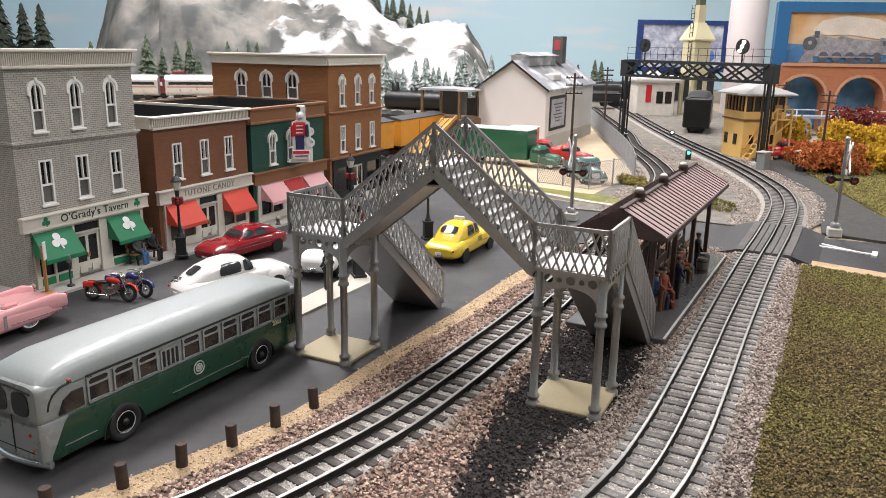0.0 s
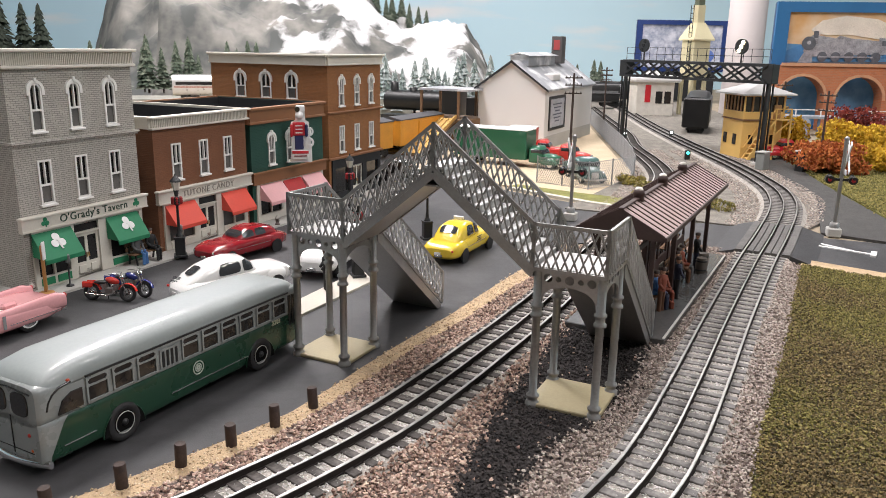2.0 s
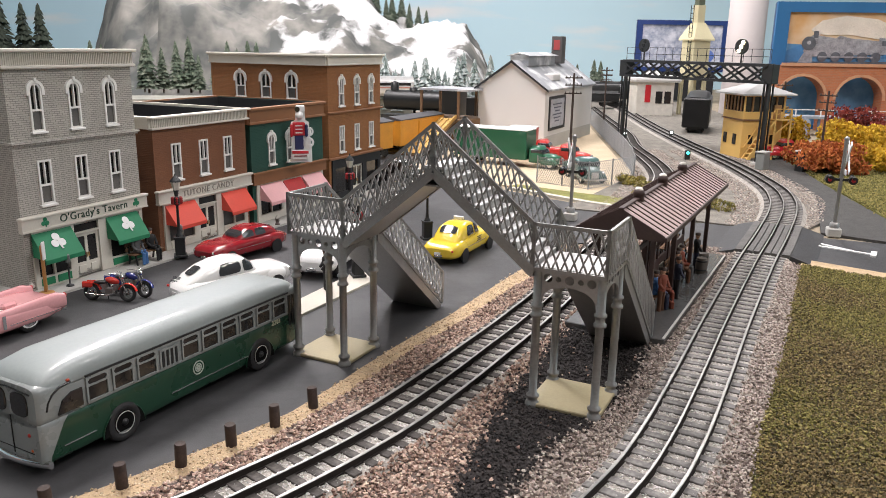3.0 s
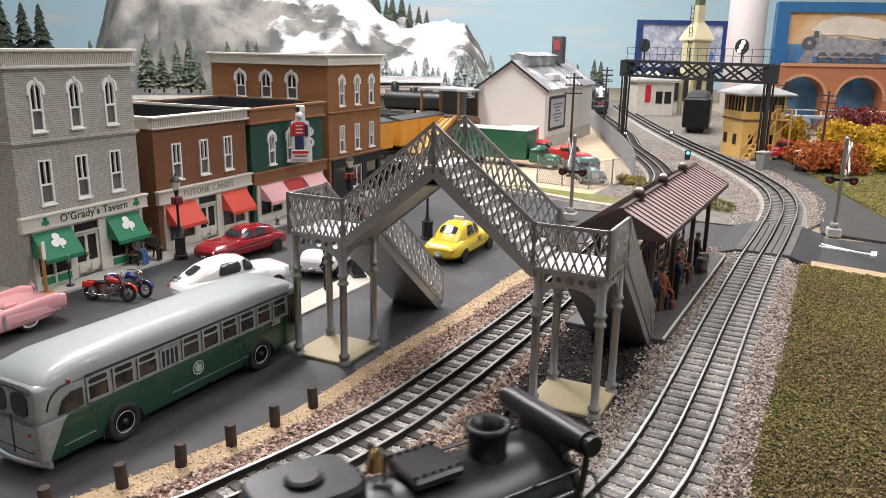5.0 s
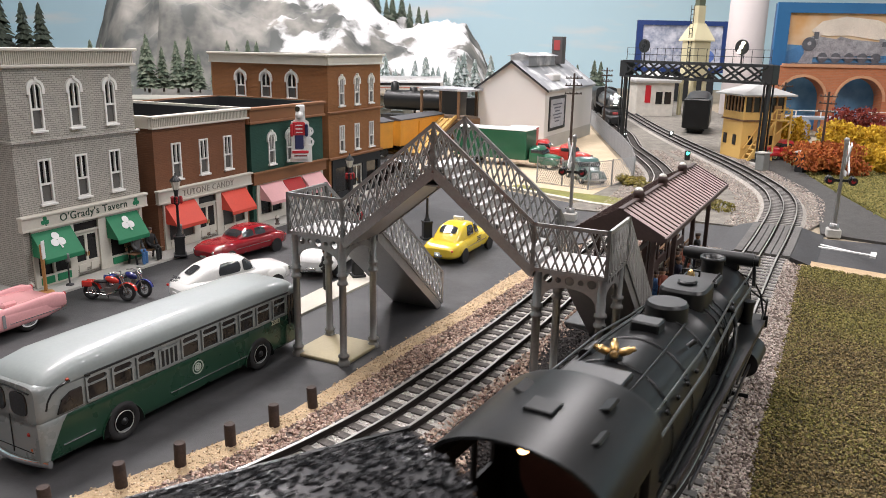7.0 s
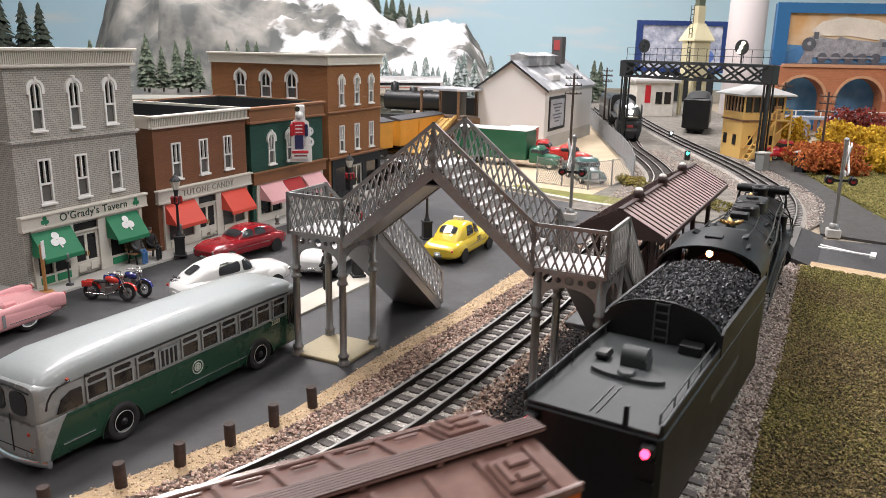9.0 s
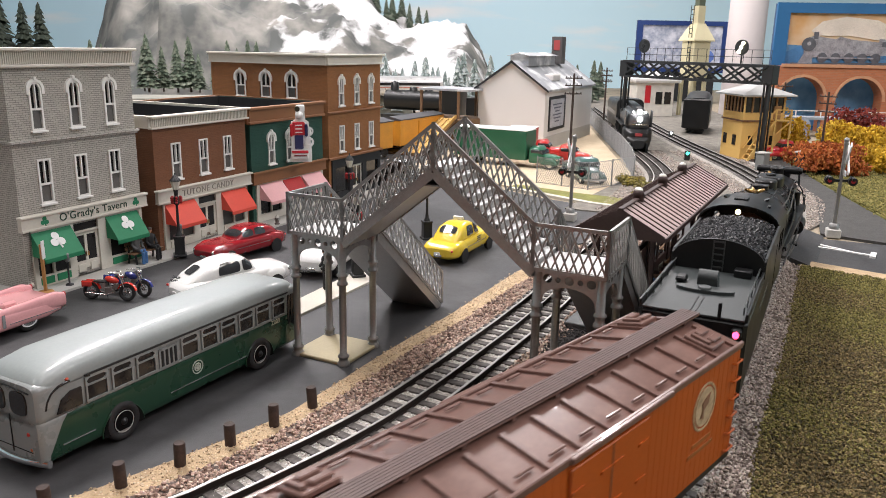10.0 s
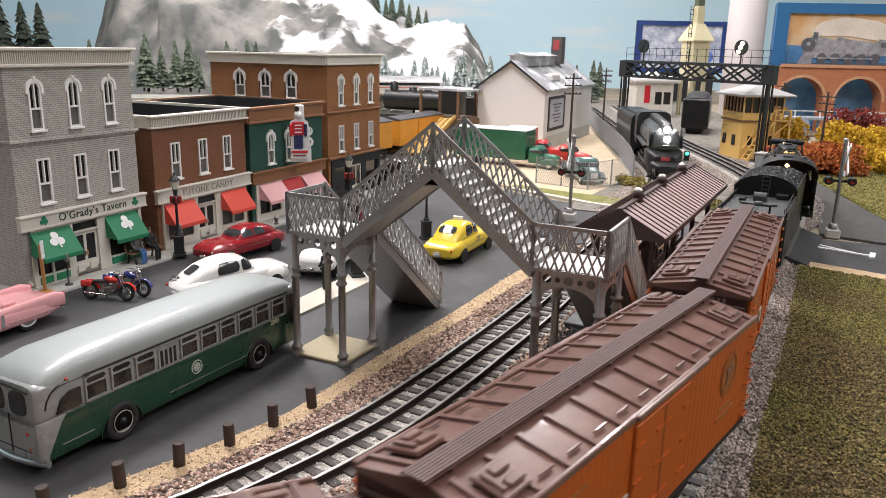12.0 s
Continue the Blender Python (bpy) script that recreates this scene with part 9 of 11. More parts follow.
def signal_tower():
    t = thing("signal_tower", "yellow two-storey signal tower with grey hipped roof and stairs", "building", pose(0.572, 1.49, 0.0, 0, 0, 9))
    ym = mat("tower_yellow", (0.66, 0.42, 0.13), 0.6, var=0.08, scale=30)
    W, D = 0.082, 0.075
    lo = Mb().plate([rect(0, 0, W, 0.075), rect(0.014, 0.03, 0.024, 0.048), rect(0.058, 0.03, 0.068, 0.048)], 0.003)
    part("lower_wall", lo, ym, t)
    part("lower_block", Mb().box(W / 2, D / 2 + 0.0016, 0.0372, W, D - 0.003, 0.0745), ym, t)
    for y in (0.025, 0.06):
        part("side_window", Mb().box(-0.0008, y, 0.038, 0.002, 0.011, 0.02), GLASS, t)
    part("floor_band", Mb().box(W / 2, D / 2, 0.0765, W + 0.006, D + 0.006, 0.003), mat("tower_brown", (0.16, 0.08, 0.04), 0.6), t)
    up = part("upper_wall", Mb().box(W / 2, D / 2, 0.085, W + 0.002, D + 0.002, 0.014), ym, t)
    part("glazing", Mb().box(W / 2, D / 2, 0.106, W - 0.003, D - 0.003, 0.03), GLASS, t)
    tm = mat("tower_trim", (0.3, 0.16, 0.06), 0.6)
    for i in range(6):
        for y in (0, D):
            part("mullion", Mb().box(i * W / 5, y, 0.106, 0.003, 0.002, 0.03), ym if i in (0, 5) else tm, up)
    for i in range(1, 6):
        for x in (0, W):
            part("mullion", Mb().box(x, i * D / 6, 0.106, 0.002, 0.003, 0.03), tm, up)
    part("eaves_band", Mb().box(W / 2, D / 2, 0.1225, W + 0.003, D + 0.003, 0.003), ym, t)
    o = 0.015
    rf = Mb()
    rf.add([(-o, -o, 0.123), (W + o, -o, 0.123), (W + o, D + o, 0.123), (-o, D + o, 0.123), (W / 2, D * 0.3, 0.146), (W / 2, D * 0.7, 0.146), (-o, -o, 0.126), (W + o, -o, 0.126), (W + o, D + o, 0.126), (-o, D + o, 0.126)],
           [(3, 2, 1, 0), (6, 7, 4), (7, 8, 5, 4), (8, 9, 5), (9, 6, 4, 5), (0, 1, 7, 6), (1, 2, 8, 7), (2, 3, 9, 8), (3, 0, 6, 9)])
    part("roof", rf, mat("tower_roof", (0.4, 0.4, 0.39), 0.6, var=0.1), t, "pale grey hipped roof")
    part("sign", Mb().box(W + 0.0016, D * 0.35, 0.087, 0.001, 0.03, 0.008), WHITE, t)
    for x in (0.019, 0.063):
        part("window", Mb().box(x, 0.0022, 0.039, 0.011, 0.002, 0.019), GLASS, t)
    n = 9
    for i in range(n):
        part("step", Mb().box(0.008 + i * 0.0052, -0.013, 0.005 + i * 0.0088, 0.007, 0.02, 0.0016), ym, t)
    for y in (-0.004, -0.0225):
        part("stair_rail", Mb().bar((0.004, y, 0.024), (0.052, y, 0.1), 0.0018, 0.0018), ym, t)
        part("stair_stringer", Mb().bar((0.004, y, 0.002), (0.052, y, 0.0765), 0.002, 0.005), ym, t)
    part("landing", Mb().box(0.068, -0.013, 0.0785, 0.034, 0.021, 0.002), ym, t)
    for x in (0.053, 0.084):
        part("landing_post", Mb().box(x, -0.0225, 0.05, 0.0028, 0.0028, 0.1), ym, t)
    part("landing_rail", Mb().box(0.068, -0.0225, 0.099, 0.034, 0.0016, 0.0018), ym, t)
    part("landing_rail", Mb().box(0.068, -0.0225, 0.09, 0.034, 0.0012, 0.0012), ym, t)
    part("brace", Mb().bar((0.053, -0.0225, 0.05), (0.084, -0.0225, 0.077), 0.0018, 0.0018), ym, t)
    part("door", Mb().box(0.068, -0.0004, 0.092, 0.015, 0.002, 0.026), tm, t)
    return t


signal_tower()


def coaling_tower():
    t = thing("coaling_tower", "cream coaling tower with pyramid roof and dark top", "tower", pose(0.785, 2.5, 0, 0, 0, 20) @ Matrix.Diagonal((0.72, 0.72, 1.09, 1)))
    cm = mat("tower_cream", (0.62, 0.56, 0.36), 0.7, var=0.1, scale=15)
    for a in (-1, 1):
        for b in (-1, 1):
            part("leg", Mb().box(a * 0.034, b * 0.034, 0.06, 0.014, 0.014, 0.12), cm, t)
    part("bin", Mb().box(0, 0, 0.165, 0.086, 0.086, 0.1, b=0.003), cm, t)
    rf = Mb().loft([[(x * k, y * k, z) for x, y in ((-1, -1), (1, -1), (1, 1), (-1, 1))] for z, k in ((0.213, 0.054), (0.217, 0.054), (0.262, 0.022))], smooth=False)
    part("roof", rf, cm, t)
    part("head_house", Mb().box(0, 0, 0.285, 0.036, 0.036, 0.05), cm, t)
    part("head_cap", Mb().box(0, 0, 0.322, 0.03, 0.03, 0.026), mat("cap_green", (0.1, 0.12, 0.08), 0.7), t)
    ld = Mb()
    for i in range(14):
        ld.box(-0.05, -0.02, 0.13 + i * 0.013, 0.002, 0.02, 0.002)
    for s in (-1, 1):
        ld.bar((-0.05, -0.02 + s * 0.01, 0.12), (-0.05, -0.02 + s * 0.01, 0.31), 0.002, 0.002)
    part("ladder", ld, BLACK, t)
    return t


coaling_tower()
tagged(part("silo", Mb().lathe([(0.06, 0), (0.058, 0.55), (0.054, 0.555)], 40, Matrix.Translation((0.982, 2.62, 0))), mat("silo_pink_grey", (0.62, 0.56, 0.55), 0.6, var=0.06, scale=8)), "tall smooth pale pink-grey silo", "silo")


def framed_picture():
    t = thing("framed_picture", "dark blue framed snowy picture panel", "picture", pose(0.918, 3.1, 0.12) @ Matrix.Diagonal((0.94, 1, 0.86, 1)))
    part("frame", Mb().plate([rect(-0.19, 0, 0.19, 0.225), rect(-0.165, 0.02, 0.165, 0.205)], 0.012), mat("frame_blue", (0.015, 0.04, 0.16), 0.4), t)
    part("picture", Mb().box(0, 0.008, 0.11, 0.334, 0.004, 0.19), mat("picture_mottled", (0.24, 0.28, 0.4), 0.6, col2=(0.65, 0.66, 0.72), scale=14, fine=60), t)
    part("stand", Mb().box(0, 0.02, -0.065, 0.3, 0.02, 0.13), ROOF_BLACK, t)
    part("picture_patch", Mb().ball((0, 0, 0), 0.05, Matrix.Translation((0.09, 0.006, 0.07)) @ Matrix.Diagonal((1, 0.03, 0.7, 1)), n=20), mat("patch_blue", (0.1, 0.18, 0.5), 0.6), t)
    return t


framed_picture()


def mural():
    """A flat painted panel with a blue border: dusk sky, a grey engine and blue ground; a brick viaduct stands before it."""
    m = pose(0.9, 2.14, 0.0, 0, 0, -6)
    t = thing("mural_panel", "blue bordered painted panel of a grey steam engine at dusk", "mural", m)
    fb = mat("mural_blue", (0.02, 0.14, 0.34), 0.5, var=0.1, scale=10)
    part("board", Mb().box(0.36, 0.016, 0.165, 0.76, 0.012, 0.33), mat("mural_back", (0.05, 0.1, 0.2), 0.6), t)
    part("border", Mb().plate([rect(-0.02, 0, 0.74, 0.332), rect(0.014, 0.012, 0.71, 0.306)], 0.012, Matrix.Translation((0, -0.002, 0))), fb, t)
    P = lambda nm, loop, y, mt: part(nm, Mb().plate([loop], 0.001, Matrix.Translation((0, y, 0))), mt, t)
    P("dusk_sky", rect(0.014, 0.012, 0.71, 0.306), 0.008, mat("dusk", (0.72, 0.4, 0.16), 0.6, col2=(0.78, 0.68, 0.52), scale=5, fine=16))
    P("blue_ground", [(0.014, 0.012), (0.71, 0.012), (0.71, 0.215), (0.5, 0.235), (0.3, 0.21), (0.014, 0.225)], 0.0066, mat("mural_ground", (0.05, 0.2, 0.42), 0.6, col2=(0.16, 0.34, 0.55), scale=9, fine=40))
    P("smoke", [(0.075, 0.262), (0.1, 0.285), (0.16, 0.298), (0.24, 0.29), (0.33, 0.25), (0.3, 0.235), (0.24, 0.24), (0.17, 0.25), (0.12, 0.248), (0.1, 0.25), (0.092, 0.24), (0.085, 0.25)], 0.0056,
      mat("mural_smoke", (0.74, 0.68, 0.6), 0.7, var=0.2, scale=12))
    hl = mat("mural_hill", (0.06, 0.2, 0.42), 0.6, var=0.3, scale=25)
    P("painted_hill", [(0.26, 0.19), (0.71, 0.19), (0.71, 0.275), (0.6, 0.262), (0.52, 0.28), (0.4, 0.285), (0.34, 0.27), (0.29, 0.235)], 0.005, hl)
    P("painted_hill", [(0.014, 0.17), (0.06, 0.17), (0.075, 0.215), (0.05, 0.222), (0.014, 0.205)], 0.005, hl)
    g = mat("mural_grey", (0.3, 0.31, 0.34), 0.6, var=0.45, scale=60)
    dk = mat("mural_dark", (0.1, 0.11, 0.13), 0.6, var=0.3, scale=60)
    P("painted_engine", [(0.06, 0.205), (0.08, 0.192), (0.28, 0.2), (0.28, 0.24), (0.25, 0.243), (0.25, 0.234), (0.18, 0.24), (0.15, 0.247), (0.14, 0.24), (0.1, 0.246), (0.08, 0.248), (0.065, 0.235)], 0.0042, g)
    P("painted_smokebox", ring_pts(0.072, 0.226, 0.018, 20), 0.003, dk)
    P("painted_headlamp", ring_pts(0.072, 0.228, 0.005, 12), 0.0022, g)
    P("painted_chimney", rect(0.082, 0.24, 0.094, 0.258), 0.0032, dk)
    P("painted_pilot", [(0.048, 0.176), (0.085, 0.176), (0.085, 0.2), (0.062, 0.203)], 0.0032, g)
    for i in range(5):
        P("painted_wheel", ring_pts(0.11 + i * 0.034, 0.192, 0.013, 14), 0.0028, dk)
    P("painted_rod", rect(0.1, 0.19, 0.24, 0.194), 0.0018, g)
    P("painted_cab_window", rect(0.258, 0.222, 0.272, 0.235), 0.003, dk)
    P("painted_track", [(0.03, 0.17), (0.3, 0.17), (0.3, 0.182), (0.03, 0.178)], 0.0034, dk)
    v = thing("brick_viaduct", "orange brick viaduct with round arches", "viaduct", m @ Matrix.Translation((0.0, -0.07, 0)))
    ARC = (0.045, 0.19, 0.335, 0.48, 0.625)
    vb = brick_mat("viaduct_brick", (0.5, 0.17, 0.07), (0.42, 0.2, 0.12), 0.012, 0.004)
    out = [(-0.022, 0.0)]
    for x in ARC:
        out += [(x - 0.058, 0.0)] + [(x - 0.058 * math.cos(math.pi * i / 12), 0.084 + 0.058 * math.sin(math.pi * i / 12)) for i in range(13)] + [(x + 0.058, 0.0)]
    out += [(0.74, 0.0), (0.74, 0.17), (-0.022, 0.17)]
    part("spandrel_wall", Mb().plate([out], 0.05), vb, v)
    part("parapet", Mb().box(0.364, -0.002, 0.172, 0.756, 0.006, 0.008), mat("parapet_stone", (0.55, 0.28, 0.16), 0.7), v)
    for x in ARC:
        n = 12
        lp = [(x + 0.0655 * math.cos(math.pi * i / n), 0.084 + 0.0655 * math.sin(math.pi * i / n)) for i in range(n + 1)] + [(x + 0.0585 * math.cos(math.pi * i / n), 0.084 + 0.0585 * math.sin(math.pi * i / n)) for i in range(n, -1, -1)]
        part("arch_ring", Mb().plate([lp], 0.003, Matrix.Translation((0, -0.003, 0))), mat("ring_stone", (0.56, 0.3, 0.17), 0.7), v)
    b = thing("red_hangar", "rounded red roof of a grey trackside hangar", "building", m @ Matrix.Translation((0.27, -0.2, 0)))
    part("wall", Mb().box(0.07, 0, 0.022, 0.2, 0.09, 0.044), mat("hangar_grey", (0.35, 0.37, 0.42), 0.6), b)
    part("roof", Mb().lathe([(0.0501, -0.1), (0.05, 0.1)], 28, Matrix.Translation((0.07, 0, 0.04)) @ pose(0, 0, 0, 0, 90) @ Matrix.Diagonal((0.9, 1, 1, 1))), paint("hangar_red", (0.5, 0.04, 0.03), 0.4), b)
    w = thing("elevated_railway", "blue-grey trestle with pale railing beside the viaduct", "trestle", m @ Matrix.Translation((-0.03, -0.16, 0)))
    part("deck", Mb().box(0.36, 0, 0.045, 0.82, 0.05, 0.006), mat("trestle_grey", (0.3, 0.33, 0.38), 0.6), w)
    for i in range(14):
        part("trestle_post", Mb().box(-0.03 + i * 0.06, -0.018, 0.021, 0.005, 0.005, 0.042), mat("trestle_blue", (0.1, 0.16, 0.26), 0.6), w)
        part("railing_post", Mb().box(-0.03 + i * 0.06, -0.024, 0.056, 0.0025, 0.0025, 0.018), WHITE, w)
    part("railing", Mb().box(0.36, -0.024, 0.064, 0.82, 0.002, 0.002), WHITE, w)
    part("painted_disc", Mb().lathe([(0.024, 0), (0.024, 0.002)], 24, Matrix.Translation((0.045, -0.027, 0.024)) @ pose(0, 0, 0, 90)), mat("disc_blue", (0.3, 0.34, 0.42), 0.6, var=0.3, scale=60), w)
    return t


mural()


BACK_TRAIN = []


def rolling_stock():
    far = Line([(-0.42, 0.95), (-0.2, 1.32), (-0.09, 1.5), (-0.02, 1.65), (0.03, 1.85), (0.05, 2.2)])
    ym = mat("far_car_yellow", (0.62, 0.28, 0.03), 0.5)
    for s in (0.50, 0.70, 0.27):
        t = thing("box_car", "orange-yellow freight car with dark roof on the back track", "freight car", far.car(s, 0.12, 0.004), "far freight cars")
        part("body", Mb().box(0, 0, 0.04, 0.18, 0.05, 0.05, b=0.001), ym, t)
        part("roof", Mb().loft([[(x, y, z) for y, z in ((-0.026, 0.065), (0, 0.07), (0.026, 0.065), (0.026, 0.063), (-0.026, 0.063))] for x in (-0.091, 0.091)], smooth=False), mat("far_roof", (0.05, 0.05, 0.055), 0.6), t)
        part("door", Mb().box(0, -0.0256, 0.038, 0.04, 0.002, 0.042), ym, t)
        truck(t, 0.06, 0.028, 0.0078), truck(t, -0.06, 0.028, 0.0078)
    t = thing("shunting_engine", "black steam engine on the track behind the shops", "locomotive", pose(-0.02, 1.9, 0.004, 0, 0, 160))
    part("boiler", Mb().rod((-0.02, 0, 0.07), (0.13, 0, 0.07), 0.024, 24), LOCO_BLACK, t)
    part("cab", Mb().box(-0.045, 0, 0.065, 0.05, 0.056, 0.07, b=0.002), LOCO_BLACK, t)
    part("tender_body", Mb().box(-0.16, 0, 0.055, 0.15, 0.056, 0.06, b=0.002), LOCO_BLACK, t)
    part("frame", Mb().box(-0.05, 0, 0.025, 0.38, 0.04, 0.02), BLACK, t)
    for x, h in ((0.11, 0.112), (0.06, 0.1), (0.02, 0.1)):
        part("dome", Mb().lathe([(0.011, 0.085), (0.0095, h), (0.004, h + 0.003)], 16, Matrix.Translation((x, 0, 0))), LOCO_BLACK, t)
    for x in (0.09, 0.045, 0.0, -0.13, -0.19):
        part("wheelset", Mb().rod((x, -0.018, 0.014), (x, 0.018, 0.014), 0.014, 16), BLACK, t)
    t = thing("coal_tender", "black coal tender standing in the junction siding", "tender", pose(0.655, 2.02, 0.003, 0, 0, 70))
    part("tank", Mb().box(0, 0, 0.05, 0.2, 0.064, 0.072, b=0.003), LOCO_BLACK, t)
    part("coal", Mb().loft([[(x, y, z) for y, z in sup(0.028, 0.07, zt, 3, 14)] for x, zt in ((-0.08, 0.088), (-0.03, 0.1), (0.05, 0.1), (0.09, 0.088))]), COAL, t)
    part("frame", Mb().box(0, 0, 0.012, 0.18, 0.03, 0.006), BLACK, t)
    truck(t, 0.06, 0.03, 0.0085), truck(t, -0.06, 0.03, 0.0085)
    sm = mat("coach_silver", (0.62, 0.62, 0.62), 0.3, 0.6, var=0.08)
    for i in range(2):
        t = thing("passenger_coach", "silver streamlined passenger coach behind the shops", "passenger car", pose(0, 0, 0.045), "silver coaches")
        part("shell", Mb().loft([[(x, y, z) for y, z in sup(0.03, 0.012, 0.069, 4, 20)] for x in (-0.129, -0.126, 0.126, 0.129)]), sm, t)
        part("window_band", Mb().box(0, 0, 0.047, 0.24, 0.0606, 0.008), GLASS, t)
        part("stripe", Mb().box(0, 0, 0.037, 0.25, 0.0604, 0.003), mat("coach_red", (0.4, 0.16, 0.12), 0.5), t)
        part("roof_rail", Mb().box(0, 0, 0.0685, 0.23, 0.01, 0.003), sm, t)
        truck(t, 0.085, 0.03, 0.0085), truck(t, -0.085, 0.03, 0.0085)
        BACK_TRAIN.append(t)
    t = thing("caboose", "dark red caboose with small windows on the back track", "caboose", pose(0, 0, 0.045))
    part("body", Mb().box(0, 0, 0.038, 0.12, 0.05, 0.045, b=0.001), mat("caboose_red", (0.14, 0.025, 0.022), 0.5), t)
    part("cupola", Mb().box(0.015, 0, 0.069, 0.035, 0.044, 0.018, b=0.001), mat("caboose_red_dark", (0.11, 0.02, 0.02), 0.5), t)
    part("roof", Mb().box(0, 0, 0.0618, 0.13, 0.054, 0.002), ROOF_BLACK, t)
    for x in (-0.035, 0.0, 0.035):
        part("window", Mb().box(x, -0.0252, 0.042, 0.01, 0.001, 0.01), WHITE, t)
    truck(t, 0.04, 0.024, 0.0078), truck(t, -0.04, 0.024, 0.0078)
    BACK_TRAIN.append(t)
    tagged(part("embankment", Mb().slab([(-2.55, 1.80), (-0.1, 2.39), (-0.13, 2.56), (-2.55, 1.98)], 0.0, 0.045), mat("embankment", (0.22, 0.22, 0.19), 0.9, var=0.2, scale=20)), "grey embankment carrying the back track", "embankment", kind="structure")


rolling_stock()


def diner():
    t = thing("white_diner", "white trackside kiosk with red panel and flat white roof", "building", pose(0.655, 2.5, 0, 0, 0, 4) @ Matrix.Diagonal((0.8, 1, 1.06, 1)))
    part("wall", Mb().box(0, 0, 0.05, 0.15, 0.09, 0.1, b=0.002), mat("diner_cream", (0.66, 0.62, 0.55), 0.6), t)
    part("roof", Mb().box(0, 0, 0.108, 0.19, 0.13, 0.018, b=0.006), WHITE, t)
    part("red_panel", Mb().box(-0.03, -0.046, 0.066, 0.022, 0.002, 0.05), mat("diner_red", (0.55, 0.02, 0.03), 0.4), t)
    for x in (0.015, 0.05):
        part("window", Mb().box(x, -0.046, 0.055, 0.026, 0.002, 0.035), GLASS, t)
    part("roof_sign", Mb().box(-0.01, -0.03, 0.124, 0.06, 0.006, 0.016, b=0.002), WHITE, t)


diner()


def lineside():
    for x, y, h in ((0.52, 1.37, 0.03), (0.585, 1.36, 0.034), (0.6, 1.385, 0.022)):
        t = thing("relay_box", "grey lineside relay cabinet", "cabinet", pose(x + 0.04, y - 0.02, 0.003, 0, 0, 40), "relay cabinets")
        part("body", Mb().box(0, 0, h / 2, 0.02, 0.016, h, b=0.001), mat("relay_grey", (0.22, 0.23, 0.22), 0.5) if h < 0.032 else BLACK, t)
        part("lid", Mb().box(0, 0, h + 0.001, 0.023, 0.019, 0.002), CONCRETE, t)
    teal = LAMP_GREEN
    white = glow_mat("dwarf_white", (0.9, 0.97, 1.0), 4.0)
    for x, y, g in ((0.462, 1.46, teal), (0.418, 1.79, white), (0.533, 1.82, white)):
        t = thing("dwarf_signal", "small lit dwarf signal between the tracks", "signal", pose(x, y, 0.003, 0, 0, -10), "dwarf signals")
        part("body", Mb().box(0, 0, 0.009, 0.01, 0.008, 0.018, b=0.001), BLACK, t)
        part("lens", Mb().ball((0, -0.0045, 0.0135), 0.003, sz=1), g, t, "glowing lens")


lineside()


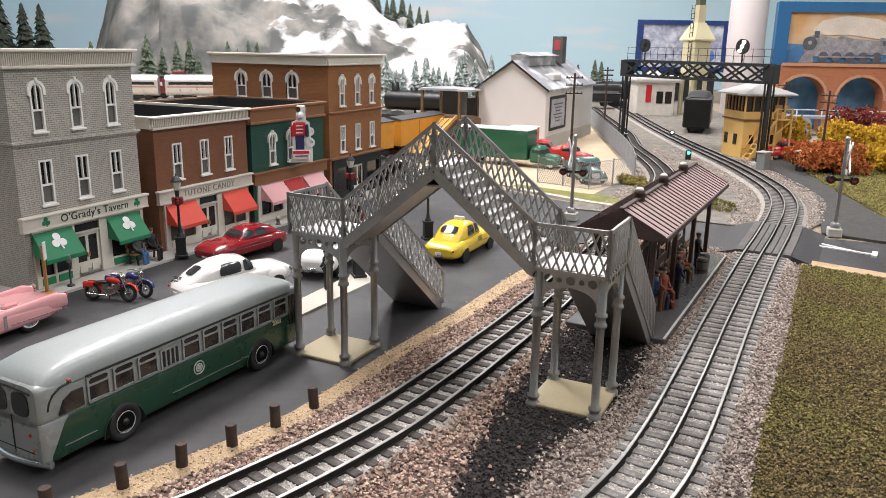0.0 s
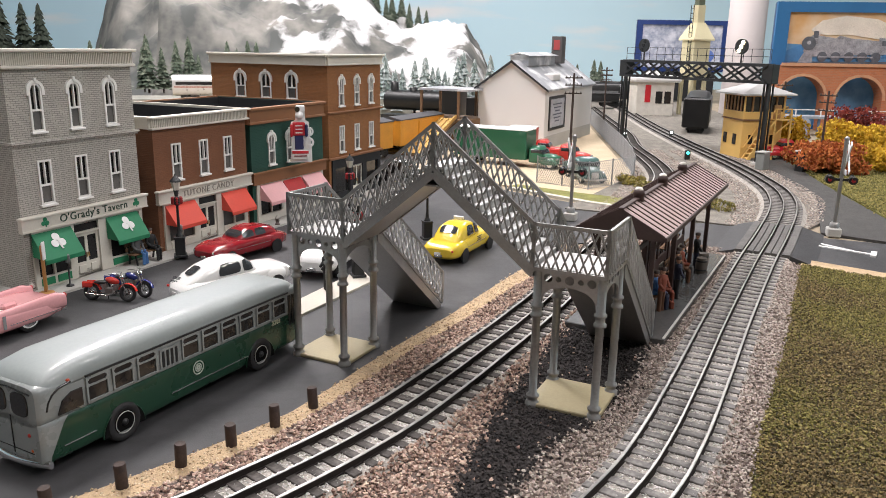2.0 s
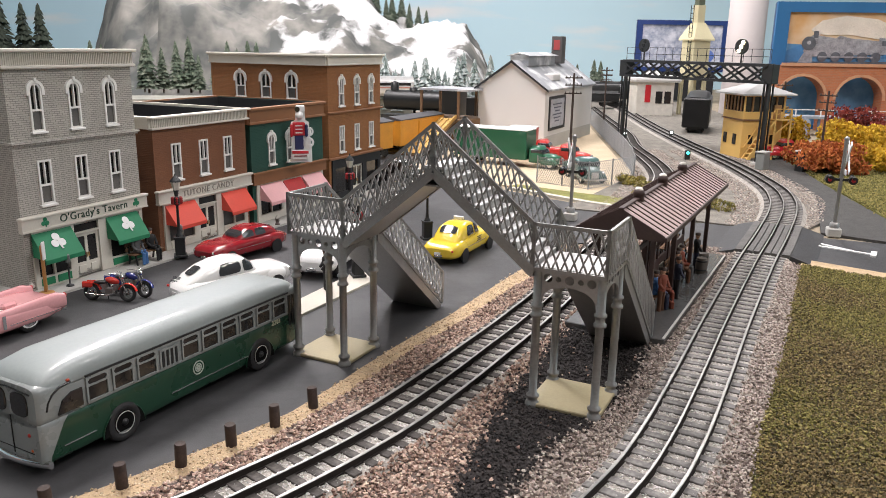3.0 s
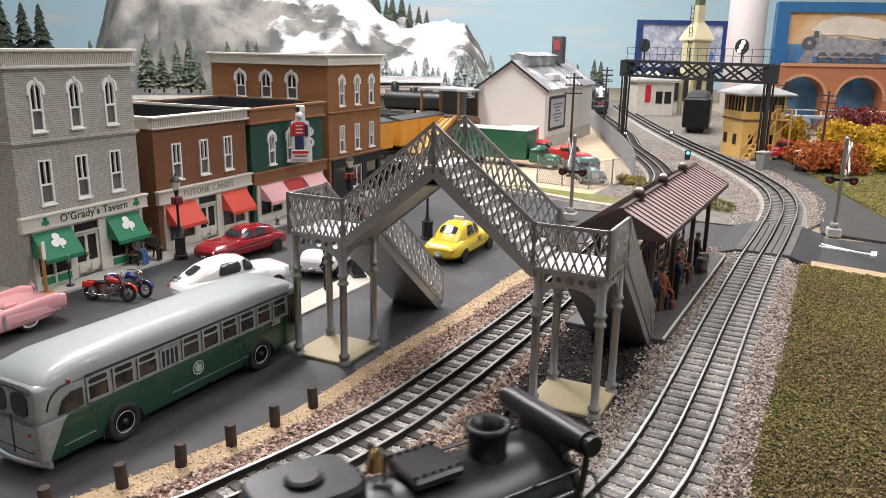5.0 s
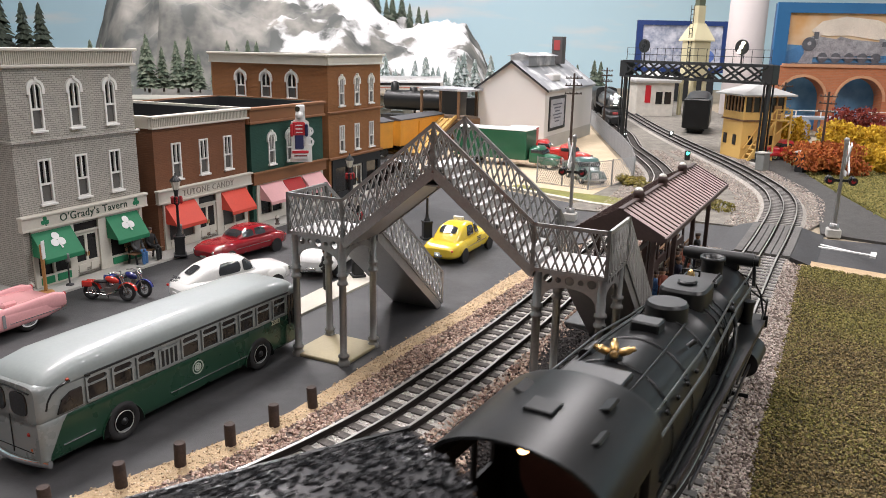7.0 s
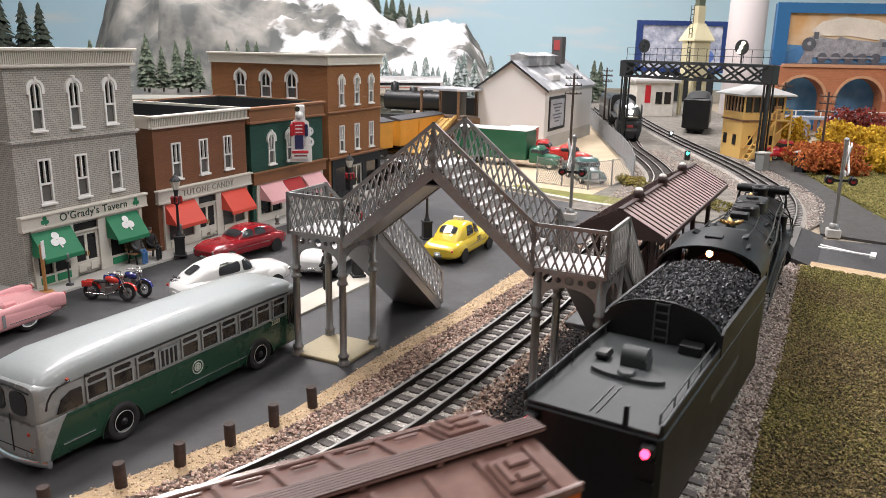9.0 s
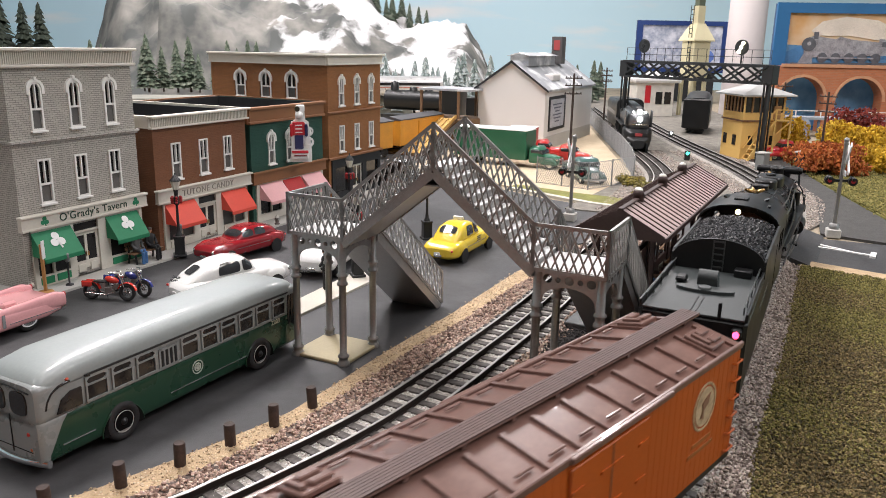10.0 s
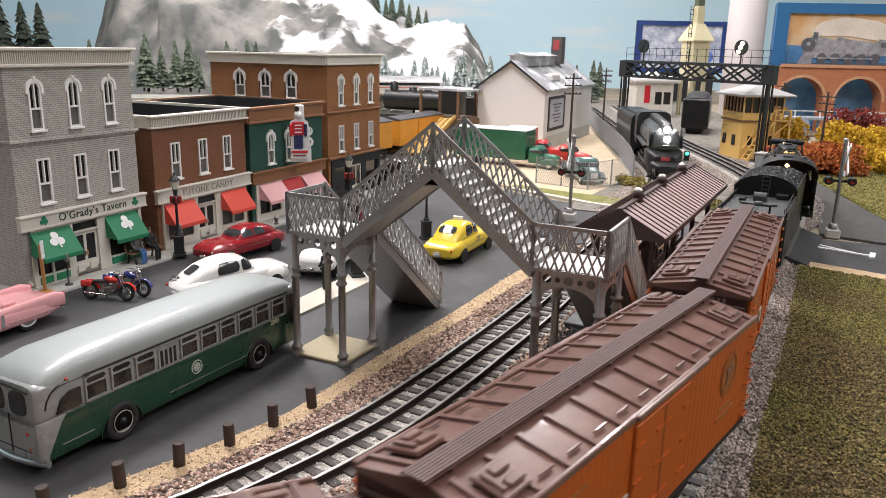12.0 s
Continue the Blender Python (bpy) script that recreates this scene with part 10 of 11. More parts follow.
# ---- mountains and trees ----
def mountain():
    sky = [(-3.2, 0.04), (-2.1, 0.05), (-1.42, 0.1), (-1.29, 0.42), (-1.12, 0.6), (-0.9, 0.52), (-0.72, 0.42), (-0.55, 0.5), (-0.42, 0.45), (-0.31, 0.38), (-0.2, 0.3), (-0.1, 0.285), (0.0, 0.305), (0.08, 0.29), (0.14, 0.2), (0.19, 0.06), (0.24, 0.0)]
    nx, ny = 230, 90
    x0, x1, y0, y1 = -3.0, 0.26, 2.5, 3.9
    vs, fs = [], []
    for j in range(ny + 1):
        v = j / ny
        y = y0 + (y1 - y0) * v
        for i in range(nx + 1):
            x = x0 + (x1 - x0) * i / nx
            xx = x * 3.2 / max(2.6, y)
            e = float(np.interp(xx, [a for a, _ in sky], [b for _, b in sky]))
            ramp = min(1, v / 0.5)
            ramp = ramp * ramp * (3 - 2 * ramp) if x < -0.95 else min(1, 0.25 + ramp * 0.9) * min(1, v * 9)
            n = noise.ridged_multi_fractal((x * 4.2, y * 4.2, 3.1), 1.0, 2.1, 5, 1.0, 2.0)
            k = noise.fractal((x * 11, y * 11, 1.7), 1.0, 2.0, 4)
            st = noise.turbulence((x * 7, y * 7, 9.0), 4, False)
            h = e * ramp * (0.72 + 0.2 * n * 0.8 + 0.1 * st) * (1.3 if x < -0.95 else 1.3 - (x + 0.95) * 0.75 if x < -0.55 else 1.0) + (0.028 * k * ramp if x > -0.95 else 0.01 * k * ramp)
            vs.append((x, y, max(-0.01, h * (1.0 if v < 0.95 else (1 - v) * 20))))
    for j in range(ny):
        for i in range(nx):
            a = j * (nx + 1) + i
            fs.append((a, a + 1, a + nx + 2, a + nx + 1))
    m = bpy.data.materials.new("rock_and_snow")
    m.use_nodes = True
    nt = m.node_tree
    b = nt.nodes["Principled BSDF"]
    lk = nt.links.new
    tc = nt.nodes.new("ShaderNodeTexCoord")
    n1 = nt.nodes.new("ShaderNodeTexNoise")
    n1.inputs["Scale"].default_value, n1.inputs["Detail"].default_value = 9, 8
    lk(tc.outputs["Object"], n1.inputs["Vector"])
    r1 = nt.nodes.new("ShaderNodeValToRGB")
    r1.color_ramp.elements[0].color, r1.color_ramp.elements[1].color = (0.07, 0.075, 0.072, 1), (0.22, 0.21, 0.19, 1)
    r1.color_ramp.elements[0].position, r1.color_ramp.elements[1].position = 0.4, 0.66
    lk(n1.outputs["Fac"], r1.inputs[0])
    g = nt.nodes.new("ShaderNodeNewGeometry")
    s = nt.nodes.new("ShaderNodeSeparateXYZ")
    lk(g.outputs["Normal"], s.inputs[0])
    n2 = nt.nodes.new("ShaderNodeTexNoise")
    n2.inputs["Scale"].default_value, n2.inputs["Detail"].default_value = 6.5, 6
    lk(tc.outputs["Object"], n2.inputs["Vector"])
    sp = nt.nodes.new("ShaderNodeSeparateXYZ")
    lk(tc.outputs["Object"], sp.inputs[0])
    xr = nt.nodes.new("ShaderNodeMapRange")
    xr.inputs[1].default_value, xr.inputs[2].default_value, xr.inputs[3].default_value, xr.inputs[4].default_value = -1.0, -0.35, -0.95, 0.42
    lk(sp.outputs[0], xr.inputs[0])
    a1 = nt.nodes.new("ShaderNodeMath")
    a1.operation = "MULTIPLY_ADD"
    a1.inputs[1].default_value = 3.6
    lk(n2.outputs["Fac"], a1.inputs[0])
    lk(xr.outputs[0], a1.inputs[2])
    a2 = nt.nodes.new("ShaderNodeMath")
    lk(a1.outputs[0], a2.inputs[0])
    lk(s.outputs[2], a2.inputs[1])
    r2 = nt.nodes.new("ShaderNodeMapRange")
    r2.inputs[1].default_value, r2.inputs[2].default_value = 2.72, 3.0
    lk(a2.outputs[0], r2.inputs[0])
    mx = nt.nodes.new("ShaderNodeMix")
    mx.data_type = "RGBA"
    lk(r2.outputs[0], mx.inputs[0])
    lk(r1.outputs[0], mx.inputs[6])
    mx.inputs[7].default_value = (0.54, 0.54, 0.54, 1)
    lk(mx.outputs[2], b.inputs["Base Color"])
    b.inputs["Roughness"].default_value = 0.9
    me = bpy.data.meshes.new("mountain")
    me.from_pydata(vs, [], fs)
    me.materials.append(m)
    me.polygons.foreach_set("use_smooth", [True] * len(fs))
    tagged(new("mountain", me), "grey rocky mountain patched with white snow", "mountain", kind="structure")
    return vs, nx, ny, x0, x1, y0, y1


MTN = mountain()


def ground_at(x, y):
    vs, nx, ny, x0, x1, y0, y1 = MTN
    if not (x0 <= x <= x1 and y0 <= y <= y1):
        return 0.0
    i, j = int((x - x0) / (x1 - x0) * nx), int((y - y0) / (y1 - y0) * ny)
    return max(0.0, vs[min(j, ny) * (nx + 1) + min(i, nx)][2])


def conifer_meshes(seed, h, r):
    rnd = random.Random(seed)
    tr = Mb().lathe([(h * 0.022, -0.01), (h * 0.006, h * 0.95)], 6).mesh("trunk")
    cr = Mb()
    n = 15
    for i in range(n):
        z = h * (0.1 + 0.86 * i / n)
        rr = r * (1 - i / n) ** 0.85 * rnd.uniform(0.85, 1.1) + h * 0.01
        k = 11
        for j in range(k):
            a = 6.283 * (j + rnd.random()) / k
            q = rr * rnd.uniform(0.7, 1.15)
            c, s = math.cos(a), math.sin(a)
            w = rr * 0.36
            dz = -h * 0.035 * rnd.uniform(0.5, 1.5)
            cr.add([(0, 0, z + h * 0.045), (c * q * 0.6 - s * w, s * q * 0.6 + c * w, z + dz * 0.5), (c * q, s * q, z + dz), (c * q * 0.6 + s * w, s * q * 0.6 - c * w, z + dz * 0.5), (c * q * 0.6, s * q * 0.6, z + h * 0.022)],
                   [(0, 1, 4), (0, 4, 3), (1, 2, 4), (4, 2, 3)])
    return tr, cr.mesh("crown")


NEEDLE = pick_mat("needles", [(0.008, 0.014, 0.009), (0.02, 0.03, 0.018), (0.032, 0.042, 0.026)])
NEEDLE_SNOW = pick_mat("snowy_needles", [(0.1, 0.14, 0.12), (0.3, 0.36, 0.35), (0.6, 0.64, 0.64)])
NEEDLE_GREY = pick_mat("grey_needles", [(0.035, 0.055, 0.035), (0.09, 0.12, 0.08), (0.19, 0.21, 0.16)])


def conifers():
    kinds = {}
    for key, mt in (("dark", NEEDLE), ("snow", NEEDLE_SNOW), ("grey", NEEDLE_GREY)):
        kinds[key] = []
        for s in range(3):
            tr, cr = conifer_meshes(s + 11, 1.0, 0.22)
            tr.materials.append(POST_WOOD)
            cr.materials.append(mt)
            kinds[key].append((tr, cr))
    rnd = random.Random(8)
    spots = []
    for px, y, z, h, k in ((-1.72, 2.9, None, 0.4, "dark"), (-1.64, 2.9, None, 0.36, "dark"), (-1.56, 2.95, None, 0.31, "dark"), (-1.47, 2.9, None, 0.3, "dark"), (-1.8, 2.95, None, 0.37, "dark"), (-1.68, 3.0, None, 0.38, "dark"), (-1.6, 2.85, None, 0.27, "dark")):
        spots.append((px, y, 0.0, h, k))
    for i in range(17):
        spots.append((-1.15 + i * 0.035 + rnd.uniform(-0.012, 0.012), 2.46 + rnd.uniform(-0.04, 0.03) + (i * 0.035 - 0.3) * 0.2, 0.05, rnd.uniform(0.12, 0.185), "grey"))
    for i in range(20):
        spots.append((-0.22 + i * 0.0185 + rnd.uniform(-0.01, 0.01), 2.46 + rnd.uniform(-0.07, 0.08), 0.0, rnd.uniform(0.11, 0.2), "snow"))
    for i in range(9):
        x = -0.36 + i * 0.035
        y = 3.35 + rnd.uniform(-0.08, 0.08)
        spots.append((x, y, ground_at(x, y) - 0.02, rnd.uniform(0.11, 0.16), "grey"))
    for i in range(6):
        spots.append((0.33 + i * 0.06, 3.1 + rnd.uniform(-0.1, 0.2), 0.0, rnd.uniform(0.12, 0.19), "grey"))
    for x, y, z, h, k in spots:
        tr, cr = rnd.choice(kinds[k])
        t = thing("conifer", {"dark": "dark green model fir tree", "snow": "pale snow-dusted model fir tree", "grey": "grey-green model fir tree on the slope"}[k], "tree",
                  pose(x, y, z if k == "grey" and y < 2.7 else max(z, ground_at(x, y) - 0.01), 0, 0, rnd.uniform(0, 360)) @ Matrix.Diagonal((h, h, h, 1)), "fir trees")
        part("trunk", tr, None, t)
        part("crown", cr, None, t)


conifers()


def bush(name, x, y, z, rx, ry, h, cols, label, n, seed, big=1.0):
    t = thing(name, label, "bush", pose(x, y, z))
    rnd = random.Random(seed)
    st = Mb()
    for i in range(7):
        a = rnd.uniform(0, 6.28)
        st.rod((0, 0, -0.002), (rx * 0.5 * math.cos(a), ry * 0.5 * math.sin(a), h * 0.6), 0.002, 5, r2=0.0008)
    part("stalk", st, POST_WOOD, t)
    lv = Mb()
    blobs = [(rnd.uniform(-0.75, 0.75) * rx, rnd.uniform(-0.75, 0.75) * ry, rnd.uniform(0.25, 0.8) * h, rnd.uniform(0.28, 0.5)) for _ in range(16)]
    for i in range(n * 2):
        bx, by, bz, br = rnd.choice(blobs)
        d = Vector((rnd.gauss(0, 1), rnd.gauss(0, 1), rnd.gauss(0, 1))).normalized() * rnd.uniform(0.7, 1.05)
        p = Vector((bx + d.x * rx * br, by + d.y * ry * br, max(0.001, bz + d.z * h * br * 0.8)))
        r = rnd.uniform(0.0012, 0.0028) * big
        m = Matrix.Translation(p) @ Euler((rnd.random() * 6, rnd.random() * 6, rnd.random() * 6)).to_matrix().to_4x4()
        lv.add([(r, 0, 0), (-r, r * 0.4, 0), (0, r, r * 0.3), (0, -r * 0.7, r * 0.5)], [(0, 1, 2), (0, 3, 1), (0, 2, 3), (1, 3, 2)], m)
    part("crown", lv, pick_mat(name + "_leaves", cols), t)


YELLOWS = [(0.42, 0.24, 0.015), (0.72, 0.45, 0.02), (0.66, 0.43, 0.04)]
bush("orange_bush", 0.668, 1.335, 0.003, 0.062, 0.05, 0.05, [(0.26, 0.05, 0.012), (0.5, 0.13, 0.025), (0.46, 0.17, 0.04)], "bright orange autumn bush", 2600, 1, 1.5)
bush("yellow_bush", 0.765, 1.43, 0.003, 0.066, 0.055, 0.074, YELLOWS, "golden yellow autumn bush", 2800, 2, 1.5)
bush("yellow_bush", 0.69, 1.55, 0.003, 0.028, 0.028, 0.082, YELLOWS, "narrow golden yellow autumn bush", 1100, 9, 1.5)
bush("yellow_bush", 0.79, 1.34, 0.003, 0.05, 0.045, 0.046, YELLOWS, "golden yellow autumn bush by the lawn", 1800, 4, 1.5)
bush("crimson_bush", 0.84, 1.58, 0.003, 0.05, 0.045, 0.086, [(0.16, 0.02, 0.02), (0.3, 0.05, 0.03), (0.22, 0.04, 0.03)], "dark crimson autumn bush", 1900, 3, 1.5)
bush("scrub", 0.325, 1.07, 0.002, 0.055, 0.09, 0.012, [(0.12, 0.12, 0.04), (0.3, 0.26, 0.06), (0.25, 0.2, 0.1)], "low green and yellow scrub by the curve", 2200, 6)
bush("scrub", 0.29, 1.185, 0.002, 0.025, 0.025, 0.014, [(0.4, 0.3, 0.04), (0.3, 0.26, 0.06), (0.25, 0.2, 0.1)], "low yellow scrub at the fence corner", 500, 7)


# ---- loose ground cover ----
def inside(poly, px, py):
    res = np.zeros(len(px), bool)
    n = len(poly)
    for i in range(n):
        (x0, y0), (x1, y1) = poly[i], poly[(i + 1) % n]
        c = ((y0 > py) != (y1 > py)) & (px < (x1 - x0) * (py - y0) / (y1 - y0 + 1e-12) + x0)
        res ^= c
    return res


def line_dist(line, px, py):
    """The distance from a track's middle line."""
    q = line.p[::3]
    best = np.full(len(px), 9.0)
    for x, y in q:
        best = np.minimum(best, np.hypot(px - x, py - y))
    return best


def grains(name, xs, ys, zs, rad, material, label, category, seed, flat=0.8, tuft=False):
    """Many small loose lumps as one mesh."""
    rg = np.random.RandomState(seed)
    n = len(xs)
    base = np.array([(1, 0, 0), (-1, 0, 0), (0, 1, 0), (0, -1, 0), (0, 0, 1), (0, 0, -1)], float)
    v = base[None] * rg.uniform(0.6, 1.15, (n, 6, 1)) + rg.uniform(-0.22, 0.22, (n, 6, 3))
    a = rg.uniform(0, 6.283, n)
    b = rg.uniform(0, 1.2, n)
    ca, sa, cb, sb = np.cos(a)[:, None], np.sin(a)[:, None], np.cos(b)[:, None], np.sin(b)[:, None]
    x, y, z = v[..., 0], v[..., 1], v[..., 2]
    y, z = y * cb - z * sb, y * sb + z * cb
    x, y = x * ca - y * sa, x * sa + y * ca
    p = np.stack([x * rad[:, None] + xs[:, None], y * rad[:, None] + ys[:, None], z * rad[:, None] * flat + zs[:, None]], -1).reshape(-1, 3)
    f = np.array([(0, 2, 4), (2, 1, 4), (1, 3, 4), (3, 0, 4), (2, 0, 5), (1, 2, 5), (3, 1, 5), (0, 3, 5)])
    faces = (f[None] + (np.arange(n) * 6)[:, None, None]).reshape(-1, 3)
    me = bpy.data.meshes.new(name)
    me.from_pydata(p.tolist(), [], faces.tolist())
    me.materials.append(material)
    return tagged(new(name, me), label, category, kind="stuff")


def ground_cover():
    rg = np.random.RandomState(3)
    bed = BALLAST_LINE + [(0.2, 0.81), (0.29, 0.79), (0.352, 0.727)] + GRASS_LINE[::-1][1:] + [(-0.1, 0.02)]
    cind = CINDER_LINE
    n = 200000
    x, y = rg.uniform(-0.2, 0.4, n), rg.uniform(0.24, 0.82, n)
    k = inside(bed, x, y) & (rg.uniform(0, 1, n) < 0.8)
    x, y = x[k], y[k]
    d1, d2 = line_dist(TRACK_LEFT, x, y), line_dist(TRACK_RIGHT, x, y)
    d = np.minimum(d1, d2)
    cin = inside(cind, x + rg.normal(0, 0.004, len(x)), y + rg.normal(0, 0.004, len(x)))
    # clear of the platform and the bridge's base plate
    def off(m, x0, x1, y0, y1):
        inv = np.array(m.inverted())
        lx = inv[0, 0] * x + inv[0, 1] * y + inv[0, 3]
        ly = inv[1, 0] * x + inv[1, 1] * y + inv[1, 3]
        return ~((lx > x0) & (lx < x1) & (ly > y0) & (ly < y1))
    free = off(ST, -0.001, 0.268, -0.0395, 0.0365) & off(pose(0.0035, 0.4583, 0, 0, 0, -26.6), 0.062, 0.106, -0.0215, 0.0215)
    warm = pick_mat("ballast_stones", [(0.09, 0.053, 0.043), (0.37, 0.24, 0.188), (0.6, 0.44, 0.35), (0.16, 0.096, 0.077), (0.75, 0.6, 0.48), (0.4, 0.258, 0.2)])
    grey = pick_mat("grey_stones", [(0.12, 0.09, 0.078), (0.34, 0.275, 0.235), (0.55, 0.47, 0.41), (0.2, 0.155, 0.135), (0.68, 0.61, 0.54), (0.37, 0.285, 0.24)])
    fine = pick_mat("fine_grey_stones", [(0.35, 0.33, 0.31), (0.68, 0.66, 0.62), (0.85, 0.83, 0.79), (0.5, 0.48, 0.45), (0.78, 0.75, 0.71)])
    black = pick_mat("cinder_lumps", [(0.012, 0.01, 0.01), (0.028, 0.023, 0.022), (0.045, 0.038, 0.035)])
    m = 190000
    fx, fy = rg.uniform(-0.2, 0.4, m), rg.uniform(0.24, 0.9, m)
    fk = np.minimum(line_dist(TRACK_LEFT, fx, fy), line_dist(TRACK_RIGHT, fx, fy)) < 0.0235
    fx, fy = fx[fk], fy[fk]
    right = d2 < d1 * 0.8
    a = free & ~cin & (d > 0.0238) & ~right
    b = free & ~cin & (d > 0.0238) & right
    # Dark lumps over the whole cinder outline, its painted shadow included.
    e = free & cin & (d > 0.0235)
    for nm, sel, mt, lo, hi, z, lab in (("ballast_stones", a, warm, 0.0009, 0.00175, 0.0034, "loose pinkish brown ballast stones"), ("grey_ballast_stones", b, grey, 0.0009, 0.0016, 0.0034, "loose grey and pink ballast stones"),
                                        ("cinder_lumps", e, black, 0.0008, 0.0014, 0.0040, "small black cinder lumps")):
        i = np.nonzero(sel)[0]
        grains(nm, x[i], y[i], z + np.clip((0.031 - d[i]) / 0.0072, 0, 1) * 0.003 + rg.uniform(-0.0008, 0.0008, len(i)), rg.uniform(lo, hi, len(i)), mt, lab, "ballast", 7)
    grains("fine_ballast", fx, fy, np.full(len(fx), 0.0064) + rg.uniform(-0.0003, 0.0003, len(fx)), rg.uniform(0.0006, 0.001, len(fx)), fine, "fine grey ballast between the ties", "ballast", 7)
    # a few pale stones strewn over the cinders
    i = np.nonzero(e)[0][::110]
    grains("strewn_stones", x[i], y[i], np.full(len(i), 0.0046), rg.uniform(0.001, 0.0017, len(i)), warm, "pale stones strewn over the cinders", "ballast", 9)
    # sand grains
    n = 60000
    x, y = rg.uniform(-0.2, 0.16, n), rg.uniform(0.28, 0.82, n)
    k = inside(SAND_LINE + BALLAST_LINE[::-1], x + rg.normal(0, 0.0015, n), y + rg.normal(0, 0.0015, n))
    grains("sand_grains", x[k], y[k], np.full(k.sum(), 0.0026), rg.uniform(0.0005, 0.0011, k.sum()), pick_mat("sand_grains", [(0.2, 0.125, 0.065), (0.55, 0.41, 0.25), (0.74, 0.61, 0.43), (0.4, 0.28, 0.17)]), "coarse golden sand grains", "sand", 4)
    # turf
    lawn = GRASS_LINE + [(0.43, 0.665), (0.56, 0.55), (0.78, 0.38), (0.6, 0.0)]
    n = 230000
    x, y = rg.uniform(0.1, 0.6, n), rg.uniform(0.26, 0.74, n)
    k = inside(lawn, x + rg.normal(0, 0.0012, n), y + rg.normal(0, 0.0012, n)) & (x < 0.68 * y + 0.04)
    x, y = x[k], y[k]
    tone = np.array([noise.noise((px * 14, py * 14, 0.3)) for px, py in zip(x, y)]) + rg.normal(0, 0.3, len(x))
    sets = (("turf_green", tone > 0.1, [(0.06, 0.056, 0.013), (0.185, 0.162, 0.038), (0.32, 0.275, 0.088)]), ("turf_olive", (tone <= 0.1) & (tone > -0.16), [(0.055, 0.045, 0.014), (0.18, 0.144, 0.045), (0.32, 0.255, 0.1)]),
            ("turf_brown", tone <= -0.16, [(0.042, 0.031, 0.012), (0.155, 0.112, 0.043), (0.29, 0.215, 0.095)]))
    for nm, sel, cols in sets:
        i = np.nonzero(sel)[0]
        grains(nm, x[i], y[i], np.full(len(i), 0.0033) + rg.uniform(0, 0.0019, len(i)), rg.uniform(0.0005, 0.0013, len(i)), pick_mat(nm, cols), "springy ground foam turf", "grass", 5, 0.9)
    # turf beyond the road
    n = 60000
    x, y = rg.uniform(0.5, 0.85, n), rg.uniform(0.58, 1.4, n)
    k = inside([(0.512, 0.818), (0.54, 0.795), (0.83, 0.57), (0.85, 1.4), (0.64, 1.38), (0.605, 1.2), (0.575, 1.02), (0.555, 0.9)], x + rg.normal(0, 0.003, n), y + rg.normal(0, 0.003, n))
    grains("turf_far", x[k], y[k], np.full(k.sum(), 0.003) + rg.uniform(0, 0.0016, k.sum()), rg.uniform(0.001, 0.0024, k.sum()), pick_mat("turf_far", [(0.08, 0.075, 0.018), (0.2, 0.18, 0.045), (0.34, 0.28, 0.09)]), "springy yellow-green foam turf", "grass", 8, 0.9)
    # far ballast by the curve
    n = 30000
    x, y = rg.uniform(0.2, 0.62, n), rg.uniform(0.88, 1.6, n)
    d = np.minimum(line_dist(TRACK_LEFT, x, y), line_dist(TRACK_RIGHT, x, y))
    k = (d > 0.024) & (d < 0.06) & inside([(0.16, 0.99), (0.3, 0.93), (0.411, 0.865), (0.47, 0.93), (0.53, 1.05), (0.575, 1.2), (0.60, 1.6), (0.355, 1.6), (0.33, 1.3)], x, y)
    grains("far_ballast_stones", x[k], y[k], np.full(k.sum(), 0.003), rg.uniform(0.0010, 0.0018, k.sum()), grey, "grey ballast stones along the curve", "ballast", 6)


ground_cover()


# ---- what moves ----
def train_s(t):
    """The way of the freight engine's chimney along its track."""
    return S_OFF + 0.9705 + 0.130 * (t - 6.5) + 0.00172 * (t - 6.5) ** 2


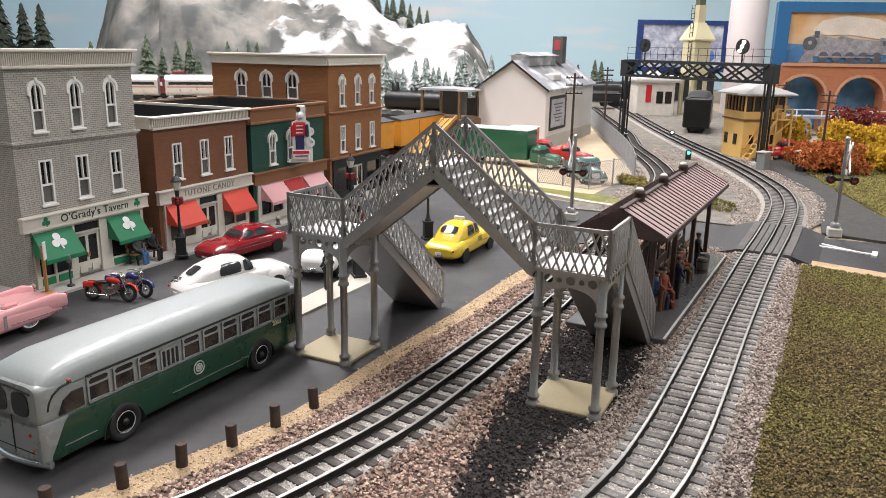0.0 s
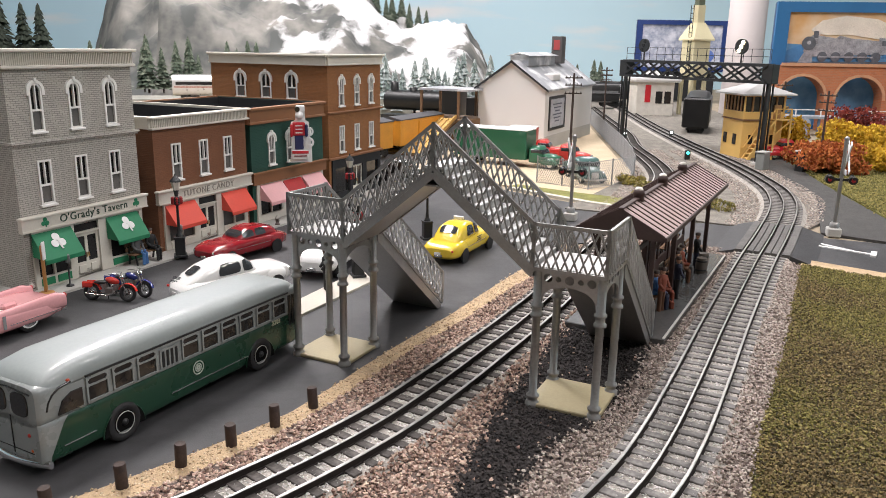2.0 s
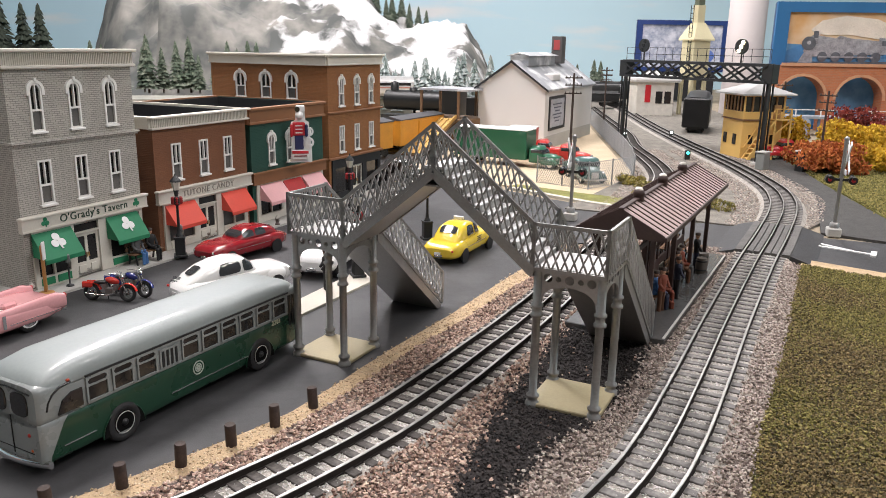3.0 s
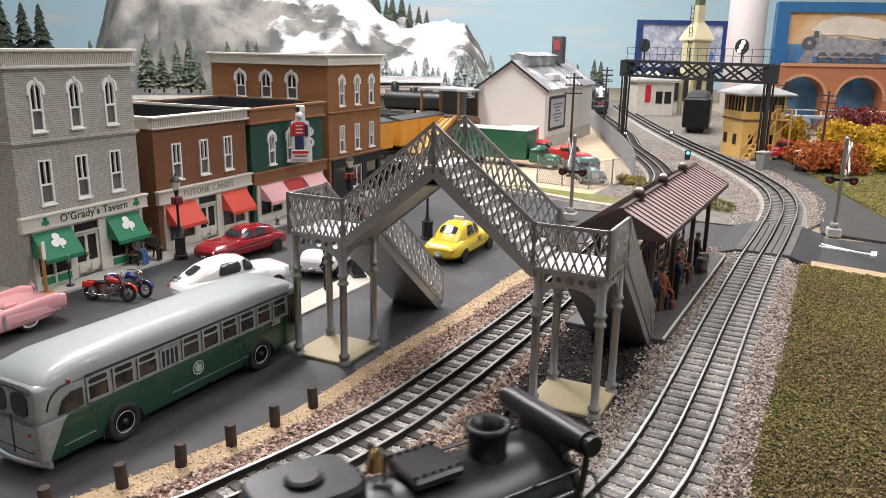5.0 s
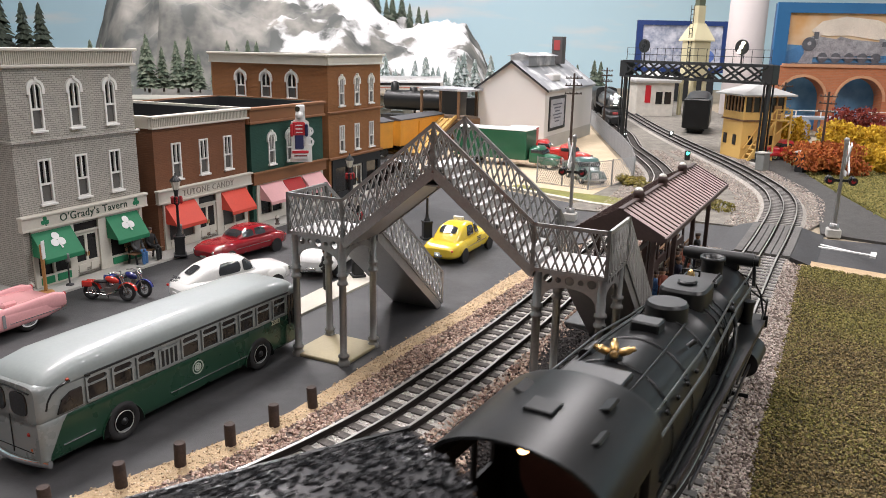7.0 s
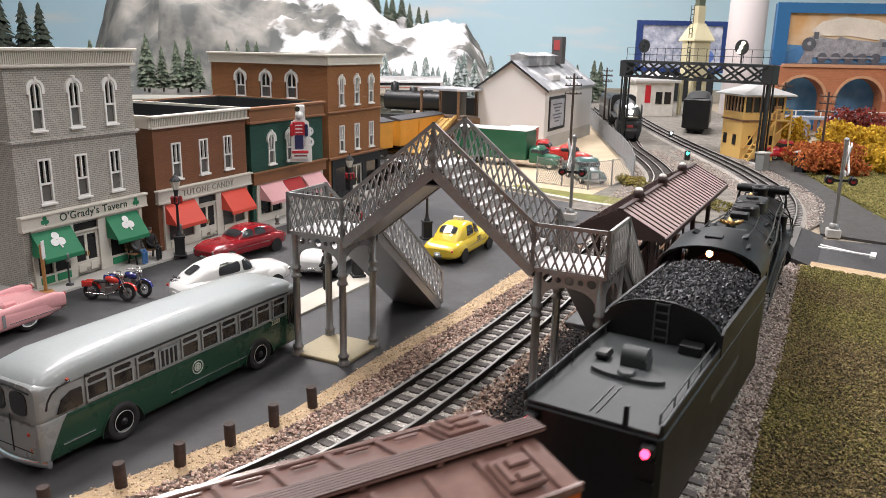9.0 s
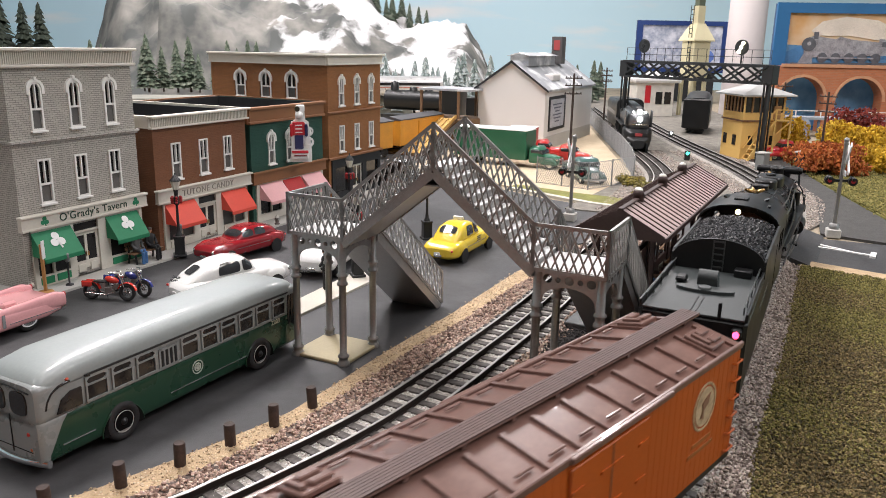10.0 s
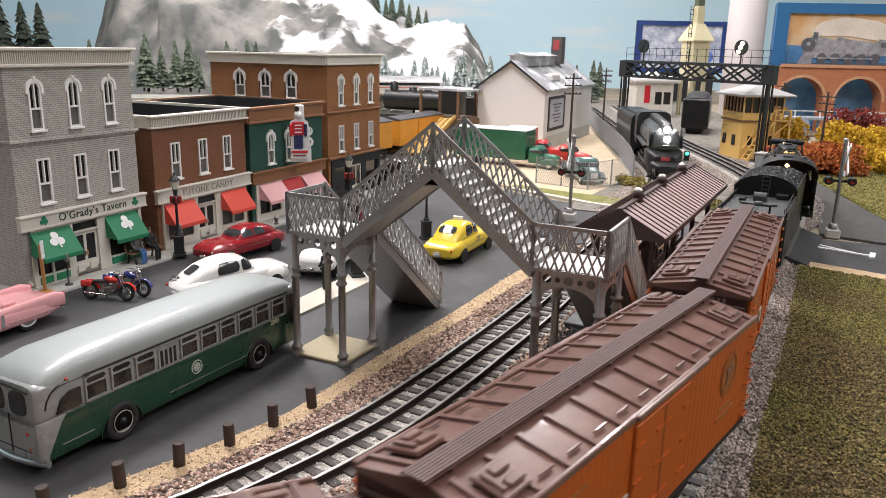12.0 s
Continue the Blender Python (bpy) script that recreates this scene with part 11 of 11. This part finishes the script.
def express_s(t):
    """The way of the express engine's front along its track."""
    return TRACK_LEFT.near(0.3837, 1.534) - 0.172 * (t - 10.0)


S_OFF = TRACK_RIGHT.near(0.0865, 0.309) - 0.9013
TIMES = [0.2 * i for i in range(61)]


def engine_pose(line, s, back, turn, z):
    """The pose of an engine whose local 0 is at s and whose wheels stand from s + back to s."""
    m = line.car(s + back / 2, abs(back), z)
    if turn:
        m = m @ pose(0, 0, 0, 0, 0, 180)
    return m @ Matrix.Translation((abs(back) / 2, 0, 0))


def motions():
    walk(ENGINE, [(t, engine_pose(TRACK_RIGHT, train_s(t) + 0.006, -0.15, False, RAIL_Z)) for t in TIMES])
    walk(TENDER, [(t, TRACK_RIGHT.car(train_s(t) - 0.361, 0.12, RAIL_Z)) for t in TIMES])
    for i, ob in enumerate((R1, R2, R3)):
        walk(ob, [(t, TRACK_RIGHT.car(train_s(t) - 0.6155 - 0.2515 * i, 0.144, RAIL_Z)) for t in TIMES])
    walk(EXPRESS, [(t, engine_pose(TRACK_LEFT, express_s(t), 0.2, True, RAIL_Z)) for t in TIMES])
    walk(EX_TENDER, [(t, TRACK_LEFT.car(express_s(t) + 0.36, 0.12, RAIL_Z) @ pose(0, 0, 0, 0, 0, 180)) for t in TIMES])
    # the back line runs 13.5 degrees off the picture's width
    def back_pose(x, shift):
        return pose(x, 2.46 + x * 0.2408 - 0.062 + shift, 0.045, 0, 0, 13.54)
    for i in range(2):
        walk(BACK_TRAIN[i], [(t, back_pose(-1.06 + 0.13 + 0.27 * i + 0.145 * min(t, 3.6), 0.0)) for t in TIMES])
    walk(BACK_TRAIN[2], [(t, back_pose(-0.937 - 0.06 - 0.1 * (t - 2.1), 0.07)) for t in TIMES])
    spin = [i / 15 for i in range(181)]
    for ws, r, way in ((DRIVERS, 0.0132, train_s), (EX_DRIVERS, 0.016, lambda t: -express_s(t))):
        for w in ws:
            p = w.matrix_local.translation.copy()
            walk(w, [(t, Matrix.Translation(p) @ pose(0, 0, 0, 0, math.degrees((way(t) - way(0)) / r))) for t in spin])


motions()
